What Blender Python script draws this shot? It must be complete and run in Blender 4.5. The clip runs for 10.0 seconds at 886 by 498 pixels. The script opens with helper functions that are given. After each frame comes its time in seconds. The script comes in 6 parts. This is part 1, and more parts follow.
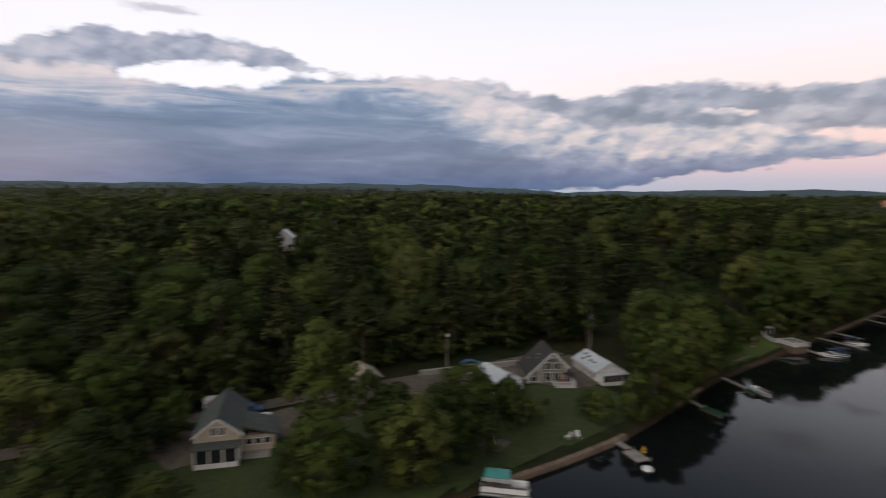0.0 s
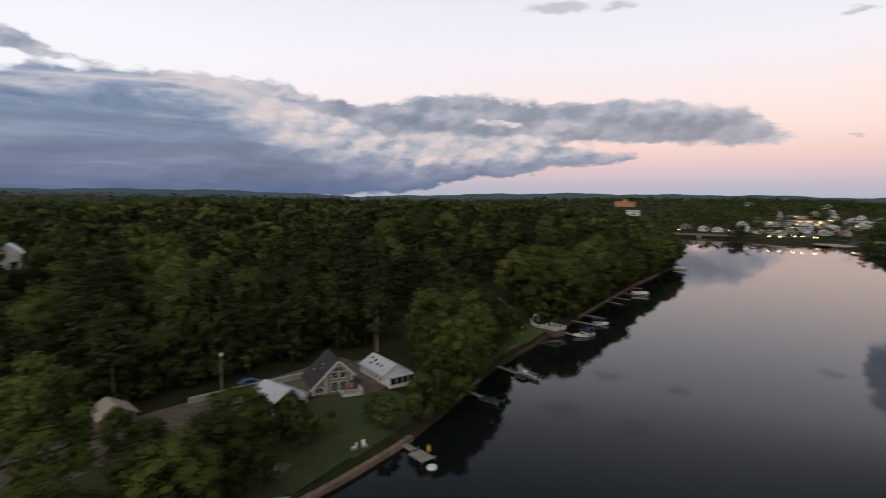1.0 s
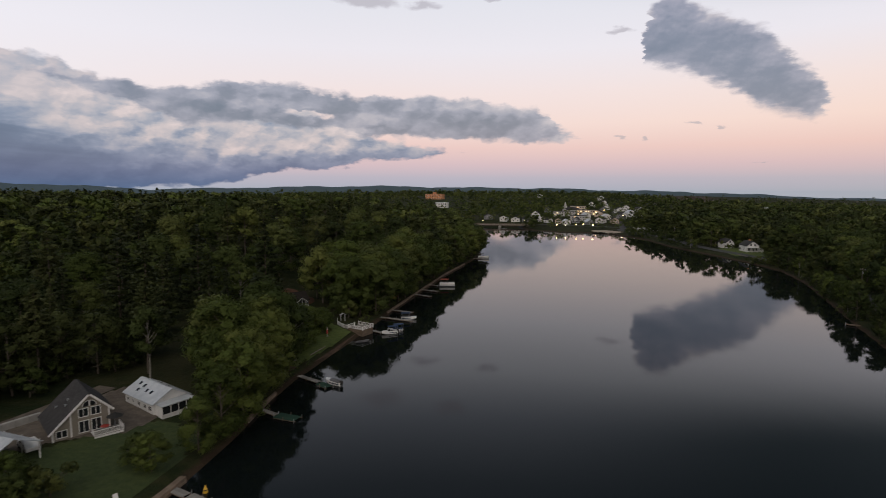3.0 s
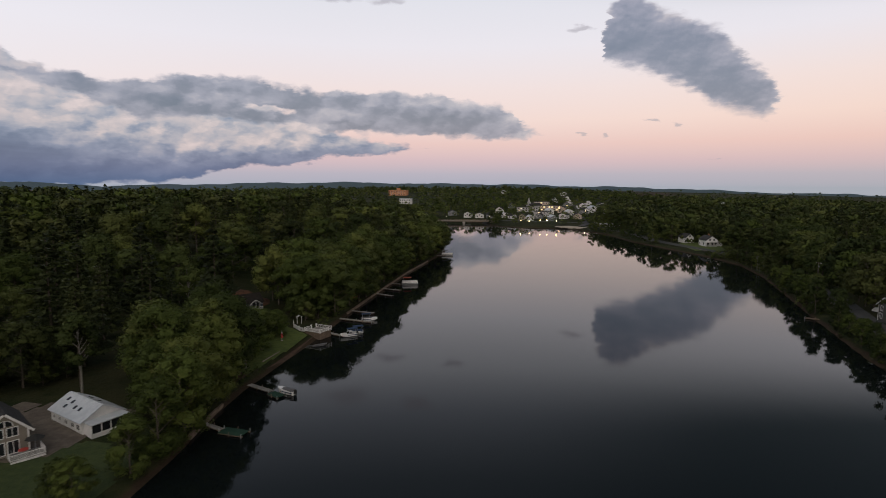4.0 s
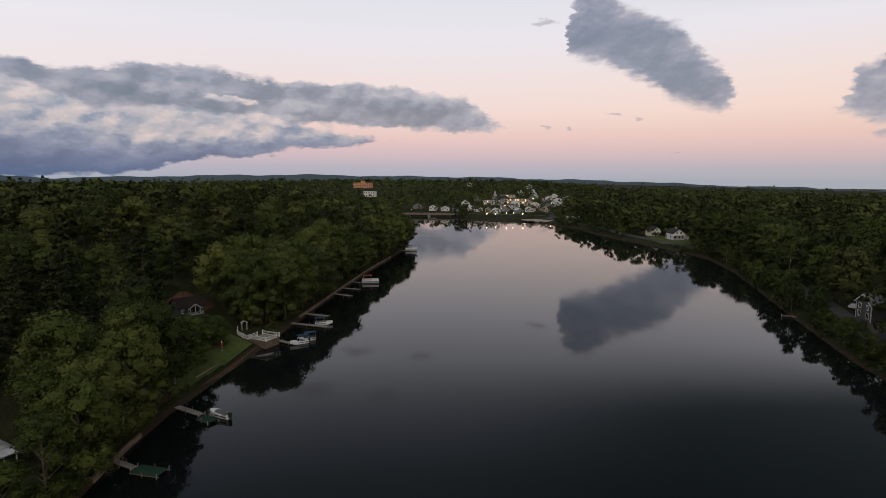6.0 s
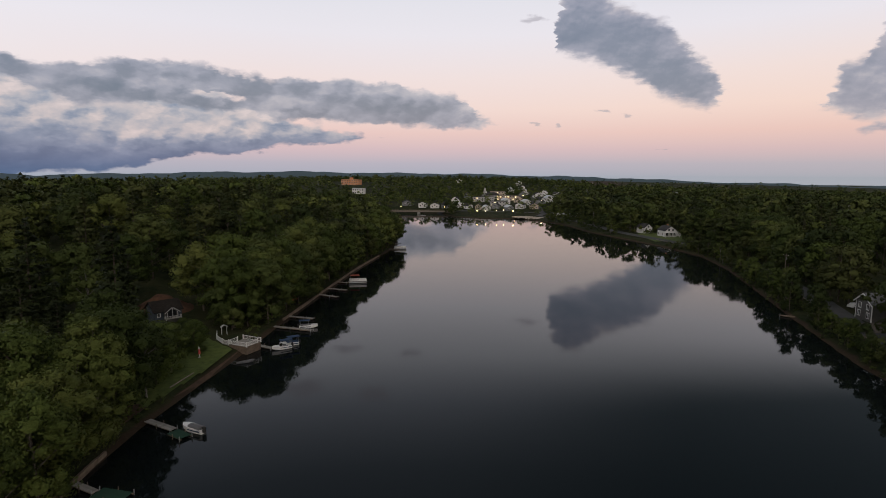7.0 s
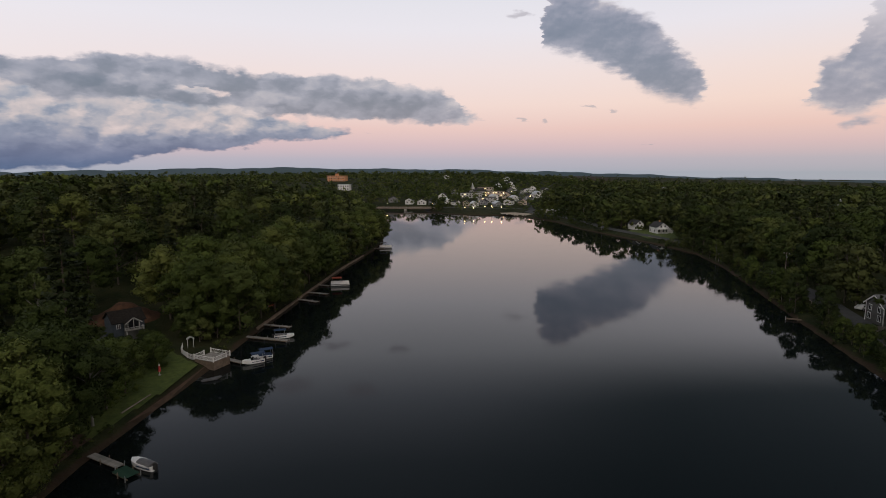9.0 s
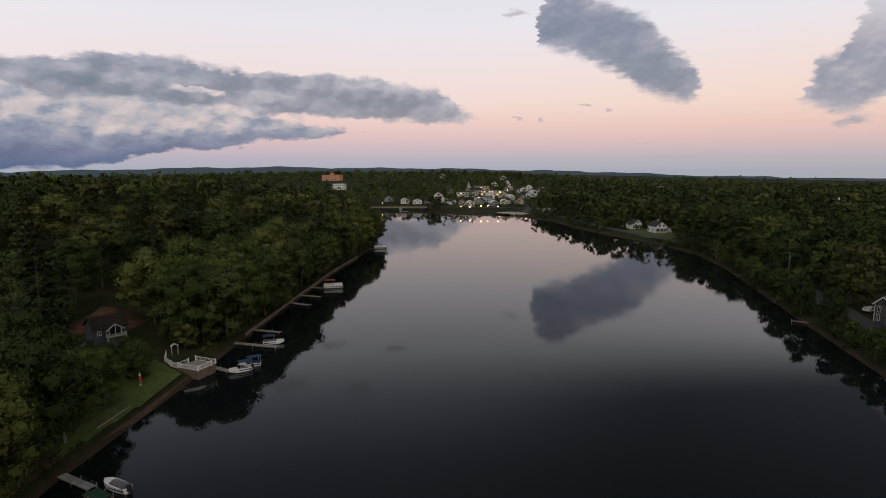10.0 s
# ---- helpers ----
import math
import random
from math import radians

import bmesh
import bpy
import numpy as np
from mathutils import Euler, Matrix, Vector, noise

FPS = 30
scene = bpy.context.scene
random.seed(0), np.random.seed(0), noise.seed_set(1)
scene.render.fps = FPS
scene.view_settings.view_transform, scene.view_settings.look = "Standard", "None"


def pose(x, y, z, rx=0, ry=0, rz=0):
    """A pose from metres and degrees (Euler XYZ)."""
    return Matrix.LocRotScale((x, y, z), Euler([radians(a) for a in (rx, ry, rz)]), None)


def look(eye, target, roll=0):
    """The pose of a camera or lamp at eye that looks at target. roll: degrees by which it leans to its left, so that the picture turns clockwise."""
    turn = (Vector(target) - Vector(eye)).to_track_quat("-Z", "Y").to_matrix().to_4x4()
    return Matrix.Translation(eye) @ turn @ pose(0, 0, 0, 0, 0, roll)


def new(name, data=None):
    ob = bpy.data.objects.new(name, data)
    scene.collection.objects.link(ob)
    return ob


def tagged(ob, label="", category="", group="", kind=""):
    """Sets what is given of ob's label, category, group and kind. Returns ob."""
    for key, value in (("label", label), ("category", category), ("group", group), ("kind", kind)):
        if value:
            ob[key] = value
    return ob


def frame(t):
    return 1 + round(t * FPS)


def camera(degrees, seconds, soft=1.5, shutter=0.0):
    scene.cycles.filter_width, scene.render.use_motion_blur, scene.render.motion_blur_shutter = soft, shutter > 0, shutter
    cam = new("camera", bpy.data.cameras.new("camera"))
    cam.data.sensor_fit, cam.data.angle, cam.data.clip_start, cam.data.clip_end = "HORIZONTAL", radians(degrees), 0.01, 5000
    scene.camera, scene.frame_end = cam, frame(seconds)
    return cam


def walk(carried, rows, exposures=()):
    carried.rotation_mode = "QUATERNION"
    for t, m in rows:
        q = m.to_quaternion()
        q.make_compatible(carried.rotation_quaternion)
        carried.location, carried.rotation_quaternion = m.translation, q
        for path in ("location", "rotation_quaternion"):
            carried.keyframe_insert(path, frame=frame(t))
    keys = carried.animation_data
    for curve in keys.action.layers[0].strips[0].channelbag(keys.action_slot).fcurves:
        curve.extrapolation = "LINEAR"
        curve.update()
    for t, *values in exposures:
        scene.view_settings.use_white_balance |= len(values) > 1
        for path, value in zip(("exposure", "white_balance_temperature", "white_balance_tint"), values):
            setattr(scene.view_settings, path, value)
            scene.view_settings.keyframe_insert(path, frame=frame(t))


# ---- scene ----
import itertools

# ---------------------------------------------------------------- camera
cam = camera(77.2, 10.0, soft=0.7, shutter=0.6)
FLIGHT = [
    (0.0, -0.25, -54.57, 37.85, 49.71, -6.11, 0.62),
    (0.5, -0.52, -52.22, 37.59, 37.85, -5.69, 0.60),
    (1.0, -0.74, -49.86, 37.45, 28.67, -5.48, 0.27),
    (1.5, -0.66, -47.45, 37.40, 21.60, -5.55, 0.42),
    (2.0, -0.56, -45.30, 37.44, 16.81, -5.70, 0.47),
    (2.5, -0.43, -43.13, 37.47, 12.46, -5.92, 0.38),
    (3.0, -0.35, -40.84, 37.42, 9.82, -6.13, 0.30),
    (4.5, -0.35, -32.19, 37.17, 4.87, -6.71, 0.23),
    (5.0, -0.34, -29.11, 37.10, 3.97, -6.89, 0.28),
    (5.5, -0.36, -25.96, 36.96, 3.37, -7.01, 0.28),
    (6.0, -0.37, -23.02, 36.90, 2.67, -7.23, 0.32),
    (7.5, -0.62, -14.96, 36.88, 1.28, -7.68, 0.21),
    (8.0, -0.62, -12.43, 36.99, 1.01, -7.82, 0.15),
    (8.5, -0.58, -10.02, 37.06, 0.65, -7.95, 0.07),
    (9.0, -0.59, -7.65, 37.06, 0.32, -7.99, 0.08),
    (9.5, -0.56, -5.30, 37.04, 0.06, -8.01, 0.02),
    (10.0, -0.54, -2.93, 37.03, -0.09, -8.09, -0.03),
]
walk(cam, [(t, pose(x, y, z, 90 + p, 0, h) @ pose(0, 0, 0, 0, 0, r)) for t, x, y, z, h, p, r in FLIGHT],
     exposures=[(0.0, 0.18), (1.0, 0.10), (2.5, 0.0), (4.5, -0.05), (10.0, -0.06)])

# ---------------------------------------------------------------- world and sun
world = bpy.data.worlds.new("dusk_sky")
scene.world = world
world.use_nodes = True
NT = world.node_tree
NT.nodes.clear()


class Graph:
    """Small helper that writes node arithmetic."""

    def __init__(self, tree):
        self.t = tree

    def node(self, kind, ins=None, **props):
        n = self.t.nodes.new(kind)
        for k, v in props.items():
            setattr(n, k, v)
        for k, v in (ins or {}).items():
            if isinstance(v, bpy.types.NodeSocket):
                self.t.links.new(v, n.inputs[k])
            else:
                n.inputs[k].default_value = v
        return n

    def m(self, op, a, b=0.0, c=0.0):
        return self.node("ShaderNodeMath", {0: a, 1: b, 2: c}, operation=op).outputs[0]

    def xyz(self, x, y, z=0.0):
        return self.node("ShaderNodeCombineXYZ", {0: x, 1: y, 2: z}).outputs[0]

    def noise(self, v, scale, detail=6.0, rough=0.55, dist=0.0):
        return self.node("ShaderNodeTexNoise", {"Vector": v, "Scale": scale, "Detail": detail, "Roughness": rough, "Distortion": dist})

    def ramp(self, fac, stops, interp="LINEAR"):
        n = self.node("ShaderNodeValToRGB", {0: fac})
        n.color_ramp.interpolation = interp
        els = n.color_ramp.elements
        while len(els) > 1:
            els.remove(els[-1])
        for i, (p, c) in enumerate(stops):
            e = els[0] if i == 0 else els.new(p)
            e.position = p
            c = (c, c, c) if isinstance(c, (int, float)) else c
            e.color = (*c, 1)
        return n.outputs[0]

    def mix(self, fac, a, b, blend="MIX"):
        return self.node("ShaderNodeMix", {0: fac, 6: a, 7: b}, data_type="RGBA", blend_type=blend).outputs[2]

    def smooth(self, v, lo, hi):
        return self.node("ShaderNodeMapRange", {0: v, 1: lo, 2: hi, 3: 0.0, 4: 1.0}, interpolation_type="SMOOTHSTEP").outputs[0]


def rgb(r, g, b):
    return (r, g, b, 1)


G = Graph(NT)
sky_dir = G.node("ShaderNodeTexCoord").outputs["Generated"]
sep = G.node("ShaderNodeSeparateXYZ", {0: sky_dir}).outputs
AZ = G.m("MULTIPLY", G.m("ARCTAN2", sep[0], sep[1]), 57.2958)
EL = G.m("MULTIPLY", G.m("ARCSINE", sep[2]), 57.2958)
el_f = G.m("SQRT", G.m("MAXIMUM", G.m("DIVIDE", EL, 90.0), 0.0))


def el_pos(e):
    return math.sqrt(e / 90.0)


clear = G.ramp(el_f, [(0.0, (0.38, 0.42, 0.50)), (el_pos(1.2), (0.46, 0.455, 0.54)), (el_pos(2.6), (0.62, 0.49, 0.55)),
                      (el_pos(4.2), (0.76, 0.55, 0.555)), (el_pos(6.5), (0.84, 0.66, 0.645)), (el_pos(9.5), (0.84, 0.71, 0.72)),
                      (el_pos(13.5), (0.80, 0.76, 0.825)), (el_pos(18.5), (0.73, 0.73, 0.80)), (el_pos(23.0), (0.41, 0.43, 0.51)), (el_pos(29), (0.190, 0.215, 0.270)),
                      (el_pos(38), (0.120, 0.142, 0.180)), (1.0, (0.12, 0.145, 0.19))])
# the afterglow is warmer to the north-east, cooler and paler to the west
warm = G.m("MULTIPLY", G.smooth(AZ, -10.0, 45.0), G.smooth(EL, 15.0, 7.0))
clear = G.mix(G.m("MULTIPLY", warm, 0.4), clear, G.mix(1.0, clear, rgb(1.09, 0.98, 0.82), "MULTIPLY"))
pale = G.m("MULTIPLY", G.m("MULTIPLY", G.smooth(AZ, -15.0, -70.0), G.smooth(EL, 24.0, 12.0)), G.smooth(EL, 1.5, 6.0))
clear = G.mix(pale, clear, rgb(0.84, 0.82, 0.89))

# darkening added to the high eastern sky, mostly out of view, to dim water reflections
eastward = G.m("MINIMUM", G.m("MAXIMUM", G.m("SUBTRACT", AZ, 2.0), 0.0), 40.0)
east_dim_lo = G.m("SUBTRACT", 16.5, G.m("MULTIPLY", eastward, 0.09))
east_dim_el = G.m("DIVIDE", G.m("SUBTRACT", EL, east_dim_lo), G.m("SUBTRACT", 11.0, G.m("MULTIPLY", eastward, 0.17)))
east_dim = G.m("MULTIPLY", G.m("MULTIPLY", G.smooth(AZ, -8.0, 25.0), G.smooth(AZ, 175.0, 110.0)), G.smooth(east_dim_el, 0.0, 1.0))
clear = G.mix(G.m("MULTIPLY", east_dim, 0.93), clear, rgb(0.040, 0.058, 0.082))

# the side where the sun went down, behind the flight, still glows high up
glow_side = G.m("MULTIPLY", G.smooth(sep[1], 0.22, -0.40), G.smooth(EL, 0.0, 6.0))
clear = G.mix(glow_side, clear, rgb(0.80, 0.74, 0.68))

# cloud coordinates in degrees, warped by two sizes of noise
flat = G.xyz(AZ, G.m("MULTIPLY", EL, 2.2), 0.0)
w1 = G.node("ShaderNodeSeparateColor", {0: G.noise(flat, 0.14, 3.0).outputs["Color"]}).outputs
w2 = G.node("ShaderNodeSeparateColor", {0: G.noise(flat, 0.75, 4.0, 0.52).outputs["Color"]}).outputs


def centred(v, k):
    return G.m("MULTIPLY", G.m("SUBTRACT", v, 0.5), k)


wa = G.m("ADD", AZ, G.m("ADD", centred(w1[0], 2.6), centred(w2[0], 2.6)))
we = G.m("ADD", EL, G.m("ADD", centred(w1[1], 0.9), centred(w2[1], 1.0)))


def blob(a, e, ra, re, tilt=0.0):
    """1 in the middle of a tilted ellipse of sky, 0 on its rim, negative outside."""
    c, s = math.cos(radians(tilt)), math.sin(radians(tilt))
    da, de = G.m("SUBTRACT", wa, a), G.m("SUBTRACT", we, e)
    u = G.m("ADD", G.m("MULTIPLY", da, c / ra), G.m("MULTIPLY", de, s / ra))
    v = G.m("ADD", G.m("MULTIPLY", da, -s / re), G.m("MULTIPLY", de, c / re))
    return G.m("SUBTRACT", 1.0, G.m("SQRT", G.m("ADD", G.m("MULTIPLY", u, u), G.m("MULTIPLY", v, v))))


def largest(values):
    out = values[0]
    for v in values[1:]:
        out = G.m("MAXIMUM", out, v)
    return out


def profile(rows, interp="LINEAR"):
    """An elevation that follows the azimuth."""
    a0, a1 = rows[0][0], rows[-1][0]
    f = G.m("DIVIDE", G.m("SUBTRACT", wa, a0), a1 - a0)
    return G.m("SUBTRACT", G.m("MULTIPLY", G.ramp(f, [((a - a0) / (a1 - a0), (v + 2.0) / 30.0) for a, v in rows], interp), 30.0), 2.0)


def between(top, foot, soft_foot=1.0):
    """Degrees inside a layer that lies between two profiles."""
    return G.m("MINIMUM", G.m("SUBTRACT", top, we), G.m("MULTIPLY", G.m("SUBTRACT", we, foot), soft_foot))


# billows: rounded cells of two sizes and noise, and their slopes towards the light above
iso = G.xyz(AZ, G.m("MULTIPLY", EL, 1.35), 3.0)
puff_at = G.xyz(G.m("ADD", AZ, centred(w2[0], 2.2)), G.m("MULTIPLY", G.m("ADD", EL, centred(w2[1], 1.5)), 1.5), 0.0)


def shifted(v, by):
    return G.node("ShaderNodeVectorMath", {0: v, 1: by}, operation="ADD").outputs[0]


def cells(v, scale, smooth_):
    return G.node("ShaderNodeTexVoronoi", {"Vector": v, "Scale": scale, "Smoothness": smooth_}, feature="SMOOTH_F1").outputs["Distance"]


body_n = G.noise(iso, 0.24, 4.0, 0.48, 0.2).outputs[0]
fine_n = G.noise(iso, 1.1, 4.0, 0.5).outputs[0]
broad_n = G.noise(flat, 0.075, 3.0, 0.5).outputs[0]
streak = G.noise(G.xyz(G.m("MULTIPLY", AZ, 0.15), EL, 7.0), 0.55, 6.0, 0.58, 0.7).outputs[0]
puff, puff2 = cells(puff_at, 0.44, 0.5), cells(puff_at, 1.1, 0.4)
puff_rel = G.m("SUBTRACT", cells(shifted(puff_at, (-0.38, 0.85, 0.0)), 0.44, 0.5), puff)
puff2_rel = G.m("SUBTRACT", cells(shifted(puff_at, (-0.15, 0.36, 0.0)), 1.1, 0.4), puff2)
relief = G.m("SUBTRACT", body_n, G.noise(shifted(iso, (-0.5, 1.2, 0.0)), 0.24, 4.0, 0.48, 0.2).outputs[0])
fine_rel = G.m("SUBTRACT", fine_n, G.noise(shifted(iso, (-0.12, 0.34, 0.0)), 1.1, 4.0, 0.5).outputs[0])
edge = G.m("ADD", centred(body_n, 0.6), centred(fine_n, 0.5))
tufts = G.m("ADD", G.m("MULTIPLY", G.m("SUBTRACT", 0.42, puff), 1.0), G.m("MULTIPLY", G.m("SUBTRACT", 0.42, puff2), 0.35))

# the great mass: dark blue below, piled and lit above, thinning to the east
foot = profile(((-98, 0.0), (-60, -0.3), (-40, -0.3), (-34, 0.2), (-28, 1.0), (-22, 2.0), (-18, 2.7), (-12, 3.2), (-8, 3.6), (0, 4.6), (8, 5.5)))
mass_top = profile(((-98, 10.6), (-88, 10.4), (-80, 10.2), (-74, 9.6), (-68, 9.6), (-65, 10.8), (-60, 11.1), (-54, 11.3), (-48, 11.1), (-44, 10.7), (-41, 9.9), (-38, 8.9),
                    (-34, 8.5), (-28, 8.4), (-23, 7.9), (-19, 6.0), (-15, 4.9), (-11, 4.3), (-7, 3.6), (8, 2.0)))
shade_top = profile(((-98, 6.0), (-88, 6.6), (-78, 7.6), (-70, 7.9), (-64, 8.9), (-58, 9.3), (-54, 8.6), (-50, 7.0), (-46, 4.6), (-42, 3.2), (-37, 2.3), (-31, 2.0), (-25, 2.4), (-20, 2.7), (-12, 3.2), (8, 4.0)))
dens_mass = G.m("ADD", between(mass_top, foot, 1.6), G.m("ADD", G.m("MULTIPLY", edge, 0.7), G.m("MULTIPLY", tufts, 0.8)))
cover_mass = G.smooth(dens_mass, -0.1, 0.5)
west = G.smooth(AZ, -38.0, -54.0)
lit = G.m("DIVIDE", G.m("SUBTRACT", we, shade_top), 2.6)
lit = G.m("ADD", lit, G.m("MULTIPLY", centred(streak, 3.0), G.m("ADD", 0.10, G.m("MULTIPLY", west, 0.75))))
lumps = G.m("SUBTRACT", 1.0, G.m("MULTIPLY", west, 0.72))
lumpy = G.m("ADD", G.m("MULTIPLY", relief, 0.9), G.m("ADD", G.m("MULTIPLY", puff_rel, 0.58), G.m("ADD", G.m("MULTIPLY", fine_rel, 0.16), G.m("MULTIPLY", puff2_rel, 0.16))))
tone = G.m("ADD", G.m("ADD", G.m("ADD", G.m("MULTIPLY", G.smooth(EL, 0.5, 8.0), 0.14), G.m("ADD", 0.08, G.m("MULTIPLY", west, centred(streak, 0.8)))), G.m("MULTIPLY", G.smooth(lit, -0.6, 1.0), 0.56)), G.m("ADD", G.m("MULTIPLY", G.m("MULTIPLY", lumpy, lumps), G.m("ADD", 0.3, G.m("MULTIPLY", G.smooth(lit, -0.4, 0.7), 0.8))), centred(broad_n, 0.3)))
mass_col = G.ramp(tone, [(0.0, (0.080, 0.134, 0.245)), (0.20, (0.120, 0.180, 0.305)), (0.42, (0.215, 0.270, 0.40)), (0.64, (0.39, 0.40, 0.485)), (0.82, (0.54, 0.49, 0.535)), (1.0, (0.68, 0.585, 0.61))])
far_west = G.m("MULTIPLY", G.smooth(AZ, -70.0, -88.0), G.smooth(EL, 8.0, 3.0))
mass_col = G.mix(G.m("MULTIPLY", far_west, 0.3), mass_col, rgb(0.46, 0.40, 0.47))

# the slate roof of cloud above it, with one bright gap
roof_top = profile(((-52, 7.5), (-46, 9.8), (-40, 9.6), (-35, 9.4), (-32, 9.9), (-28, 10.3), (-25, 10.3), (-21.6, 9.6), (-19, 9.2), (-15.5, 9.5), (-11, 9.6), (-9, 9.1), (-7.2, 9.5), (-4.6, 8.8), (-2.4, 8.2), (-0.8, 8.2), (0.6, 7.7), (1.6, 6.3), (3.4, 5.5), (5.2, 5.0), (8, 3.0)))
roof_foot = profile(((-52, 11.0), (-46, 9.3), (-41, 7.9), (-37.6, 6.8), (-34, 5.9), (-30.4, 5.7), (-27.3, 6.1), (-24, 5.6), (-20.8, 6.0), (-18, 5.2), (-12.5, 4.8), (-4.7, 4.5), (0, 4.5), (3, 4.9), (5, 5.0), (8, 6.0)))
gap = blob(-24.0, 7.5, 3.4, 0.6, -4)
dens_roof = G.m("SUBTRACT", G.m("ADD", between(roof_top, roof_foot), G.m("ADD", G.m("MULTIPLY", edge, 0.75), G.m("MULTIPLY", tufts, 0.75))), G.m("MULTIPLY", G.m("MAXIMUM", G.m("ADD", gap, 0.35), 0.0), 1.7))
cover_roof = G.m("MULTIPLY", G.smooth(dens_roof, -0.1, 0.5), 0.96)
hump = G.m("MULTIPLY", G.smooth(AZ, -21.0, -14.0), G.smooth(G.m("SUBTRACT", roof_top, we), 2.4, 0.3))
tone_r = G.m("ADD", G.m("ADD", 0.36, G.m("MULTIPLY", hump, 0.24)), G.m("ADD", G.m("ADD", G.m("MULTIPLY", relief, 0.9), G.m("ADD", G.m("MULTIPLY", puff_rel, 0.55), G.m("ADD", G.m("MULTIPLY", puff2_rel, 0.12), G.m("MULTIPLY", fine_rel, 0.14)))), G.m("ADD", centred(broad_n, 0.25), G.m("MULTIPLY", G.smooth(dens_roof, 0.7, 0.0), 0.16))))
roof_col = G.ramp(tone_r, [(0.0, (0.136, 0.172, 0.258)), (0.25, (0.183, 0.212, 0.305)), (0.5, (0.292, 0.310, 0.41)), (0.75, (0.440, 0.43, 0.505)), (1.0, (0.68, 0.60, 0.64))])

# a grey shelf high in the west
shelf_top = profile(((-98, 9.0), (-88, 11.2), (-85, 12.6), (-82, 13.5), (-77, 13.4), (-74, 14.1), (-69, 13.7), (-66, 13.3), (-63, 12.0), (-60, 11.2), (-56, 9.0)))
shelf_foot = profile(((-98, 7.5), (-88, 7.7), (-80, 8.8), (-77, 10.5), (-70, 11.2), (-64, 10.9), (-60, 10.8), (-56, 12.0)))
dens_shelf = G.m("ADD", between(shelf_top, shelf_foot), G.m("ADD", G.m("MULTIPLY", edge, 0.8), G.m("MULTIPLY", tufts, 0.6)))
cover_shelf = G.m("MULTIPLY", G.smooth(dens_shelf, 0.0, 0.5), 0.93)

# single clouds to the east, frayed along their flat undersides
fray = G.noise(G.node("ShaderNodeMapping", {"Vector": G.xyz(AZ, EL, 0.0), "Rotation": (0.0, 0.0, radians(12)), "Scale": (0.35, 2.2, 1.0)}).outputs[0], 0.9, 6.0, 0.6).outputs[0]
lone_top = profile(((8.2, 13.0), (9.2, 14.4), (9.7, 16.6), (11.0, 17.8), (12.5, 17.8), (14.2, 16.7), (17.0, 15.3), (19.8, 13.9), (20.9, 12.7), (21.8, 11.4), (23.2, 10.3), (24.2, 9.0), (24.8, 7.6), (25.6, 5.5)))
lone_foot = profile(((8.2, 16.0), (9.2, 14.3), (9.6, 11.7), (12.0, 10.9), (14.2, 10.0), (16.2, 9.0), (18.1, 7.5), (19.6, 6.7), (21.4, 6.2), (23.2, 5.7), (24.1, 6.2), (24.8, 7.6), (25.6, 9.0)))
east_top = profile(((31.2, 4.0), (32.3, 7.6), (33.6, 9.4), (34.8, 10.0), (36.2, 13.4), (38, 17), (40, 20), (52, 20), (58, 12)))
east_foot = profile(((31.2, 6.0), (32.3, 5.5), (34.3, 4.3), (36.3, 4.2), (38.4, 6.0), (42, 8.0), (50, 10.0), (58, 12)))
lone = G.m("MAXIMUM", between(lone_top, lone_foot), between(east_top, east_foot))
lone = G.m("MAXIMUM", lone, G.m("MULTIPLY", largest([blob(35.8, 4.0, 1.7, 0.45, 6), blob(70.0, 9.0, 9.0, 2.5, 8), blob(90.0, 6.0, 14.0, 2.0), blob(140.0, 10.0, 30.0, 4.0), blob(-130.0, 9.0, 30.0, 5.0)]), 0.8))
dens_lone = G.m("ADD", lone, G.m("ADD", G.m("MULTIPLY", edge, 0.5), G.m("ADD", centred(fray, 0.7), G.m("MULTIPLY", tufts, 0.5))))
cover_lone = G.m("MULTIPLY", G.smooth(dens_lone, -0.2, 0.9), G.m("SUBTRACT", 1.0, G.m("MULTIPLY", G.m("MULTIPLY", G.smooth(AZ, 30.0, 33.0), G.smooth(EL, 9.0, 13.0)), 0.55)))
tone_l = G.m("ADD", G.m("SUBTRACT", 0.58, G.m("MULTIPLY", G.smooth(dens_lone, 0.0, 1.6), 0.27)), G.m("ADD", G.m("ADD", G.m("MULTIPLY", relief, 0.7), G.m("MULTIPLY", G.smooth(G.m("SUBTRACT", lone_top, we), 4.0, 0.0), 0.20)), G.m("ADD", G.m("MULTIPLY", fine_rel, 0.30), G.m("ADD", G.m("MULTIPLY", puff_rel, 0.22), centred(fray, 0.10)))))
lone_col = G.ramp(tone_l, [(0.0, (0.158, 0.188, 0.275)), (0.3, (0.210, 0.232, 0.322)), (0.55, (0.315, 0.318, 0.41)), (0.8, (0.50, 0.465, 0.52)), (1.0, (0.66, 0.60, 0.65))])
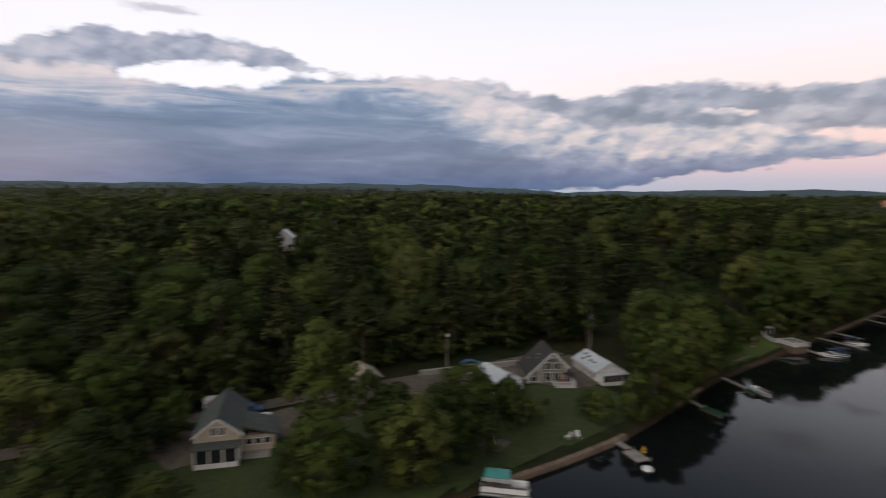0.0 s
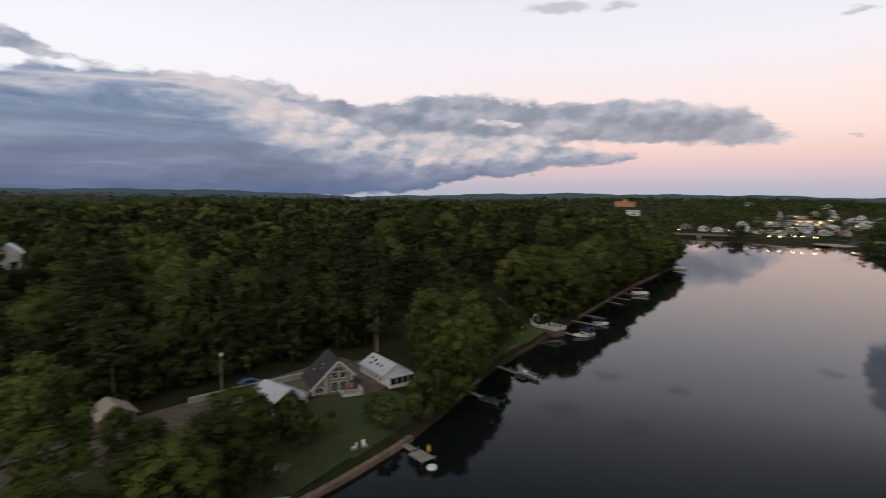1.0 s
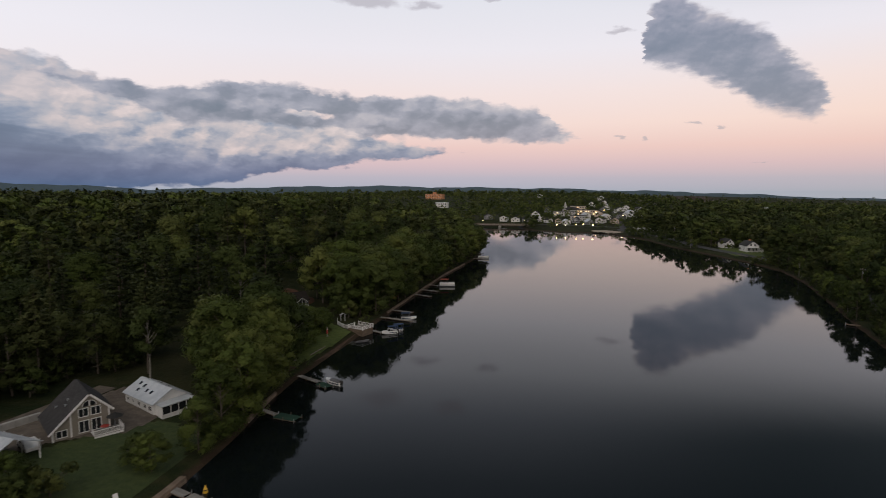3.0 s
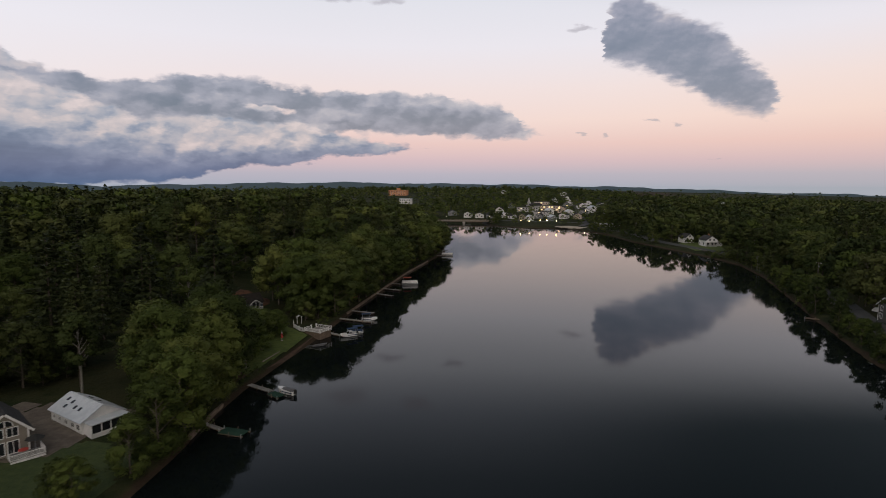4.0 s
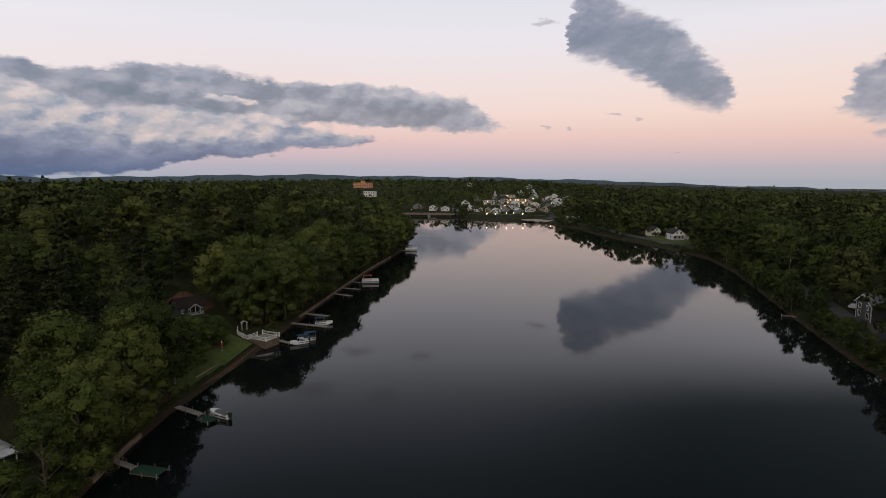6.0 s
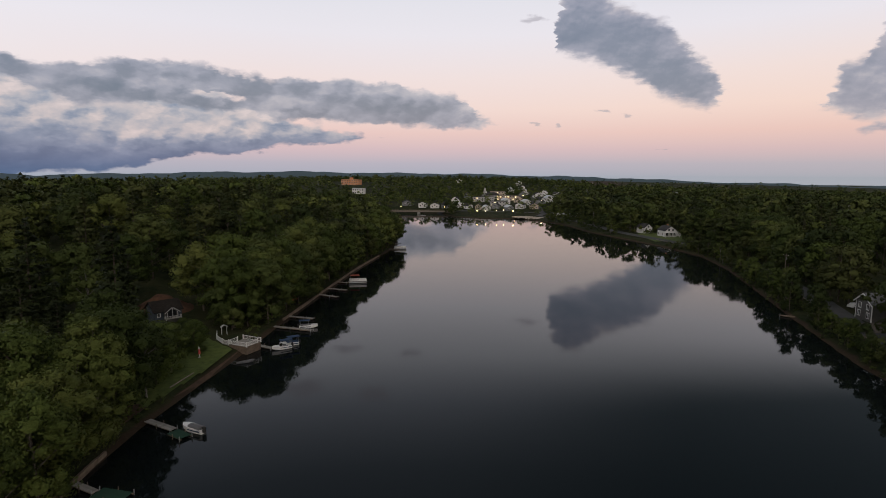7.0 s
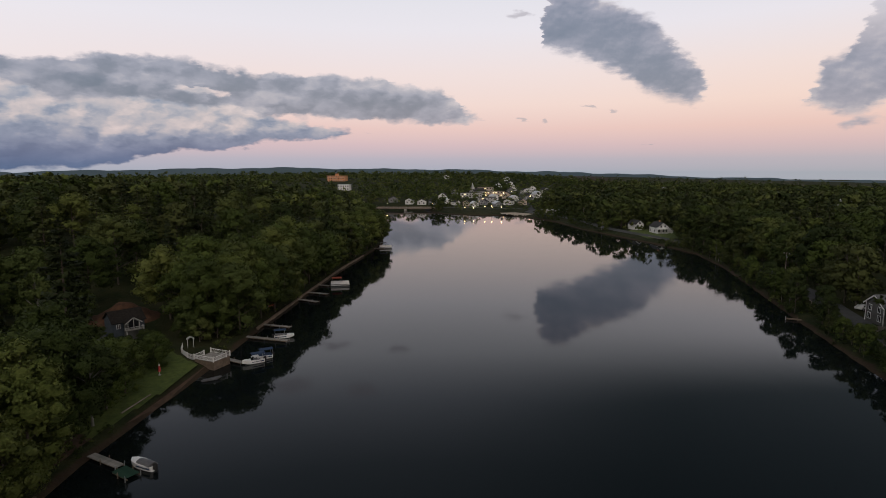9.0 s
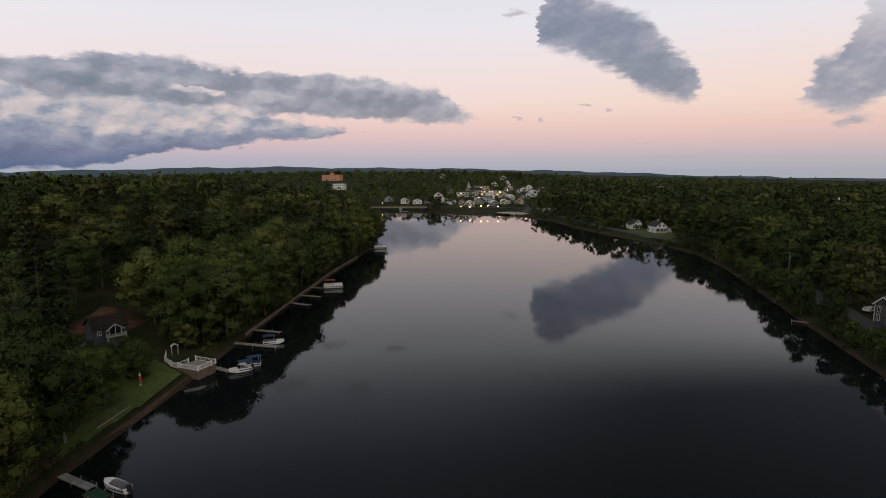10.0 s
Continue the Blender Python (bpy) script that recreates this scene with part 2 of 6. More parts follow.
wisps = largest([blob(14.2, 6.4, 1.0, 0.22, -14), blob(16.4, 5.75, 0.7, 0.18, -14), blob(7.0, 14.9, 1.6, 0.35, -4), blob(7.3, 4.95, 0.8, 0.22, -10), blob(9.6, 4.95, 0.6, 0.24, -30),
                 blob(20.0, 2.6, 1.0, 0.10), blob(-76.0, 15.5, 4.0, 0.7), blob(-17.5, 17.7, 4.4, 0.8, -3), blob(-12.0, 17.5, 2.4, 0.6, 4), blob(-5.0, 18.2, 1.8, 0.4), blob(-16.0, 21.0, 3.2, 1.2), blob(-9.0, 22.0, 2.4, 1.1)])
cover_wisp = G.m("MULTIPLY", G.smooth(G.m("ADD", wisps, G.m("MULTIPLY", edge, 0.7)), 0.1, 0.7), 0.72)
sky = G.mix(cover_wisp, clear, rgb(0.42, 0.39, 0.45))
sky = G.mix(cover_lone, sky, lone_col)
sky = G.mix(cover_shelf, sky, roof_col)
sky = G.mix(cover_mass, sky, mass_col)
sky = G.mix(cover_roof, sky, roof_col)
air = G.node("ShaderNodeTexSky", sky_type="NISHITA", sun_disc=False, sun_elevation=radians(1.0), sun_rotation=radians(180)).outputs[0]
sky_bg = G.node("ShaderNodeBackground", {"Color": sky, "Strength": 1.0})
air_bg = G.node("ShaderNodeBackground", {"Color": air, "Strength": 0.05})
both = G.node("ShaderNodeAddShader", {0: sky_bg.outputs[0], 1: air_bg.outputs[0]})
G.node("ShaderNodeOutputWorld", {0: both.outputs[0]})

glow = bpy.data.lights.new("afterglow", "SUN")
glow.energy, glow.angle, glow.color = 0.28, radians(40), (1.0, 0.93, 0.86)
new("afterglow", glow).matrix_world = look((-25, -70, 45), (0, 0, 0))


# ---------------------------------------------------------------- materials
def material(name, colour_a, colour_b, scale, rough=0.8, metal=0.0, bump=0.0, bump_scale=None, detail=6.0, vary=0.0, island=0.0, spec=0.3, space="Object"):
    mt = bpy.data.materials.new(name)
    mt.use_nodes = True
    g = Graph(mt.node_tree)
    bsdf = mt.node_tree.nodes["Principled BSDF"]
    co = g.node("ShaderNodeTexCoord").outputs["Object"] if space == "Object" else g.node("ShaderNodeNewGeometry").outputs["Position"]
    n1 = g.noise(co, scale, detail, 0.6).outputs[0]
    n2 = g.noise(co, scale * 0.13, 3.0).outputs[0]
    f = g.m("ADD", g.m("MULTIPLY", n1, 0.65), g.m("MULTIPLY", n2, 0.35))
    col = g.mix(g.smooth(f, 0.32, 0.68), (*colour_a, 1), (*colour_b, 1))
    if vary:
        r = g.node("ShaderNodeObjectInfo").outputs["Random"]
        k = g.m("ADD", 1.0 - vary, g.m("MULTIPLY", r, 2 * vary))
        col = g.mix(1.0, col, g.node("ShaderNodeCombineColor", {0: k, 1: k, 2: k}).outputs[0], "MULTIPLY")
    if island:
        r = g.node("ShaderNodeNewGeometry").outputs["Random Per Island"]
        k = g.m("ADD", 1.0 - island, g.m("MULTIPLY", r, 2 * island))
        col = g.mix(1.0, col, g.node("ShaderNodeCombineColor", {0: k, 1: k, 2: k}).outputs[0], "MULTIPLY")
    mt.node_tree.links.new(col, bsdf.inputs["Base Color"])
    bsdf.inputs["Roughness"].default_value, bsdf.inputs["Metallic"].default_value = rough, metal
    bsdf.inputs["Specular IOR Level"].default_value = spec
    if bump:
        nb = g.noise(co, bump_scale or scale * 2, 4.0).outputs[0]
        b = g.node("ShaderNodeBump", {"Height": nb, "Strength": bump, "Distance": 0.1})
        mt.node_tree.links.new(b.outputs[0], bsdf.inputs["Normal"])
    return mt


def foliage(name, dark, light, dry, clump=0.42, joined=False):
    """Leaves: per-branch and per-tree change of green, with light let through. joined: woods in one mesh, whose trees carry their own tint."""
    mt = bpy.data.materials.new(name)
    mt.use_nodes = True
    t = mt.node_tree
    g = Graph(t)
    bsdf = t.nodes["Principled BSDF"]
    pos = g.node("ShaderNodeNewGeometry").outputs
    n1 = g.noise(pos["Position"], clump, 4.0).outputs[0]
    n2 = g.noise(pos["Position"], 0.022, 2.0).outputs[0]
    n3 = g.noise(pos["Position"], 2.4, 3.0, 0.65).outputs[0]
    tree = g.node("ShaderNodeAttribute", attribute_name="tint").outputs["Fac"] if joined else g.node("ShaderNodeObjectInfo").outputs["Random"]
    f = g.m("ADD", g.m("ADD", g.m("MULTIPLY", n1, 0.20), g.m("MULTIPLY", g.m("SUBTRACT", n3, 0.5), 0.34)), g.m("ADD", g.m("MULTIPLY", n2, 0.36), g.m("MULTIPLY", pos["Random Per Island"], 0.07)))
    f = g.m("ADD", f, g.m("ADD", 0.19, g.m("MULTIPLY", g.m("SUBTRACT", tree, 0.5), 0.50)))
    col = g.ramp(f, [(0.26, dark), (0.55, light), (0.82, dry)])
    t.links.new(col, bsdf.inputs["Base Color"])
    bp = g.node("ShaderNodeBump", {"Height": g.noise(pos["Position"], 1.7, 4.0, 0.7).outputs[0], "Strength": 0.9, "Distance": 0.45})
    t.links.new(bp.outputs[0], bsdf.inputs["Normal"])
    bsdf.inputs["Roughness"].default_value = 0.7
    bsdf.inputs["Specular IOR Level"].default_value = 0.2
    tr = g.node("ShaderNodeBsdfTranslucent", {"Color": col})
    mx = g.node("ShaderNodeMixShader", {0: 0.22, 1: bsdf.outputs[0], 2: tr.outputs[0]})
    t.links.new(mx.outputs[0], t.nodes["Material Output"].inputs[0])
    return mt


def emitter(name, colour, strength):
    mt = bpy.data.materials.new(name)
    mt.use_nodes = True
    b = mt.node_tree.nodes["Principled BSDF"]
    b.inputs["Base Color"].default_value = (*colour, 1)
    b.inputs["Emission Color"].default_value = (*colour, 1)
    b.inputs["Emission Strength"].default_value = strength
    return mt


GREENS = {
    "broad_leaves": ((0.027, 0.041, 0.010), (0.068, 0.091, 0.022), (0.123, 0.136, 0.038)),
    "bright_leaves": ((0.038, 0.056, 0.011), (0.088, 0.119, 0.024), (0.145, 0.160, 0.040)),
    "olive_leaves": ((0.024, 0.032, 0.009), (0.055, 0.068, 0.018), (0.094, 0.104, 0.031)),
    "pine_needles": ((0.026, 0.036, 0.012), (0.055, 0.069, 0.022), (0.086, 0.095, 0.033)),
}
M_LEAF, M_LEAF2, M_LEAF_D, M_NEEDLE = [foliage(k, *GREENS[k]) for k in GREENS]
W_LEAF, W_LEAF2, W_LEAF_D, W_NEEDLE = [foliage("wood_" + k, *GREENS[k], joined=True) for k in GREENS]
M_BARK = material("bark", (0.07, 0.055, 0.045), (0.14, 0.115, 0.095), 3.0, 0.9, bump=0.6)
M_BIRCH = material("pale_bark", (0.15, 0.14, 0.125), (0.25, 0.235, 0.21), 2.0, 0.8, bump=0.3)
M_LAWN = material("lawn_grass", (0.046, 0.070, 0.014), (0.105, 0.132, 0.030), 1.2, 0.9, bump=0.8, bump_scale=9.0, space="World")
# darker copy of the lawn grass, with shade put into its colour
M_LAWN_D = material("lawn_shade_in_colour", (0.024, 0.040, 0.011), (0.052, 0.070, 0.020), 1.2, 0.9, bump=0.8, bump_scale=9.0, space="World")
M_SOIL = material("bare_soil", (0.046, 0.029, 0.019), (0.095, 0.058, 0.038), 0.6, 0.95, bump=0.6, bump_scale=4, space="World")
M_CLAY = material("orange_clay_soil", (0.036, 0.020, 0.012), (0.110, 0.052, 0.028), 0.6, 0.95, bump=0.6, bump_scale=4, space="World")
M_GRAVEL = material("gravel", (0.080, 0.066, 0.055), (0.150, 0.124, 0.102), 0.8, 0.95, bump=0.6, bump_scale=6, space="World")
M_ASPHALT = material("asphalt", (0.045, 0.046, 0.048), (0.072, 0.072, 0.074), 0.7, 0.85, bump=0.3, bump_scale=8, space="World")
M_TAUPE = material("taupe_siding", (0.20, 0.175, 0.145), (0.235, 0.21, 0.175), 0.8, 0.7, bump=0.2)
M_BEIGE = material("beige_siding", (0.42, 0.34, 0.27), (0.50, 0.41, 0.33), 0.8, 0.7, bump=0.2)
M_WHITE = material("white_paint", (0.58, 0.57, 0.57), (0.74, 0.73, 0.72), 0.9, 0.55, bump=0.1)
M_OLDWHITE = material("weathered_white_siding", (0.34, 0.335, 0.33), (0.48, 0.47, 0.46), 0.5, 0.75, bump=0.2)
M_GREYWALL = material("grey_siding", (0.16, 0.165, 0.175), (0.22, 0.225, 0.235), 0.8, 0.7, bump=0.2)
M_BRICK = material("orange_brick", (0.48, 0.22, 0.11), (0.60, 0.30, 0.16), 0.7, 0.85, bump=0.2)
M_SHINGLE = material("dark_shingles", (0.028, 0.027, 0.029), (0.052, 0.050, 0.051), 1.4, 0.9, bump=0.5, bump_scale=5)
M_SHINGLE_G = material("green_grey_shingles", (0.05, 0.062, 0.058), (0.085, 0.095, 0.09), 1.4, 0.9, bump=0.5, bump_scale=5)
M_METAL = material("pale_metal_roof", (0.46, 0.49, 0.53), (0.60, 0.62, 0.65), 0.7, 0.42, 0.3, bump=0.1)
M_DOCK = material("weathered_planks", (0.18, 0.17, 0.158), (0.29, 0.275, 0.255), 2.0, 0.85, bump=0.4, vary=0.15)
M_TURF = material("green_dock_mat", (0.012, 0.040, 0.027), (0.020, 0.058, 0.038), 2.0, 0.95, bump=0.3)
M_WALLCAP = material("wall_timber", (0.110, 0.080, 0.060), (0.200, 0.150, 0.112), 1.5, 0.9, bump=0.5, vary=0.2)
M_HULL = material("white_gelcoat", (0.70, 0.70, 0.71), (0.80, 0.80, 0.80), 0.8, 0.25, spec=0.5)
M_CANVAS = material("navy_canvas", (0.018, 0.035, 0.075), (0.030, 0.055, 0.105), 2.0, 0.85)
M_REDCANVAS = material("rust_canvas", (0.24, 0.055, 0.03), (0.33, 0.085, 0.045), 2.0, 0.85)
M_SEAT = material("grey_vinyl", (0.10, 0.10, 0.11), (0.16, 0.16, 0.17), 2.0, 0.6)
M_SLATE = material("mid_grey_slates", (0.10, 0.10, 0.105), (0.17, 0.17, 0.175), 1.4, 0.8, bump=0.4, bump_scale=5)
M_STONEWALL = material("dark_grey_boards", (0.075, 0.073, 0.07), (0.12, 0.117, 0.11), 0.8, 0.85, bump=0.3)
M_BLACKROOF = material("brown_black_shingles", (0.014, 0.012, 0.011), (0.028, 0.024, 0.021), 1.4, 0.95, bump=0.5, bump_scale=5, spec=0.1)
M_SLATEBLUE = material("slate_blue_boards", (0.040, 0.050, 0.064), (0.060, 0.073, 0.090), 0.8, 0.85, bump=0.3)
M_BRIDGE = material("brown_bridge_timber", (0.15, 0.118, 0.095), (0.22, 0.178, 0.145), 0.8, 0.85, bump=0.3)
M_STEEL = material("galvanised_steel", (0.30, 0.31, 0.32), (0.42, 0.43, 0.44), 1.5, 0.45, 0.8)
M_POLE = material("grey_pole_wood", (0.16, 0.13, 0.11), (0.25, 0.21, 0.18), 2.0, 0.9, bump=0.4)
M_CONCRETE = material("concrete", (0.27, 0.26, 0.25), (0.37, 0.36, 0.34), 0.6, 0.9, bump=0.3)
M_SAND = material("pale_sand", (0.30, 0.25, 0.20), (0.40, 0.34, 0.28), 0.4, 0.95, bump=0.3, space="World")
M_YELLOW = material("yellow_plastic", (0.62, 0.36, 0.03), (0.70, 0.43, 0.05), 2.0, 0.5)
M_RED = material("red_paint", (0.34, 0.035, 0.03), (0.42, 0.05, 0.04), 1.0, 0.35, spec=0.5)
M_BLUE = material("blue_paint", (0.05, 0.10, 0.20), (0.07, 0.13, 0.25), 1.0, 0.35, spec=0.5)
M_TEAL = material("teal_tarp", (0.06, 0.27, 0.25), (0.09, 0.34, 0.31), 1.0, 0.6)
M_RUBBER = material("black_rubber", (0.02, 0.02, 0.02), (0.03, 0.03, 0.03), 2.0, 0.85)
M_DARKGLASS = material("window_glass", (0.012, 0.014, 0.017), (0.022, 0.024, 0.028), 0.3, 0.08, spec=0.6)
M_LAMP = emitter("warm_lamp", (1.0, 0.66, 0.26), 12.0)
M_LITWIN = emitter("lit_window", (1.0, 0.72, 0.34), 1.8)


def ground_material():
    """Woodland floor, with brown soil and sand where the land meets the water."""
    mt = bpy.data.materials.new("woodland_floor")
    mt.use_nodes = True
    t = mt.node_tree
    g = Graph(t)
    b = t.nodes["Principled BSDF"]
    p = g.node("ShaderNodeNewGeometry").outputs["Position"]
    z = g.node("ShaderNodeSeparateXYZ", {0: p}).outputs[2]
    n = g.noise(p, 0.25, 6.0).outputs[0]
    n2 = g.noise(p, 0.03, 4.0).outputs[0]
    col = g.mix(g.smooth(g.m("ADD", g.m("MULTIPLY", n, 0.6), g.m("MULTIPLY", n2, 0.4)), 0.38, 0.62), rgb(0.016, 0.024, 0.009), rgb(0.036, 0.036, 0.016))
    shore = g.smooth(g.m("ADD", z, g.m("MULTIPLY", g.m("SUBTRACT", n, 0.5), 1.3)), 0.70, 0.25)
    shore = g.m("MULTIPLY", shore, g.smooth(z, -6.0, -3.0))
    col = g.mix(shore, col, g.mix(n, rgb(0.024, 0.018, 0.012), rgb(0.064, 0.043, 0.029)))
    t.links.new(col, b.inputs["Base Color"])
    b.inputs["Roughness"].default_value = 0.95
    b.inputs["Specular IOR Level"].default_value = 0.1
    bp = g.node("ShaderNodeBump", {"Height": g.noise(p, 1.5, 5.0).outputs[0], "Strength": 0.8, "Distance": 0.5})
    t.links.new(bp.outputs[0], b.inputs["Normal"])
    return mt


def water_material():
    mt = bpy.data.materials.new("still_river_water")
    mt.use_nodes = True
    t = mt.node_tree
    g = Graph(t)
    b = t.nodes["Principled BSDF"]
    p = g.node("ShaderNodeNewGeometry").outputs["Position"]
    stretch = g.node("ShaderNodeMapping", {"Vector": p, "Scale": (1.0, 0.45, 1.0)}).outputs[0]
    b.inputs["Base Color"].default_value = (0.0050, 0.0074, 0.0080, 1)
    b.inputs["IOR"].default_value = 1.24
    b.inputs["Specular IOR Level"].default_value = 0.5
    patch = g.noise(p, 0.02, 3.0).outputs[0]
    t.links.new(g.m("ADD", 0.03, g.m("MULTIPLY", g.smooth(patch, 0.4, 0.75), 0.03)), b.inputs["Roughness"])
    h = g.m("ADD", g.m("MULTIPLY", g.noise(stretch, 0.5, 3.0).outputs[0], 0.5), g.noise(stretch, 0.09, 2.0).outputs[0])
    bp = g.node("ShaderNodeBump", {"Height": h, "Strength": 0.025, "Distance": 0.3})
    t.links.new(bp.outputs[0], b.inputs["Normal"])
    return mt


M_GROUND, M_WATER = ground_material(), water_material()


# ---------------------------------------------------------------- mesh helpers
def mesh_of(name, verts, faces, mat, smooth=False, normals=None):
    me = bpy.data.meshes.new(name)
    verts = np.asarray(verts, np.float32)
    faces = np.asarray(faces, np.int32)
    k = faces.shape[1]
    me.vertices.add(len(verts))
    me.vertices.foreach_set("co", verts.ravel())
    me.loops.add(faces.size)
    me.loops.foreach_set("vertex_index", faces.ravel())
    me.polygons.add(len(faces))
    me.polygons.foreach_set("loop_start", np.arange(len(faces), dtype=np.int32) * k)
    if smooth:
        me.polygons.foreach_set("use_smooth", np.ones(len(faces), bool))
    me.update(calc_edges=True)
    if normals is not None:
        me.polygons.foreach_set("use_smooth", np.ones(len(faces), bool))
        me.normals_split_custom_set_from_vertices(normals)
    me.materials.append(mat)
    return me


def part(name, bm, mat, parent=None, label=""):
    me = bpy.data.meshes.new(name)
    bm.normal_update()
    bm.to_mesh(me)
    bm.free()
    me.materials.append(mat)
    ob = new(name, me)
    if parent:
        ob.parent = parent
    return tagged(ob, label)


def shared(name, me, parent, m=None, label=""):
    ob = new(name, me)
    ob.parent = parent
    if m is not None:
        ob.matrix_basis = m
    return tagged(ob, label)


def thing(name, m, label, category, group=""):
    ob = new(name)
    ob.empty_display_size = 0.3
    ob.matrix_basis = m
    return tagged(ob, label, category, group)


def add_box(bm, x0, x1, y0, y1, z0, z1, bevel=0.0):
    r = bmesh.ops.create_cube(bm, size=1.0)
    vs = r["verts"]
    bmesh.ops.scale(bm, vec=(x1 - x0, y1 - y0, z1 - z0), verts=vs)
    bmesh.ops.translate(bm, vec=((x0 + x1) / 2, (y0 + y1) / 2, (z0 + z1) / 2), verts=vs)
    if bevel:
        es = list({e for v in vs for e in v.link_edges})
        bmesh.ops.bevel(bm, geom=es, offset=bevel, segments=1, affect="EDGES")
    return bm


def box(x0, x1, y0, y1, z0, z1, bevel=0.0):
    return add_box(bmesh.new(), x0, x1, y0, y1, z0, z1, bevel)


def add_tube(bm, a, b, ra, rb=None, n=8):
    a, b = Vector(a), Vector(b)
    rb = ra if rb is None else rb
    q = (b - a).to_track_quat("Z", "Y").to_matrix()
    rings = [[bm.verts.new(p + q @ Vector((r * math.cos(2 * math.pi * i / n), r * math.sin(2 * math.pi * i / n), 0))) for i in range(n)] for p, r in ((a, ra), (b, rb))]
    for i in range(n):
        bm.faces.new((rings[0][i], rings[0][(i + 1) % n], rings[1][(i + 1) % n], rings[1][i]))
    bm.faces.new(rings[1])
    bm.faces.new(rings[0][::-1])
    return bm


def tube(a, b, ra, rb=None, n=8):
    return add_tube(bmesh.new(), a, b, ra, rb, n)


def prism(pts, y0, y1):
    """An outline in x and z, drawn out from y0 to y1."""
    bm = bmesh.new()
    f = [bm.verts.new((x, y0, z)) for x, z in pts]
    k = [bm.verts.new((x, y1, z)) for x, z in pts]
    bm.faces.new(f)
    bm.faces.new(k[::-1])
    for i in range(len(pts)):
        j = (i + 1) % len(pts)
        bm.faces.new((f[j], f[i], k[i], k[j]))
    bmesh.ops.recalc_face_normals(bm, faces=bm.faces)
    return bm


# ---------------------------------------------------------------- land and river
RIVER = np.array([(-70, -500), (-56, -60), (-50, -20), (-47, -8), (-45, 6), (-44, 18), (-45, 34), (-46.5, 48), (-47, 58), (-45.5, 80), (-44.5, 118), (-42.5, 158),
                  (-40, 200), (-35.5, 240), (-33, 278), (-38, 310), (-50, 345), (-68, 400), (-77, 460), (-80, 520), (-92, 540), (-150, 590), (-280, 640),
                  (-270, 670), (-140, 612), (-76, 556), (-34, 536), (-16, 522), (-10, 490), (2, 468), (40, 463), (62, 450), (80, 400), (86, 350), (97, 310), (107, 275),
                  (112, 240), (107, 205), (97, 165), (88, 130), (79, 92), (72, 40), (74, -60), (90, -500)], float)


def river_distance(x, y):
    """Metres from the waterline: positive on land, negative over the river."""
    x, y = np.asarray(x, float), np.asarray(y, float)
    best = np.full(x.shape, 1e9)
    inside = np.zeros(x.shape, bool)
    n = len(RIVER)
    for i in range(n):
        (ax, ay), (bx, by) = RIVER[i], RIVER[(i + 1) % n]
        dx, dy = bx - ax, by - ay
        t = np.clip(((x - ax) * dx + (y - ay) * dy) / (dx * dx + dy * dy), 0, 1)
        best = np.minimum(best, np.hypot(x - ax - t * dx, y - ay - t * dy))
        cross = (ay > y) != (by > y)
        inside ^= cross & (x < dx * (y - ay) / (dy if dy else 1e-9) + ax)
    return np.where(inside, -best, best)


def ease(v, a, b):
    t = np.clip((v - a) / (b - a), 0, 1)
    return t * t * (3 - 2 * t)


def wobble(x, y, s):
    return (np.sin(x / s + 1.3) * np.cos(y / (1.27 * s) - 0.6) + 0.5 * np.sin(x / (0.43 * s) + y / (0.61 * s) + 2.0)) / 1.5


FAR_AZ = [-180, -100, -90, -70, -50, -38, -27, -10, 0, 12, 25, 37, 60, 180]
FAR_Z = [14, 18, 22, 30, 20, -14, -10, 14, 12, 2, -16, -36, -38, 0]


def height(x, y):
    x, y = np.asarray(x, float), np.asarray(y, float)
    d = river_distance(x, y)
    near = np.where(d < 0, np.maximum(d * 0.45, -2.0), 1.1 * ease(d, 0, 1.7) + 0.6 * ease(d, 3, 20))
    left = (x < 0) & (y < 470)
    hill_l = 13.0 * ease(d, 46, 230) * ease(y, -260, 60) * np.where(y > 330, 1 - 0.55 * ease(y, 330, 460), 1.0) + 11.0 * ease(d, 9, 95) * (1 - 0.7 * ease(d, 60, 200)) * ease(y, 100, 175)
    town = np.maximum(y - 470, 0) * 0.036 * ease(y, 470, 560)
    town = np.minimum(town, 22) * (0.25 + 0.75 * ease(x, 330, 130))
    right = 4.0 * ease(d, 40, 300) * ease(y, 900, 300)
    z = near + np.where(d > 0, np.where(left, hill_l, np.where(y > 470, town, right)), 0)
    z = z + np.where(d > 30, wobble(x, y, 45) * 1.2 * ease(d, 30, 90), 0)
    r = np.hypot(x, y)
    az = np.degrees(np.arctan2(x, y))
    z_far = np.interp(az, FAR_AZ, FAR_Z) + wobble(x, y, 420) * 5
    k = ease(r, 850, 2300)
    return z * (1 - k) + z_far * k


def spread(core, ends, growth=1.09):
    """Grid lines: an even core, with steps that grow towards both ends."""
    out = list(core)
    for sign, end in ((-1, ends[0]), (1, ends[1])):
        edge, step = (out[0], core[1] - core[0]) if sign < 0 else (out[-1], core[1] - core[0])
        more = []
        while (edge - end) * sign < 0:
            step *= growth
            edge += sign * step
            more.append(edge)
        out = more[::-1] + out if sign < 0 else out + more
    return np.array(out)


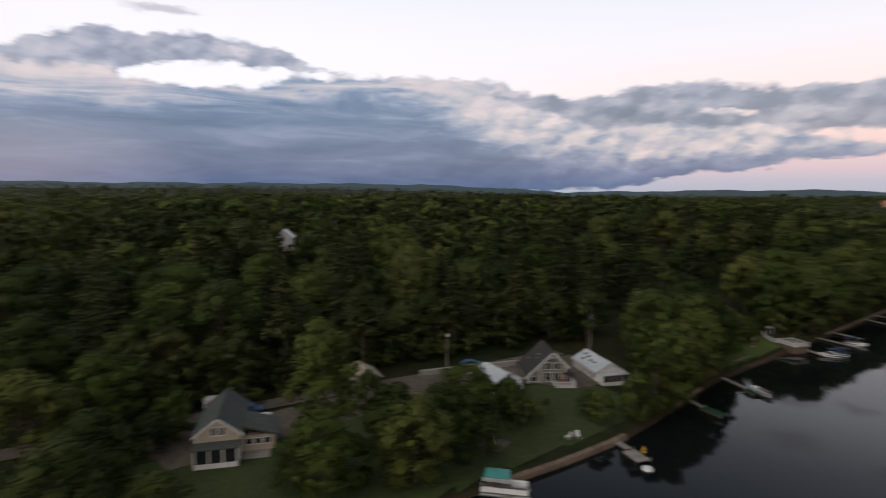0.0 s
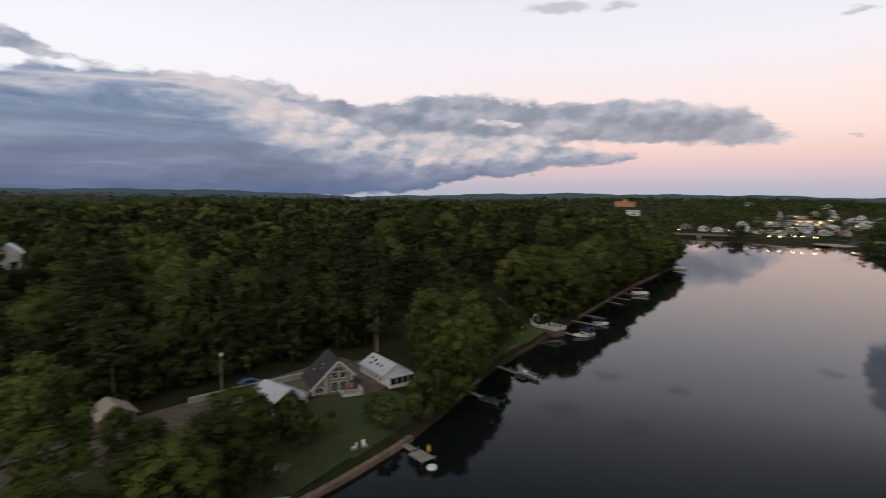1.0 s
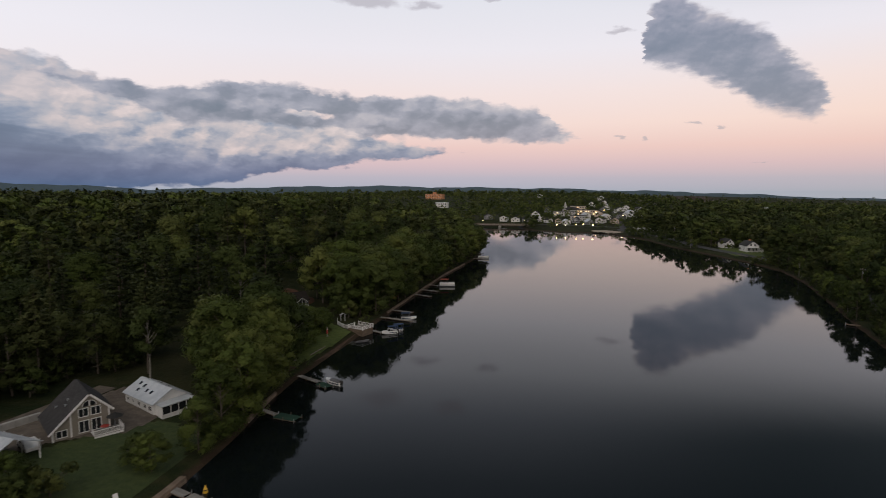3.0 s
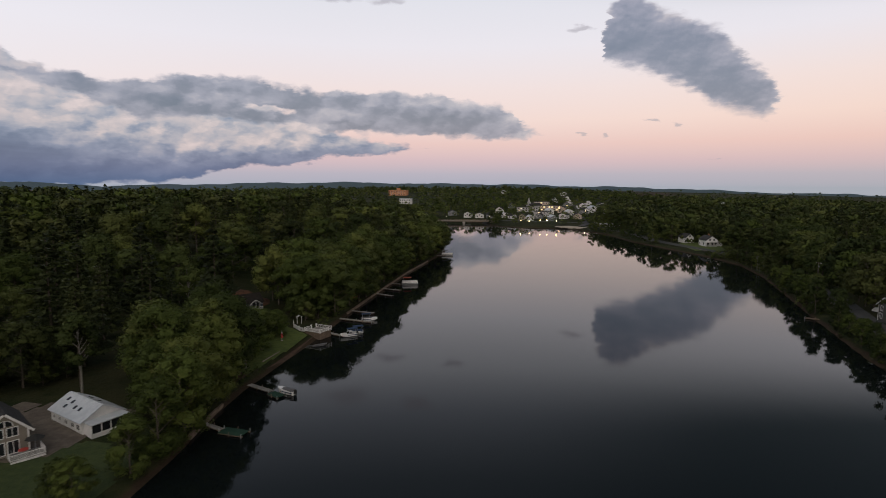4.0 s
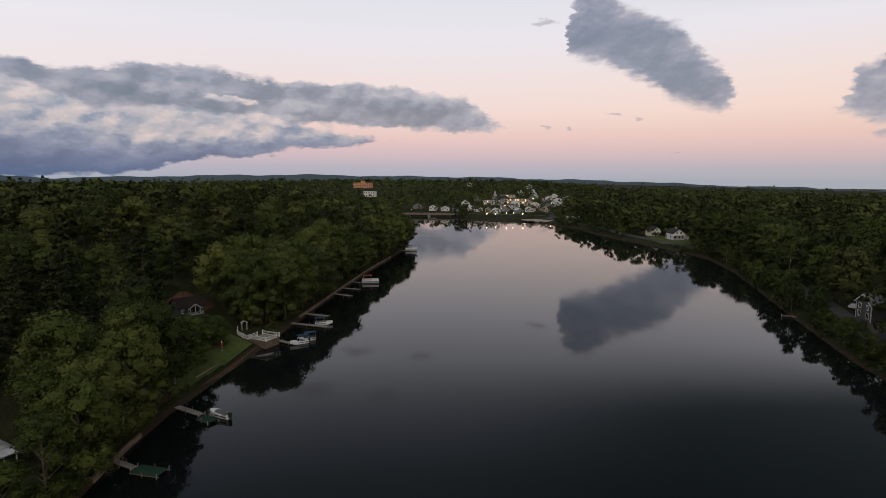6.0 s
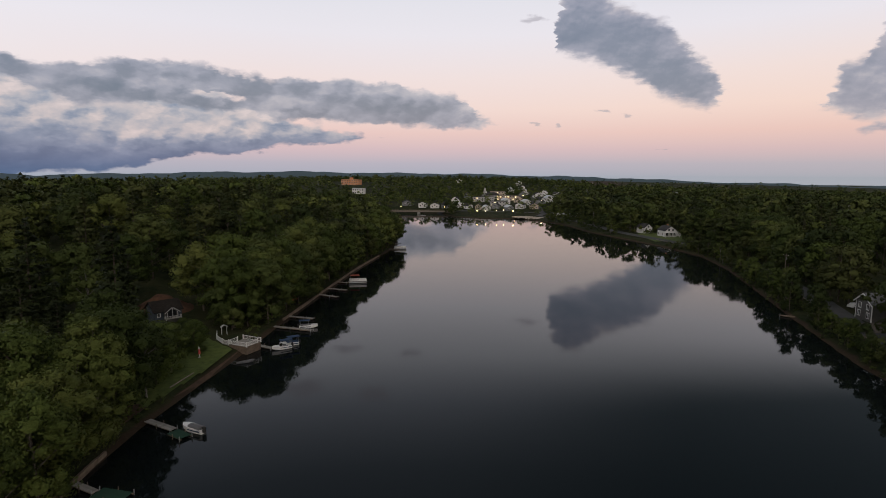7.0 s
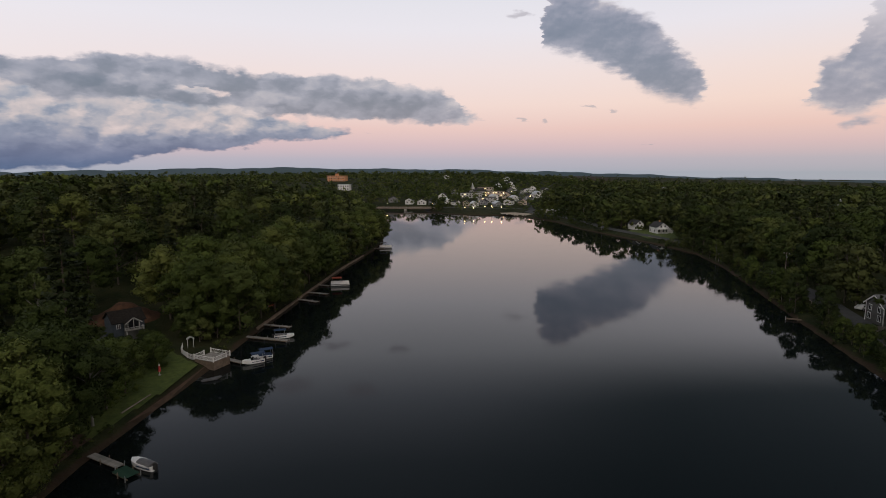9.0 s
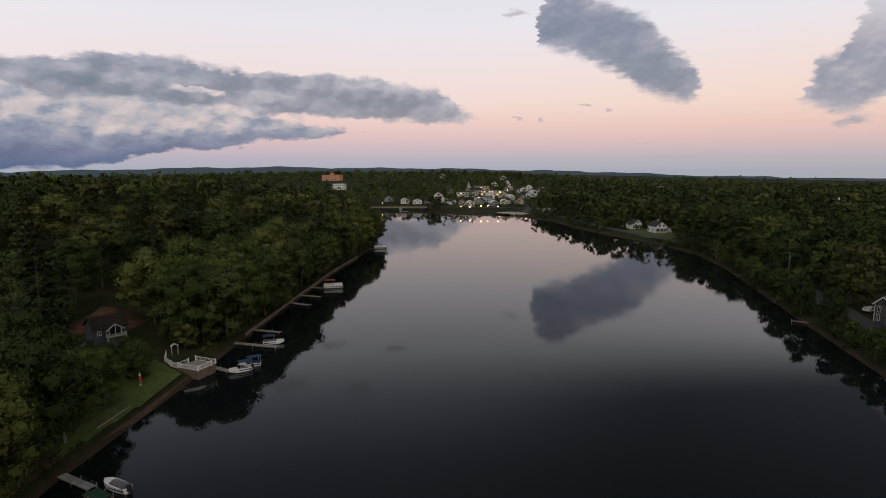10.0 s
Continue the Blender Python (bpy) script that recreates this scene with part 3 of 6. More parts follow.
gx, gy = spread(np.arange(-110, 135, 2.0), (-4700, 4700)), spread(np.arange(-60, 330, 2.5), (-4700, 4700))
GX, GY = np.meshgrid(gx, gy)
GZ = height(GX, GY)
nx, ny = len(gx), len(gy)
idx = np.arange(nx * ny).reshape(ny, nx)
quads = np.stack([idx[:-1, :-1], idx[:-1, 1:], idx[1:, 1:], idx[1:, :-1]], -1).reshape(-1, 4)
ground = new("ground", mesh_of("ground", np.stack([GX, GY, GZ], -1).reshape(-1, 3), quads, M_GROUND, True))
tagged(ground, "dark woodland floor with brown soil along the shore", "ground", kind="structure")

wx, wy = np.linspace(-320, 130, 46), np.linspace(-520, 820, 90)
WX, WY = np.meshgrid(wx, wy)
wi = np.arange(WX.size).reshape(WX.shape)
wq = np.stack([wi[:-1, :-1], wi[:-1, 1:], wi[1:, 1:], wi[1:, :-1]], -1).reshape(-1, 4)
water = new("water", mesh_of("water", np.stack([WX, WY, 0 * WX], -1).reshape(-1, 3), wq, M_WATER, True))
tagged(water, "still dark river mirroring the evening sky", "river", kind="structure")


def land(x, y):
    return float(height(np.array([x]), np.array([y]))[0])


def strip(name, line, width, mat, label, category, lift=0.05, step=2.0):
    """A ribbon of road or path that lies on the land."""
    pts = []
    for (ax, ay), (bx, by) in zip(line[:-1], line[1:]):
        n = max(1, int(math.hypot(bx - ax, by - ay) / step))
        pts += [(ax + (bx - ax) * i / n, ay + (by - ay) * i / n) for i in range(n)]
    pts = np.array(pts + [line[-1]], float)
    tan = np.gradient(pts, axis=0)
    tan /= np.linalg.norm(tan, axis=1)[:, None]
    nor = np.stack([-tan[:, 1], tan[:, 0]], -1)
    cols = 5
    vs = np.concatenate([pts + nor * w for w in np.linspace(-width / 2, width / 2, cols)])
    z = height(vs[:, 0], vs[:, 1]) + lift
    n = len(pts)
    f = [(c * n + i, c * n + i + 1, (c + 1) * n + i + 1, (c + 1) * n + i) for c in range(cols - 1) for i in range(n - 1)]
    ob = new(name, mesh_of(name, np.column_stack([vs, z]), f, mat, True))
    return tagged(ob, label, category, kind="structure")


def patch(name, outline, mat, label, category, lift=0.06, step=1.5):
    """A piece of lawn or yard that lies on the land, cut to an outline."""
    o = np.array(outline, float)
    xs, ys = np.arange(o[:, 0].min(), o[:, 0].max() + step, step), np.arange(o[:, 1].min(), o[:, 1].max() + step, step)
    X, Y = np.meshgrid(xs, ys)
    inside = np.zeros(X.shape, bool)
    for i in range(len(o)):
        (ax, ay), (bx, by) = o[i], o[(i + 1) % len(o)]
        inside ^= ((ay > Y) != (by > Y)) & (X < (bx - ax) * (Y - ay) / ((by - ay) or 1e-9) + ax)
    i = np.arange(X.size).reshape(X.shape)
    q = np.stack([i[:-1, :-1], i[:-1, 1:], i[1:, 1:], i[1:, :-1]], -1)
    keep = inside[:-1, :-1] & inside[1:, 1:] & inside[:-1, 1:] & inside[1:, :-1]
    q = q[keep]
    used, inv = np.unique(q, return_inverse=True)
    v = np.column_stack([X.ravel(), Y.ravel(), (height(X, Y) + lift).ravel()])[used]
    ob = new(name, mesh_of(name, v, inv.reshape(q.shape), mat, True))
    return tagged(ob, label, category, kind="structure")


patch("lawn", [(-78, -42), (-52, -42), (-48, -8), (-47, 6), (-46.2, 18), (-47.5, 32), (-58, 34), (-66, 24), (-78, 4)], M_LAWN_D, "mown lawn beside the river, shade put into its dark green", "lawn", 0.06, 0.8)
patch("grass_bank", [(-58, 62), (-48.4, 62), (-46.8, 80), (-46.6, 92), (-56, 100), (-58, 84)], M_LAWN, "strip of green grass above the shore", "lawn", 0.06, 0.5)
patch("soil_bank", [(-53, 51), (-48.2, 52), (-48.2, 63), (-51.5, 65)], M_SOIL, "bare brown soil bank at the water", "soil", 0.08, 0.5)
patch("gravel_yard", [(-86, -40), (-74, -38), (-73, -10), (-72, 12), (-67, 23), (-59, 28), (-57, 44), (-73, 46), (-79, 30), (-82, 6)], M_GRAVEL, "gravel yard round the riverside houses", "yard", 0.10, 0.7)


def mound(name, cx, cy, reach, rise, mat, label, category, step=0.6):
    """A bank of earth heaped on the land, fading out at its rim."""
    r = np.arange(-reach, reach + step, step)
    X, Y = np.meshgrid(cx + r, cy + r)
    D = np.hypot(X - cx, Y - cy) / reach
    Z = height(X, Y) + rise * np.cos(np.clip(D, 0, 1) * math.pi / 2) ** 2 - 0.35 * (D > 0.93) + wobble(X, Y, 1.3) * 0.4 * (D < 0.9)
    i = np.arange(X.size).reshape(X.shape)
    q = np.stack([i[:-1, :-1], i[:-1, 1:], i[1:, 1:], i[1:, :-1]], -1)[(D < 1.05)[:-1, :-1]]
    used, inv = np.unique(q, return_inverse=True)
    ob = new(name, mesh_of(name, np.column_stack([X.ravel(), Y.ravel(), Z.ravel()])[used], inv.reshape(q.shape), mat, True))
    return tagged(ob, label, category, kind="structure")


mound("clay_bank", -77.5, 121.0, 8.5, 3.8, M_CLAY, "bank of orange-brown earth behind a hillside house", "bank")
strip("drive", [(-63.0, 95.0), (-67.5, 99.5), (-73.0, 105.0), (-76.5, 111.0)], 3.0, M_ASPHALT, "grey paved drive beside the hillside house", "drive", 0.12, 1.0)
strip("gravel_road", [(-98, -120), (-92, -50), (-86, -10), (-81, 14), (-78, 30), (-76, 44)], 4.0, M_GRAVEL, "pale gravel road behind the riverside houses", "road", 0.16)
strip("shore_road", [(90, 55), (91, 92), (95.5, 116), (105.5, 148), (112.8, 181), (117.8, 216), (120.5, 240), (119, 270), (113.5, 297), (106.5, 320), (100.5, 345), (96, 400), (84, 452), (70, 475)], 6.0, M_ASPHALT, "grey asphalt road along the wooded river bank", "road", 0.12)
patch("beach", [(44, 462), (66, 446), (74, 458), (60, 474), (46, 472)], M_SAND, "small pale sand beach at the village", "beach", 0.15, 2.0)
patch("riverside_grass", [(108, 290), (128, 282), (136, 318), (118, 340), (106, 322)], M_LAWN, "mown grass in front of white houses", "lawn", 0.1, 2.0)


# ---------------------------------------------------------------- trees
RNG = np.random.default_rng(7)


def limb_arrays(segments, n=6):
    """Tapered tubes as arrays: segments of (a, b, ra, rb)."""
    V, F = [], []
    ang = np.arange(n) * 2 * math.pi / n
    for a, b, ra, rb in segments:
        a, b = np.array(a, float), np.array(b, float)
        ax = (b - a) / (np.linalg.norm(b - a) + 1e-9)
        s = np.cross(ax, (0.31, 0.95, 0.05))
        s /= np.linalg.norm(s)
        u = np.cross(ax, s)
        base = len(V) * n
        for p, r in ((a, ra), (b, rb)):
            V.append(p + r * (np.cos(ang)[:, None] * s + np.sin(ang)[:, None] * u))
        F += [(base + i, base + (i + 1) % n, base + n + (i + 1) % n, base + n + i) for i in range(n)]
    return np.concatenate(V), np.array(F)


def leaf_sprays(centres, normals, size, rng):
    """One small pointed leaf spray at each centre, facing roughly along its normal."""
    n = len(centres)
    nor = normals + rng.normal(0, 0.5, (n, 3))
    nor /= np.linalg.norm(nor, axis=1)[:, None] + 1e-9
    s = np.cross(nor, rng.normal(0, 1, (n, 3)))
    s /= np.linalg.norm(s, axis=1)[:, None] + 1e-9
    u = np.cross(nor, s)
    k = (size * rng.uniform(0.65, 1.35, n))[:, None]
    asp = rng.uniform(0.7, 1.05, n)[:, None]
    droop = nor * k * rng.uniform(-0.3, 0.1, n)[:, None]
    v = np.stack([centres - s * k * 1.05, centres + s * k * 0.75 - u * k * asp + droop, centres + s * k * 0.75 + u * k * asp + droop], 1).reshape(-1, 3)
    return v, np.arange(3 * n).reshape(-1, 3)


def soften(n, rng):
    """Shading directions of the sprays: outwards from the crown, a little uneven."""
    n = n + rng.normal(0, 0.13, n.shape)
    n /= np.linalg.norm(n, axis=1)[:, None] + 1e-9
    return np.repeat(n, 3, axis=0)


GOLD = (1 + 5 ** 0.5) / 2
BALL = np.array([(-1, GOLD, 0), (1, GOLD, 0), (-1, -GOLD, 0), (1, -GOLD, 0), (0, -1, GOLD), (0, 1, GOLD), (0, -1, -GOLD), (0, 1, -GOLD), (GOLD, 0, -1), (GOLD, 0, 1), (-GOLD, 0, -1), (-GOLD, 0, 1)]) / math.hypot(1, GOLD)
BALL_F = np.array([t for t in itertools.combinations(range(12), 3) if all(np.linalg.norm(BALL[i] - BALL[j]) < 1.1 for i, j in itertools.combinations(t, 2))])
BALL_F = np.array([t if np.dot(np.cross(BALL[t[1]] - BALL[t[0]], BALL[t[2]] - BALL[t[0]]), BALL[t[0]]) > 0 else t[::-1] for t in BALL_F])


def broadleaf(seed, h, spread_r, leaves, size, clumps=34, low=0.22, lean=0.0, cores=0):
    """A rounded, uneven broadleaf tree: trunk and limbs, and a crown of leaf sprays in clumps."""
    rng = np.random.default_rng(seed)
    c, tips = [], []
    for i in range(clumps):
        t = rng.uniform(0, 1) ** 0.8
        z = h * (low + (1 - low) * t * 0.93)
        prof = math.sin(math.pi * min(1.0, 0.16 + 0.80 * t)) ** 0.7
        a = rng.uniform(0, 2 * math.pi)
        r = spread_r * prof * rng.uniform(0.35, 1.0) ** 0.6 * (1 + 0.22 * math.sin(2 * a + seed))
        c.append((r * math.cos(a) + lean * z, r * math.sin(a), z))
    c = np.array(c)
    rad = rng.uniform(0.20, 0.36, clumps) * spread_r
    per = np.maximum(3, (leaves * rad**2 / (rad**2).sum()).astype(int))
    cen, nor = [], []
    for p, r, n in zip(c, rad, per):
        d = rng.normal(0, 1, (n, 3))
        d[:, 2] += 0.25
        d /= np.linalg.norm(d, axis=1)[:, None]
        q = d * r * rng.uniform(0.72, 1.08, n)[:, None] * np.array([1.15, 1.15, 0.78])
        cen.append(p + q)
        nor.append(d)
    cen, nor = np.concatenate(cen), np.concatenate(nor)
    out = (cen - np.array((lean * h * 0.5, 0, h * (0.35 + 0.5 * low)))) / np.array((spread_r, spread_r, h * 0.5))
    keep = (np.linalg.norm(out, axis=1) > 0.5) | (rng.uniform(size=len(out)) < 0.25)
    cen, nor, out = cen[keep], nor[keep], out[keep]
    v, f = leaf_sprays(cen, nor, size, rng)
    soft = soften(0.60 * nor + 1.0 * out + np.array((0, 0, 0.12)), rng)
    if cores:
        cv, cn, cf = [], [], []
        for p, r in list(zip(c, rad))[:cores]:
            q = BALL * (1 + rng.normal(0, 0.11, (len(BALL), 1)))
            cv.append(p + q * r * np.array((1.0, 1.0, 0.70)) * 0.60)
            o = 0.75 * BALL + (p - np.array((lean * h * 0.5, 0, h * (0.35 + 0.5 * low)))) / np.array((spread_r, spread_r, h * 0.5)) + np.array((0, 0, 0.1))
            cn.append(o / (np.linalg.norm(o, axis=1)[:, None] + 1e-9))
        f = np.concatenate([f] + [BALL_F + len(v) + len(BALL) * i for i in range(len(cv))])
        v, soft = np.concatenate([v] + cv), np.concatenate([soft] + cn)
    r0 = 0.012 * h + 0.06
    joints = [np.array((lean * h * k + 0.12 * math.sin(seed + 5 * k), 0.12 * math.cos(seed * 2 + 4 * k), h * k)) for k in (-0.02, 0.18, 0.38, 0.58, 0.80)]
    seg = [(joints[i], joints[i + 1], r0 * (1 - 0.21 * i), r0 * (1 - 0.21 * (i + 1))) for i in range(4)]
    for p in c[rng.choice(clumps, min(12, clumps), replace=False)]:
        k = np.clip(p[2] / h - 0.18, 0.12, 0.7)
        a = np.array((lean * h * k, 0, h * k))
        seg.append((a, p, r0 * 0.34, r0 * 0.08))
    return v, f, *limb_arrays(seg), soft


def conifer(seed, h, spread_r, leaves, size, low=0.12, tier=1.25):
    """A white pine: whorls of level boughs that thin towards the tip."""
    rng = np.random.default_rng(seed)
    cen, nor, seg = [], [], []
    tiers = int(h / tier)
    bough = []
    for i in range(tiers):
        t = i / (tiers - 1)
        z = h * (low + (1 - low) * t)
        length = spread_r * (1 - t) ** 0.75 * rng.uniform(0.75, 1.15) + 0.35
        for a in rng.uniform(0, 2 * math.pi) + np.arange(5) * 2 * math.pi / 5 + rng.normal(0, 0.25, 5):
            bough.append((a, z + rng.normal(0, 0.2), length * rng.uniform(0.6, 1.12)))
    total = sum(b[2] for b in bough)
    for a, z, ln in bough:
        n = max(2, int(leaves * ln / total))
        s = rng.uniform(0.12, 1.0, n) ** 0.75
        side = rng.normal(0, 0.17, n) * ln * (0.35 + 0.65 * s)
        x, y = math.cos(a), math.sin(a)
        zz = z + 0.10 * ln * s**2 + rng.normal(0, 0.16, n)
        cen.append(np.column_stack([x * ln * s - y * side, y * ln * s + x * side, zz]))
        nor.append(np.column_stack([rng.normal(0, 0.3, n) + 0.2 * x, rng.normal(0, 0.3, n) + 0.2 * y, np.ones(n)]))
    for a, z, ln in bough[::3]:
        seg.append(((0, 0, z - 0.1), (math.cos(a) * ln * 0.8, math.sin(a) * ln * 0.8, z + 0.06 * ln), 0.05, 0.015))
    cen, nor = np.concatenate(cen), np.concatenate(nor)
    v, f = leaf_sprays(cen, nor, size, rng)
    out = cen / spread_r * np.array((1, 1, 0))
    soft = soften(0.7 * nor + 0.9 * out, rng)
    r0 = 0.011 * h + 0.05
    seg += [((0, 0, -0.3), (0.05, 0, h * 0.5), r0, r0 * 0.6), ((0.05, 0, h * 0.5), (0, 0.04, h * 0.98), r0 * 0.6, 0.02)]
    return v, f, *limb_arrays(seg, 5), soft


def tree_kit(data, leaf, bark):
    v, f, tv, tf, soft = data
    return mesh_of("crown", v, f, leaf, normals=soft), mesh_of("trunk", tv, tf, bark, True)


def plant(kit, x, y, s, label, group, turn=None, sink=0.15, name="tree", squash=1.0):
    m = pose(x, y, land(x, y) - sink, 0, 0, RNG.uniform(0, 360) if turn is None else turn) @ Matrix.Diagonal((s, s, s * squash, 1))
    t = thing(name, Matrix.Identity(4), label, "tree", group)
    t.matrix_basis = m
    shared("trunk", kit[1], t)
    shared("crown", kit[0], t)
    return t


KITS = {
    "maple": [tree_kit(broadleaf(s, 16, 5.6, 4700, 0.235, 46, 0.13, cores=46), M_LEAF, M_BARK) for s in (11, 12, 13, 14)],
    "oak": [tree_kit(broadleaf(s, 18, 6.8, 5200, 0.26, 50, 0.15, cores=50), M_LEAF2, M_BARK) for s in (21, 22)],
    # wood-edge shade is put into the darker leaf colour of this kit
    "elm": [tree_kit(broadleaf(s, 16, 5.6, 3200, 0.25, 44, 0.08, cores=44), M_LEAF_D, M_BARK) for s in (45, 46)],
    "ash": [tree_kit(broadleaf(s, 16, 5.6, 1900, 0.35, 36, 0.12, cores=38), m, M_BARK) for s, m in ((25, M_LEAF), (26, M_LEAF_D), (27, M_LEAF), (28, M_LEAF2))],
    "pine": [tree_kit(conifer(s, 21, 4.6, 3000, 0.34), M_NEEDLE, M_BARK) for s in (31, 32, 33)],
    "linden": [tree_kit(broadleaf(s, 16, 5.4, 8200, 0.18, 60, 0.08, cores=60), M_LEAF2, M_BARK) for s in (15, 16, 17)],
    "tall_pine": [tree_kit(conifer(s, 21, 4.2, 2600, 0.34, 0.46), M_NEEDLE, M_BARK) for s in (35, 36)],
    "poplar": [tree_kit(broadleaf(s, 16, 4.0, 6400, 0.19, 58, 0.04, cores=58), M_LEAF2, M_BARK) for s in (41,)],
    "birch": [tree_kit(broadleaf(s, 15, 3.4, 3000, 0.22, 30, 0.42, cores=18), M_LEAF, M_BIRCH) for s in (51, 52)],
    "shrub": [tree_kit(broadleaf(s, 3.2, 1.7, 1200, 0.12, 16, 0.15, cores=16), M_LEAF, M_BARK) for s in (61, 62)],
}
LABELS = {
    "maple": "broadleaf tree with a dense dark green crown",
    "elm": "dark olive broadleaf tree at the wood edge",
    "ash": "broadleaf tree with a rounded green crown",
    "oak": "large spreading broadleaf tree with bright green leaves",
    "pine": "tall dark pine with layered level boughs",
    "linden": "full round tree with fine bright green leaves overhanging the bank",
    "tall_pine": "tall pine with a long bare trunk",
    "poplar": "slender upright tree with pale green leaves",
    "birch": "birch with a pale bare trunk and high crown",
    "shrub": "low bushy green shrub on the bank",
}


def plant_kind(kind, x, y, s, i=None, squash=1.0, place="in the riverside wood"):
    k = KITS[kind]
    kit = k[RNG.integers(len(k)) if i is None else i % len(k)]
    return plant(kit, x, y, s, LABELS[kind] + " " + place if len(LABELS[kind].split()) < 9 else LABELS[kind], kind + " trees", name="shrub" if kind == "shrub" else kind + "_tree", squash=squash)


# trees that stand alone or mark the shore: kind, x, y, scale, squash
MARKED = [
    ("poplar", -64.8, -20.4, 1.18, 1.06), ("linden", -55, -7, 0.76, 0.92), ("linden", -59, 0, 0.80, 0.9), ("linden", -61, -12, 0.70, 0.9), ("maple", -56, -15, 0.72, 0.9), ("maple", -62, 6, 0.55, 0.8),
    ("linden", -53.0, -14, 0.78, 0.95), ("linden", -57.0, -25, 0.72, 0.95), ("maple", -52.5, -2.5, 0.42, 0.9), ("oak", -97, -50, 1.0, 1.0), ("oak", -70, -46, 0.66, 1.0), ("maple", -64, -50, 0.75, 1.0), ("maple", -62, -42, 0.5, 0.9), ("oak", -80, -52, 0.8, 1.0),
    ("maple", -60, 11, 0.40, 0.8), ("shrub", -56, 12, 1.4, 1.0), ("linden", -46.2, 26.0, 0.50, 1.0), ("shrub", -52, 21, 1.2, 1.0),
    ("linden", -46.0, 31.5, 0.66, 1.05), ("linden", -46.2, 37.5, 0.84, 1.05), ("maple", -55.5, 106.5, 0.42, 1.0), ("shrub", -52.5, 105.8, 1.6, 1.0), ("shrub", -50.3, 109, 1.5, 1.0), ("maple", -50.5, 113, 0.40, 0.9), ("shrub", -49.2, 116, 1.4, 1.0), ("shrub", -54.5, 109, 1.6, 1.0), ("linden", -48.0, 43, 0.86, 1.0), ("linden", -49.6, 49.5, 0.90, 1.0), ("linden", -55.0, 47, 1.04, 1.06), ("linden", -52.3, 42, 0.86, 0.95), ("maple", -60, 52, 1.0, 1.05),
    ("linden", -50.6, 54.5, 1.0, 1.05), ("linden", -51.8, 61, 0.98, 1.08), ("maple", -59, 66, 0.9, 1.0), ("birch", -50.5, 66.5, 0.86, 1.0), ("maple", -52.5, 66.5, 0.72, 1.0), ("linden", -52.0, 72, 0.72, 1.0), ("linden", -52.6, 78, 0.60, 1.0), ("maple", -56.0, 84, 0.50, 0.95),
    ("oak", -62, 75, 0.85, 1.0), ("pine", -68, 88, 1.26, 1.0), ("shrub", -58.5, 94, 1.3, 0.9), ("tall_pine", -91, 2, 0.9, 1.0), ("tall_pine", -90, 25, 0.95, 1.0), ("tall_pine", -87, 41, 0.9, 1.0), ("tall_pine", -74, 52, 0.9, 1.0), ("tall_pine", -95, -12, 1.0, 1.0), ("birch", -71, 48.5, 0.95, 1.0), ("linden", -53.5, 89, 0.46, 0.95), ("linden", -55.5, 93.5, 0.40, 0.9), ("oak", -66.5, 121, 0.98, 1.0), ("maple", -56, 108, 0.62, 1.0), ("maple", -60, 99, 0.26, 0.9), ("maple", -63, 94, 0.30, 0.9), ("linden", -58.5, 9.0, 0.42, 1.0), ("linden", -48.6, 19.5, 0.36, 1.0), ("maple", -55.5, 7, 0.36, 1.0), ("linden", -76.0, -6.5, 0.42, 1.0), ("oak", -87, -43, 0.75, 1.0), ("maple", -61, -27, 0.46, 0.9), ("linden", -57.0, -20.5, 0.45, 0.95), ("linden", -83, -35, 0.50, 0.95), ("maple", -80, -38, 0.42, 0.95), ("maple", -79, -45, 0.55, 1.0), ("linden", -53.0, 111.0, 1.0, 1.08), ("linden", -50.4, 119.0, 1.05, 1.08), ("linden", -57.5, 114.0, 1.08, 1.05), ("linden", -49.4, 126.5, 1.0, 1.08), ("maple", -61.8, 101.2, 0.24, 1.0), ("shrub", -64.6, 100.6, 0.8, 1.0), ("linden", -69.0, 98.5, 0.32, 1.0), ("shrub", -61.5, 104.5, 0.8, 1.0), ("maple", -84.5, 116.0, 0.62, 1.0), ("oak", -70.5, 126.0, 0.7, 1.0),
]
for kind, x, y, s, q in MARKED:
    plant_kind(kind, x, y, s, squash=q)

for yy in np.arange(-46, 56, 3.6):
    x = float(np.interp(yy, [-120, -50, -10, 14, 30, 44, 60], [-98, -92, -86, -81, -78, -74, -66])) - RNG.uniform(5.5, 11.0) - (7.0 if yy > 2 else 0.0)
    plant_kind("elm", x, yy + RNG.uniform(-1.5, 1.5), RNG.uniform(0.42, 0.85), place="behind the gravel road")
    plant_kind("shrub", x + RNG.uniform(2.0, 4.5), yy + RNG.uniform(-1.5, 1.5), RNG.uniform(0.9, 1.7), place="behind the gravel road")

KEEP_OUT = [(126, 308, 11), (120, 296, 9), (116, 318, 8), (-64, 27, 9), (-62, 39, 9), (-67, 14, 8), (-72, -31, 12), (-71, 111, 10), (-64, 101, 5), (-59, 92, 5), (-47, 95, 8), (104, 124, 9), (88, 103, 7), (94, 112, 6), (118, 305, 12), (112, 326, 9), (122, 316, 9), (-79, 121, 9), (-72, 104, 4), (-53, 111, 4), (-51, 119, 4)]


def free(x, y, margin=0.0):
    return all(math.hypot(x - a, y - b) > r + margin for a, b, r in KEEP_OUT)


taken = [(x, y) for _, x, y, _, _ in MARKED]


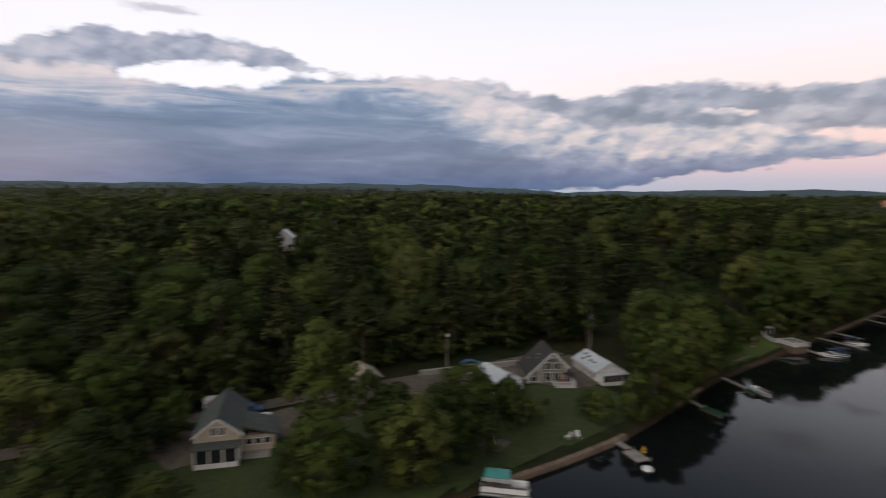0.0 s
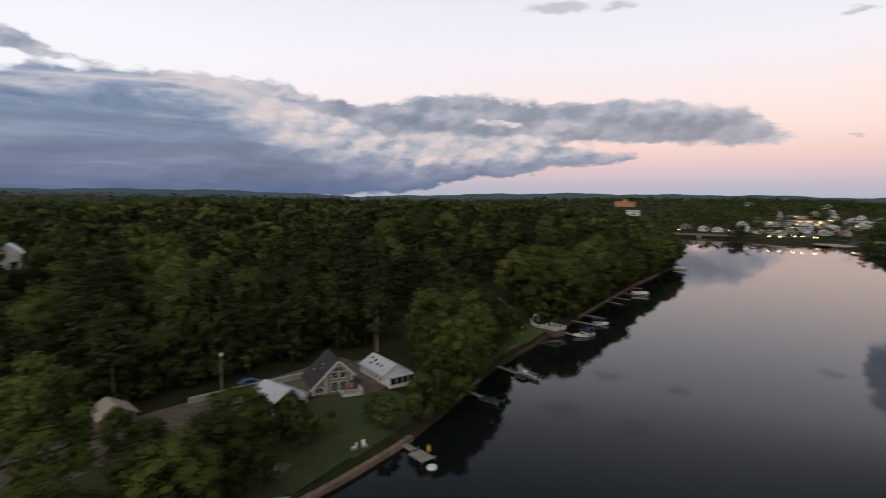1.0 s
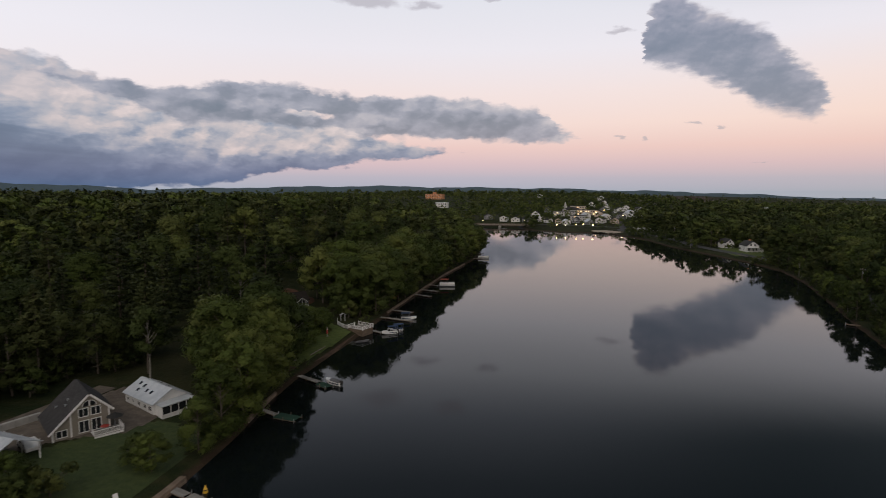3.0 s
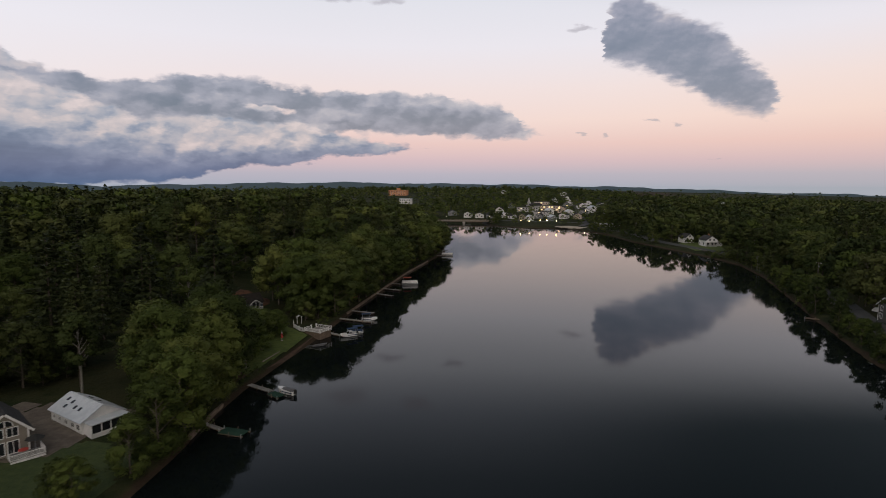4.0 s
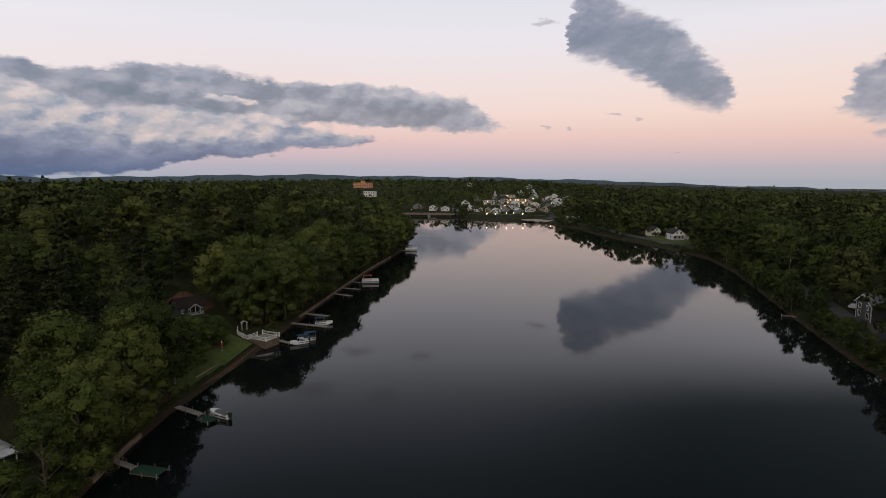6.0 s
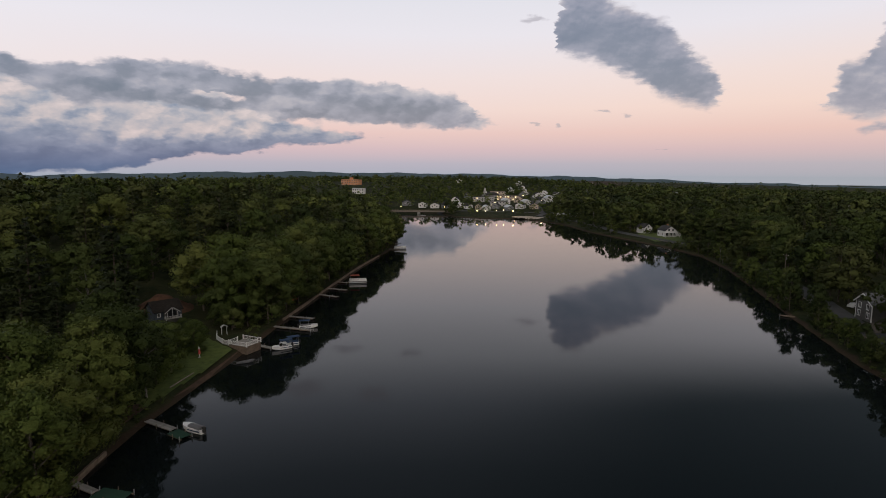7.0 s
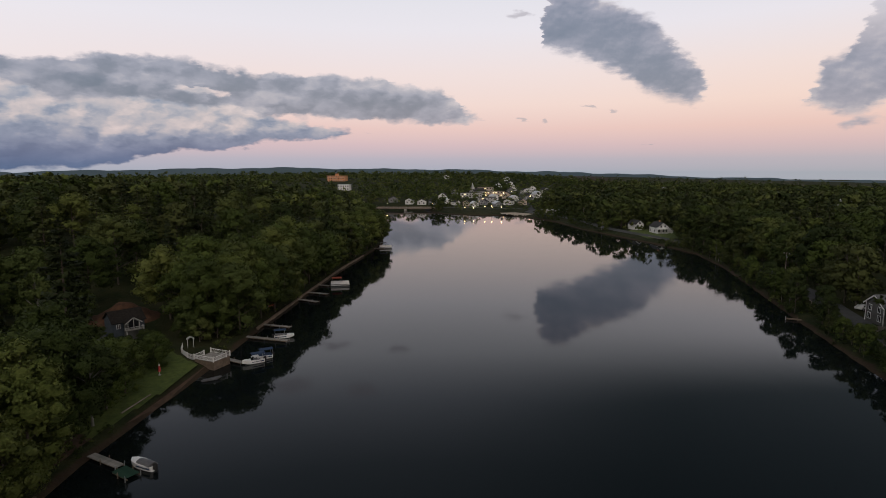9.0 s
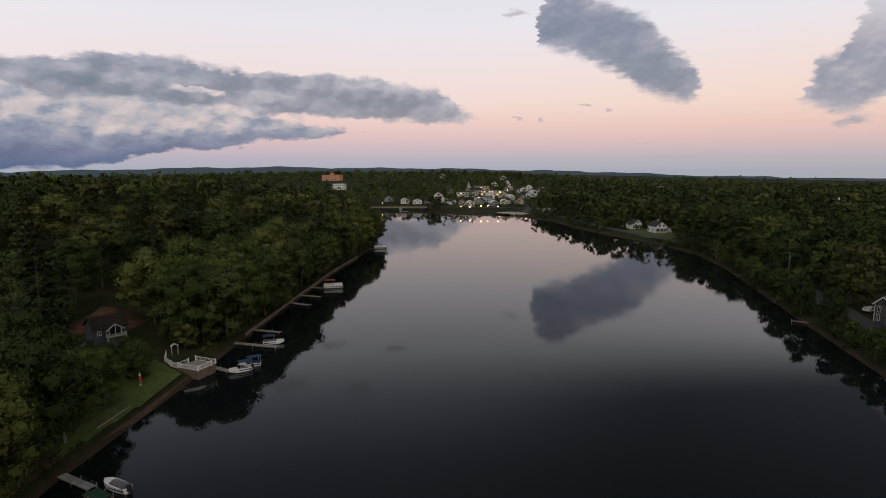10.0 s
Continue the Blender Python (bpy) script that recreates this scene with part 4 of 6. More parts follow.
def scatter(n, x0, x1, y0, y1, gap, test):
    out, tries = [], 0
    while len(out) < n and tries < n * 40:
        tries += 1
        x, y = RNG.uniform(x0, x1), RNG.uniform(y0, y1)
        if test(x, y) and free(x, y) and all((x - a) ** 2 + (y - b) ** 2 > gap * gap for a, b in taken[-1500:]):
            taken.append((x, y))
            out.append((x, y))
    return out


def rd(x, y):
    return float(river_distance(np.array([x]), np.array([y]))[0])


def left_wood(x, y):
    d = rd(x, y)
    if d < 5:
        return False
    if y < 46:
        return x < -97 - max(0, (y + 10) * -0.2)
    if y < 66:
        return x < -62
    return True


# the nearer wood on the western bank, tree by tree
for x, y in scatter(98, -135, -46, 46, 290, 7.9, left_wood) + scatter(52, -150, -88, -60, 60, 7.4, left_wood):
    d = rd(x, y)
    u = RNG.uniform()
    kind = "pine" if (u < 0.42 and d > 22) else ("birch" if u < 0.48 else ("oak" if u < 0.7 else "maple"))
    if y > 165 and kind in ("oak", "maple"):
        kind = "ash"
    s = RNG.uniform(0.72, 1.32) * (0.82 if d < 12 else 1.0)
    if kind == "pine":
        s = min(s, 1.25 - 0.02 * land(x, y))
    plant_kind(kind, x, y, s)
# the front rows that lean over the water
for row, (d0, d1, step, lo, hi) in enumerate([(1.4, 2.8, 6.4, 0.78, 1.05), (7.5, 11.0, 7.6, 0.95, 1.25)]):
    yy = 105.0 if row == 0 else 114.0
    while yy < 298:
        yy += step * RNG.uniform(0.75, 1.3)
        shore_x = float(np.interp(yy, RIVER[:16, 1], RIVER[:16, 0]))
        x = shore_x - RNG.uniform(d0, d1)
        if free(x, yy, -3):
            taken.append((x, yy))
            plant_kind("ash" if yy > 175 else ("oak" if RNG.uniform() < 0.4 else "maple"), x, yy, RNG.uniform(lo, hi))
# the eastern bank above the road
for x, y in scatter(72, 96, 180, 70, 320, 7.6, lambda x, y: rd(x, y) > 22):
    u = RNG.uniform()
    plant_kind("pine" if u < 0.2 else "ash", x, y, RNG.uniform(0.9, 1.25), place="beside the shore road")
yy = 84.0
while yy < 335:
    yy += RNG.uniform(5.0, 8.5)
    x = float(np.interp(yy, RIVER[::-1][:13, 1], RIVER[::-1][:13, 0])) + RNG.uniform(16.5, 20)
    if free(x, yy, -1) and not 285 < yy < 330:
        taken.append((x, yy))
        plant_kind("ash", x, yy, RNG.uniform(0.9, 1.2), place="beside the shore road")
# the trees that crowd the eastern waterline
yy = 60.0
while yy < 330:
    yy += RNG.uniform(2.6, 4.6)
    x = float(np.interp(yy, RIVER[::-1][:13, 1], RIVER[::-1][:13, 0])) + RNG.uniform(0.9, 3.4)
    if math.hypot(x - 88, yy - 128) > 4 and not 256 < yy < 328:
        tall = RNG.uniform(0.20, 0.42) if RNG.uniform() < 0.7 else RNG.uniform(0.42, 0.6)
        plant_kind("ash" if RNG.uniform() < 0.75 else "birch", x, yy, tall, squash=RNG.uniform(1.0, 1.35), place="at the eastern waterline")


def far_wood(name, spots, kits, mat, label):
    """Many trees as one sheet of leaf sprays, for woods too far to count."""
    V, F, N, C, base = [], [], [], [], 0
    for (x, y), z, s in spots:
        v, f, _, _, nr = kits[RNG.integers(len(kits))]
        a = RNG.uniform(0, 2 * math.pi)
        c, sn = math.cos(a), math.sin(a)
        V.append(np.column_stack([(v[:, 0] * c - v[:, 1] * sn) * s + x, (v[:, 0] * sn + v[:, 1] * c) * s + y, v[:, 2] * s + z]))
        N.append(np.column_stack([nr[:, 0] * c - nr[:, 1] * sn, nr[:, 0] * sn + nr[:, 1] * c, nr[:, 2]]))
        F.append(f + base)
        C.append(np.full(len(v), RNG.uniform(), np.float32))
        base += len(v)
    ob = new(name, mesh_of(name, np.concatenate(V), np.concatenate(F), mat, normals=np.concatenate(N)))
    ob.data.attributes.new("tint", "FLOAT", "POINT").data.foreach_set("value", np.concatenate(C))
    return tagged(ob, label, "woodland", kind="stuff")


def spots_for(xy, lo, hi):
    xy = np.array(xy)
    z = height(xy[:, 0], xy[:, 1]) - 0.3
    return [(tuple(p), zz, RNG.uniform(lo, hi)) for p, zz in zip(xy, z)]


MID_B = [broadleaf(s, 16, 6.2, 260, 0.66, 18, 0.1, cores=14) for s in (71, 72, 73, 70)]
MID_P = [conifer(s, 20, 4.4, 360, 0.78) for s in (81, 82)]
FAR_P = [conifer(s, 20, 4.4, 140, 1.1, tier=2.2) for s in (83, 84)]
TOWN_B = [broadleaf(s, 16, 7.0, 90, 0.9, 12, 0.1, cores=10) for s in (77, 78)]
FAR_B = [broadleaf(s, 16, 6.8, 100, 0.9, 14, 0.1, cores=12) for s in (74, 75, 76)]
LOW_B = [broadleaf(s, 15, 7.5, 30, 1.5, 8, 0.15, cores=6) for s in (91, 92, 93)]
BUSH = [broadleaf(s, 5, 2.6, 170, 0.28, 12, 0.05, cores=8) for s in (95, 96)]


def grid_wood(x0, x1, y0, y1, gap, test):
    X, Y = np.meshgrid(np.arange(x0, x1, gap), np.arange(y0, y1, gap))
    X, Y = X.ravel() + RNG.uniform(-0.45, 0.45, X.size) * gap, Y.ravel() + RNG.uniform(-0.45, 0.45, X.size) * gap
    d = river_distance(X, Y)
    ok = test(X, Y, d)
    return np.column_stack([X, Y])[ok]


def clear_of(X, Y):
    ok = np.ones(X.shape, bool)
    for a, b, r in KEEP_OUT + TOWN_GAPS:
        ok &= np.hypot(X - a, Y - b) > r
    return ok


HOUSE_SPOTS = [(66, 613), (72, 577), (84, 575), (98, 677), (104, 622), (10, 650), (11, 540), (18, 531), (27, 523), (-25, 545), (-55, 566), (-68, 575), (-12, 536), (60, 545), (50, 528), (75, 540), (92, 600),
               (36, 545), (-40, 556), (100, 560), (-5, 600), (28, 622), (20, 622), (38, 622), (48, 668), (40, 668), (56, 642), (48, 642), (64, 642), (42, 570), (34, 570), (50, 570), (30, 660), (24, 665), (62, 600), (85, 640), (111, 716), (88, 732), (125, 690), (140, 720), (118, 640), (80, 690), (127, 526), (74, 780), (96, 830), (132, 588), (112, 598), (126, 662), (104, 650), (150, 612), (2, 548), (-38, 552), (52, 592)]
TOWN_GAPS = [(20, 480, 26), (45, 500, 30), (30, 560, 34), (60, 560, 40), (60, 610, 45), (25, 605, 30), (-25, 545, 26), (-55, 545, 24), (95, 600, 34), (-140, 740, 30), (-126, 690, 20), (-195, 975, 45), (-176, 900, 34), (-162, 845, 26), (120, 680, 26), (128, 600, 26), (115, 655, 20)]
inner = lambda X, Y: ((X > -135) & (Y > 46) & (Y < 290) & (X < 0)) | ((X > -150) & (Y > -60) & (Y <= 46) & (X < 0)) | ((X > 90) & (X < 180) & (Y > 70) & (Y < 320))
mid = grid_wood(-330, -46, -130, 560, 8.9, lambda X, Y, d: (d > 5) & ~inner(X, Y) & clear_of(X, Y) & ~((Y < 46) & (X > -97)))
mid_r = grid_wood(92, 390, 50, 640, 9.6, lambda X, Y, d: (d > 14) & ~inner(X, Y) & clear_of(X, Y))


def split_far(xy, reach):
    near = np.hypot(xy[:, 0], xy[:, 1] + 15) < reach
    return xy[near], xy[~near]


def mixed_wood(prefix, xy, place, pines, bright):
    """A wood of three kinds, finer where it lies nearer."""
    pick = RNG.uniform(size=len(xy))
    for word, sel, mat, kits, coarse, lo, hi in (("dark", pick < 0.45, W_LEAF_D, MID_B, FAR_B, 0.75, 1.15), ("bright", (pick >= 0.45) & (pick < 1 - pines), bright, MID_B, FAR_B, 0.62, 1.2), ("pine", pick >= 1 - pines, W_NEEDLE, MID_P, FAR_P, 0.72, 0.95)):
        a, b = split_far(xy[sel], 230)
        lab = {"dark": "dark green broadleaf trees", "bright": "brighter green trees", "pine": "dark pines"}[word]
        far_wood("%s_%s_wood" % (prefix, word), spots_for(a, lo, hi), kits, mat, lab + " of the " + place)
        if len(b):
            far_wood("far_%s_%s_wood" % (prefix, word), spots_for(b, lo, hi), coarse, mat, "distant " + lab + " of the " + place)


mixed_wood("western", mid, "western hill", 0.18, W_LEAF2)
mixed_wood("eastern", mid_r, "eastern side", 0.15, W_LEAF)

# low growth and small trees along the shores that lie far off
edge_spots = []
for i in range(len(RIVER)):
    (ax, ay), (bx, by) = RIVER[i], RIVER[(i + 1) % len(RIVER)]
    ln = math.hypot(bx - ax, by - ay)
    for k in range(int(ln / 3.2)):
        t = RNG.uniform()
        x, y = ax + (bx - ax) * t + RNG.normal(0, 2.6), ay + (by - ay) * t + RNG.normal(0, 2.6)
        d = rd(x, y)
        west = x < 0 and y < 300
        if 0.8 < d < 9 and not west and -80 < y < 700 and clear_of(np.array([x]), np.array([y]))[0] and not (42 < x < 75 and 440 < y < 480) and not (-30 < x < 44 and 455 < y < 480 and RNG.uniform() < 0.25) and math.hypot(x - 87, y - 128) > 4:
            edge_spots.append(((x, y), land(x, y) - 0.2, RNG.uniform(0.22, 0.55) if y < 330 else RNG.uniform(0.3, 0.8)))
near_bush = []
for side, n, y0, y1, d0, d1 in (("east", 260, 40, 335, 0.6, 7.5), ("west", 70, 100, 300, 1.2, 4.0), ("west", 26, 26, 66, 1.0, 5.0)):
    for k in range(n):
        y = RNG.uniform(y0, y1)
        x = float(np.interp(y, RIVER[::-1][:13, 1], RIVER[::-1][:13, 0])) + RNG.uniform(d0, d1) if side == "east" else float(np.interp(y, RIVER[:16, 1], RIVER[:16, 0])) - RNG.uniform(d0, d1)
        if free(x, y, -2) and rd(x, y) > 0.5 and math.hypot(x - 88, y - 128) > 4 and not (side == "east" and 276 < y < 328):
            near_bush.append(((x, y), land(x, y) - 0.2, RNG.uniform(0.3, 0.75) * (1.0 if side == "east" else 0.75)))
far_wood("bank_bushes", near_bush, BUSH, W_LEAF, "dark green bushes crowding the river banks")
far_wood("shore_thicket", [e for e in edge_spots if e[0][1] > 325], MID_B, W_LEAF, "low green thicket along the far shores")
town_spots = []
for k in range(620):
    x, y = RNG.uniform(-90, 170), RNG.uniform(486, 800)
    if rd(x, y) > 4 and not any(abs(x - a) < 5.5 and -8 < y - b < 12 for a, b in HOUSE_SPOTS):
        town_spots.append(((x, y), land(x, y) - 0.2, RNG.uniform(0.26, 0.56)))
far_wood("village_trees", town_spots, TOWN_B, W_LEAF2, "green trees standing between the village houses")

outer = grid_wood(-900, 900, -150, 1300, 20.0, lambda X, Y, d: (d > 6) & clear_of(X, Y) & ~((X > -340) & (X < -46) & (Y > -150) & (Y < 560)) & ~((X > 92) & (X < 400) & (Y > 20) & (Y < 640)) & (Y > np.where(X < 0, -150 - 0 * X, X * 0.45 - 200)) & ~((X > -46) & (Y < 470)) & ~((X > 400) & (Y < 380)))
pick = RNG.uniform(size=len(outer))
far_wood("far_wood", spots_for(outer[pick < 0.55], 0.6, 0.95), LOW_B, W_LEAF, "far dark green woodland round the village")
far_wood("far_bright_wood", spots_for(outer[pick >= 0.55], 0.5, 0.85), LOW_B, W_LEAF2, "far brighter green woodland round the village")
n_far = 1300
rr = np.exp(RNG.uniform(math.log(1000), math.log(4200), n_far))
aa = np.radians(RNG.uniform(-125, 62, n_far))
ridge = np.column_stack([rr * np.sin(aa), rr * np.cos(aa)])
rz_ = height(ridge[:, 0], ridge[:, 1])
far_wood("ridge_wood", [(tuple(p), z - 3, RNG.uniform(0.8, 1.15) * (1 + r / 6000)) for p, z, r in zip(ridge, rz_, rr)], LOW_B, W_LEAF, "wooded ridges along the horizon")

# hills that close the horizon, their blue haze painted in as a dim glow
HILL_AZ = [-125, -80, -64, -53, -45, -38, -33, -27, -17, -9, 0, 8, 16, 24, 30, 36, 62]
HILL_EL = [0.3, 0.35, 0.5, 0.5, 0.25, -0.1, 0.0, 0.15, 0.33, 0.22, 0.17, 0.0, -0.18, -0.5, -0.6, -0.75, -0.8]
ha = np.linspace(-125, 62, 400)
he = np.interp(ha, HILL_AZ, HILL_EL) + 0.05 * np.sin(ha * 0.71) + 0.03 * np.sin(ha * 1.9 + 1) + RNG.normal(0, 0.012, 400)
hx, hy = np.sin(np.radians(ha)), np.cos(np.radians(ha))
top_z = 37 + 4550 * np.tan(np.radians(he))
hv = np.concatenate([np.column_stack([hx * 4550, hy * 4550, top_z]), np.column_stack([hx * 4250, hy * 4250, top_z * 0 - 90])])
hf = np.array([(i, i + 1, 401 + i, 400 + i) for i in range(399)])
M_HILL = emitter("hazy_glow_hills", (0.030, 0.044, 0.052), 0.55)
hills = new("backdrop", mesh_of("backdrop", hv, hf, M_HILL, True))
tagged(hills, "low wooded hills along the horizon, blue haze painted in as a glow", "hills", kind="structure")


# ---------------------------------------------------------------- houses
def window(parent, x, z, w, h, y=0.0, frame_mat=None, glass=None, side="front", bars=1, arch=False):
    """A window whose frame stands proud of a wall. x, z: the middle of its sill."""
    frame_mat, glass = frame_mat or M_WHITE, glass or M_DARKGLASS
    turn = {"front": 0, "right": 90, "left": -90, "back": 180}[side]
    m = pose(0, 0, 0, 0, 0, turn) @ pose(x, y, z)
    win = new("window", None)
    win.parent, win.matrix_basis = parent, m
    t = 0.13
    bm = bmesh.new()
    add_box(bm, -w / 2 - t, -w / 2, -0.07, 0.0, -t, h + t)
    add_box(bm, w / 2, w / 2 + t, -0.07, 0.0, -t, h + t)
    add_box(bm, -w / 2, w / 2, -0.07, 0.0, h, h + t)
    add_box(bm, -w / 2, w / 2, -0.09, 0.0, -t, 0)
    for i in range(bars):
        c = -w / 2 + w * (i + 1) / (bars + 1)
        add_box(bm, c - 0.05, c + 0.05, -0.06, 0.0, 0, h)
    fr = part("frame", bm, frame_mat)
    fr.parent = win
    pane = part("pane", box(-w / 2, w / 2, -0.035, 0.0, 0, h), glass)
    pane.parent = win
    return win


def arch_window(parent, x, z, r, y):
    """A quarter-round light over a window: r > 0 curves to the right."""
    win = new("arched_window", None)
    win.parent, win.matrix_basis = parent, pose(x, y, z)
    a = abs(r)
    s = 1 if r > 0 else -1
    ring = [(s * a * math.cos(k * math.pi / 16), a * math.sin(k * math.pi / 16)) for k in range(9)]
    part("pane", prism([(0, 0)] + ring, -0.04, 0.0), M_DARKGLASS, win)
    bm = bmesh.new()
    for (xa, za), (xb, zb) in zip(ring[:-1], ring[1:]):
        add_tube(bm, (xa, -0.04, za), (xb, -0.04, zb), 0.07, n=5)
    add_tube(bm, (0, -0.04, 0), (0, -0.04, a), 0.06, n=5)
    part("frame", bm, M_WHITE, win)


def roof_slab(x0, z0, x1, z1, y0, y1, t=0.18):
    """A sloping slab of roof between two heights."""
    dx, dz = x1 - x0, z1 - z0
    ln = math.hypot(dx, dz)
    nx_, nz_ = -dz / ln * t, dx / ln * t
    if nz_ < 0:
        nx_, nz_ = -nx_, -nz_
    return prism([(x0, z0), (x1, z1), (x1 + nx_, z1 + nz_), (x0 + nx_, z0 + nz_)], y0, y1)


def gable_house(name, x, y, turn, w, d, eave, ridge, wall, roof, label, over=0.4, sink=0.0, trim=None, wins=(), lit=False, chimney=False, z=None, storeys=1, category="house"):
    """A plain gabled house. Its front gable looks along its own -y, from the middle of the front wall's foot."""
    z0 = land(x, y) if z is None else z
    h = thing(name, pose(x, y, z0 - sink, 0, 0, turn), label, category)
    part("wall", prism([(-w / 2, -0.6), (w / 2, -0.6), (w / 2, eave), (0, ridge), (-w / 2, eave)], 0, d), wall, h)
    k = (ridge - eave) / (w / 2)
    for s in (-1, 1):
        part("roof_slope", roof_slab(s * (w / 2 + over), eave - k * over + 0.03, 0, ridge + 0.03, -over, d + over), roof, h)
    if trim:
        for s in (-1, 1):
            part("barge_board", roof_slab(s * (w / 2 + over), eave - k * over - 0.22, 0, ridge - 0.22, -over - 0.06, -over, 0.30), trim, h)
            part("corner_board", box(s * w / 2 - 0.11, s * w / 2 + 0.11, -0.05, 0.12, -0.5, eave), trim, h)
    glass = M_LITWIN if lit else M_DARKGLASS
    for side, wx_, wz, ww, wh in wins:
        off = {"front": 0.0, "right": -w / 2, "left": -w / 2, "back": -d}[side]
        window(h, wx_, wz, ww, wh, off, glass=glass, side=side)
    if chimney:
        part("chimney", box(0.2, 0.9, d * 0.55, d * 0.55 + 0.7, ridge - 0.8, ridge + 1.0), M_BRICK, h)
    return h


# the taupe chalet with its low left slope
def chalet(x, y, turn):
    h = thing("chalet", pose(x, y, land(x, y) + 0.1, 0, 0, turn), "taupe chalet with white trim, dark shingle roof and a deck", "house")
    out = [(-5.4, -0.8), (3.4, -0.8), (3.4, 4.1), (0.3, 7.2), (-5.4, 1.9)]
    part("wall", prism(out, 0, 9.5), M_TAUPE, h, "taupe lapped siding")
    part("roof_slope", roof_slab(-5.9, 1.9 - 0.5 * 0.93, 0.3, 7.23, -0.5, 10.0), M_SHINGLE, h)
    part("roof_slope", roof_slab(3.9, 4.1 - 0.48, 0.3, 7.23, -0.5, 10.0), M_SHINGLE, h)
    part("barge_board", roof_slab(-5.9, 1.9 - 0.5 * 0.93 - 0.26, 0.3, 6.97, -0.58, -0.5, 0.34), M_WHITE, h)
    part("barge_board", roof_slab(3.9, 3.36, 0.3, 6.97, -0.58, -0.5, 0.34), M_WHITE, h)
    for cx, top_ in ((3.3, 4.0), (-2.6, 4.4), (-5.3, 1.8)):
        part("corner_board", box(cx - 0.13, cx + 0.13, -0.07, 0.1, -0.7, top_), M_WHITE, h)
    for cx in (-0.65, 1.25):
        window(h, cx, 3.25, 1.35, 1.35, bars=1)
        window(h, cx, 0.45, 1.4, 1.95, bars=1)
    arch_window(h, 0.28, 4.95, -1.0, 0.0)
    arch_window(h, 0.40, 4.95, 1.0, 0.0)
    window(h, -4.0, 0.45, 1.5, 1.1, bars=1)
    for i in range(4):
        part("clapboard", box(-2.4, 3.15, -0.03, 0.0, -0.5 + i * 1.05, -0.45 + i * 1.05), M_TAUPE, h)
    for vx, vy in ((-2.6, 3.4), (-2.0, 4.6), (-3.6, 6.5)):
        zz = 7.23 + (vx - 0.3) * 0.93 + 0.2
        part("roof_vent", box(vx - 0.18, vx + 0.18, vy - 0.18, vy + 0.18, zz - 0.15, zz + 0.25), M_STEEL, h)
    # deck with its railing
    dk = new("deck", None)
    dk.parent, dk.matrix_basis = h, pose(0.2, -3.2, 0)
    for i in range(20):
        part("plank", box(0, 4.6, i * 0.16, i * 0.16 + 0.145, 0.22, 0.28), M_DOCK, dk)
    bm = bmesh.new()
    for px in (0.1, 2.3, 4.5):
        for py in (0.1, 3.0):
            add_box(bm, px - 0.08, px + 0.08, py - 0.08, py + 0.08, -0.9, 0.22)
    part("deck_post", bm, M_WHITE, dk)
    bm = bmesh.new()
    for a, b in (((0, 0), (4.6, 0)), ((0, 0), (0, 1.6)), ((4.6, 0), (4.6, 3.1))):
        add_tube(bm, (*a, 1.2), (*b, 1.2), 0.07, n=4)
        add_tube(bm, (*a, 0.42), (*b, 0.42), 0.05, n=4)
        n = int(math.hypot(b[0] - a[0], b[1] - a[1]) / 0.22)
        for i in range(n + 1):
            p = (a[0] + (b[0] - a[0]) * i / n, a[1] + (b[1] - a[1]) * i / n)
            add_tube(bm, (*p, 0.28), (*p, 1.2), 0.045, n=4)
    part("railing", bm, M_WHITE, dk, "white baluster railing")
    part("skirt", box(0, 4.6, -0.02, 0.03, -0.7, 0.2), M_WHITE, dk)
    return h


CH = (-64.4, 26.9, 54)
CH_SIZE = 0.82
chalet(*CH).scale = (CH_SIZE, CH_SIZE, CH_SIZE)
chm = pose(CH[0], CH[1], land(CH[0], CH[1]) + 0.1, 0, 0, CH[2])


def on(m, x, y, z):
    return m @ pose(x * CH_SIZE, y * CH_SIZE, z * CH_SIZE)


def patio_umbrella(m):
    u = thing("patio_umbrella", m, "closed-weave dark patio umbrella standing on the deck", "umbrella")
    part("pole", tube((0, 0, 0), (0, 0, 2.2), 0.035), M_STEEL, u)
    bm = bmesh.new()
    bmesh.ops.create_cone(bm, segments=8, radius1=1.15, radius2=0.05, depth=0.55, cap_ends=True)
    bmesh.ops.translate(bm, vec=(0, 0, 2.0), verts=bm.verts)
    part("canopy", bm, M_RUBBER, u)
    part("base", tube((0, 0, 0), (0, 0, 0.1), 0.28), M_RUBBER, u)


def patio_table(m, mat, label):
    t = thing("patio_table", m, label, "table")
    part("tabletop", tube((0, 0, 0.70), (0, 0, 0.75), 0.6, n=12), mat, t)
    for a in range(4):
        c, s = math.cos(a * 1.57 + 0.78) * 0.42, math.sin(a * 1.57 + 0.78) * 0.42
        part("leg", tube((c, s, 0), (c * 0.9, s * 0.9, 0.7), 0.03), M_STEEL, t)


def garden_chair(m, mat, label):
    c = thing("garden_chair", m, label, "chair", "garden chairs")
    part("seat", box(-0.28, 0.28, -0.28, 0.28, 0.38, 0.43, 0.01), mat, c)
    bm = box(-0.28, 0.28, 0.0, 0.05, 0.0, 0.62, 0.01)
    bmesh.ops.rotate(bm, cent=(0, 0, 0), matrix=Matrix.Rotation(-0.3, 3, "X"), verts=bm.verts)
    bmesh.ops.translate(bm, vec=(0, 0.26, 0.42), verts=bm.verts)
    part("backrest", bm, mat, c)
    for px in (-0.25, 0.25):
        for py in (-0.24, 0.24):
            part("leg", box(px - 0.03, px + 0.03, py - 0.03, py + 0.03, 0, 0.4), mat, c)


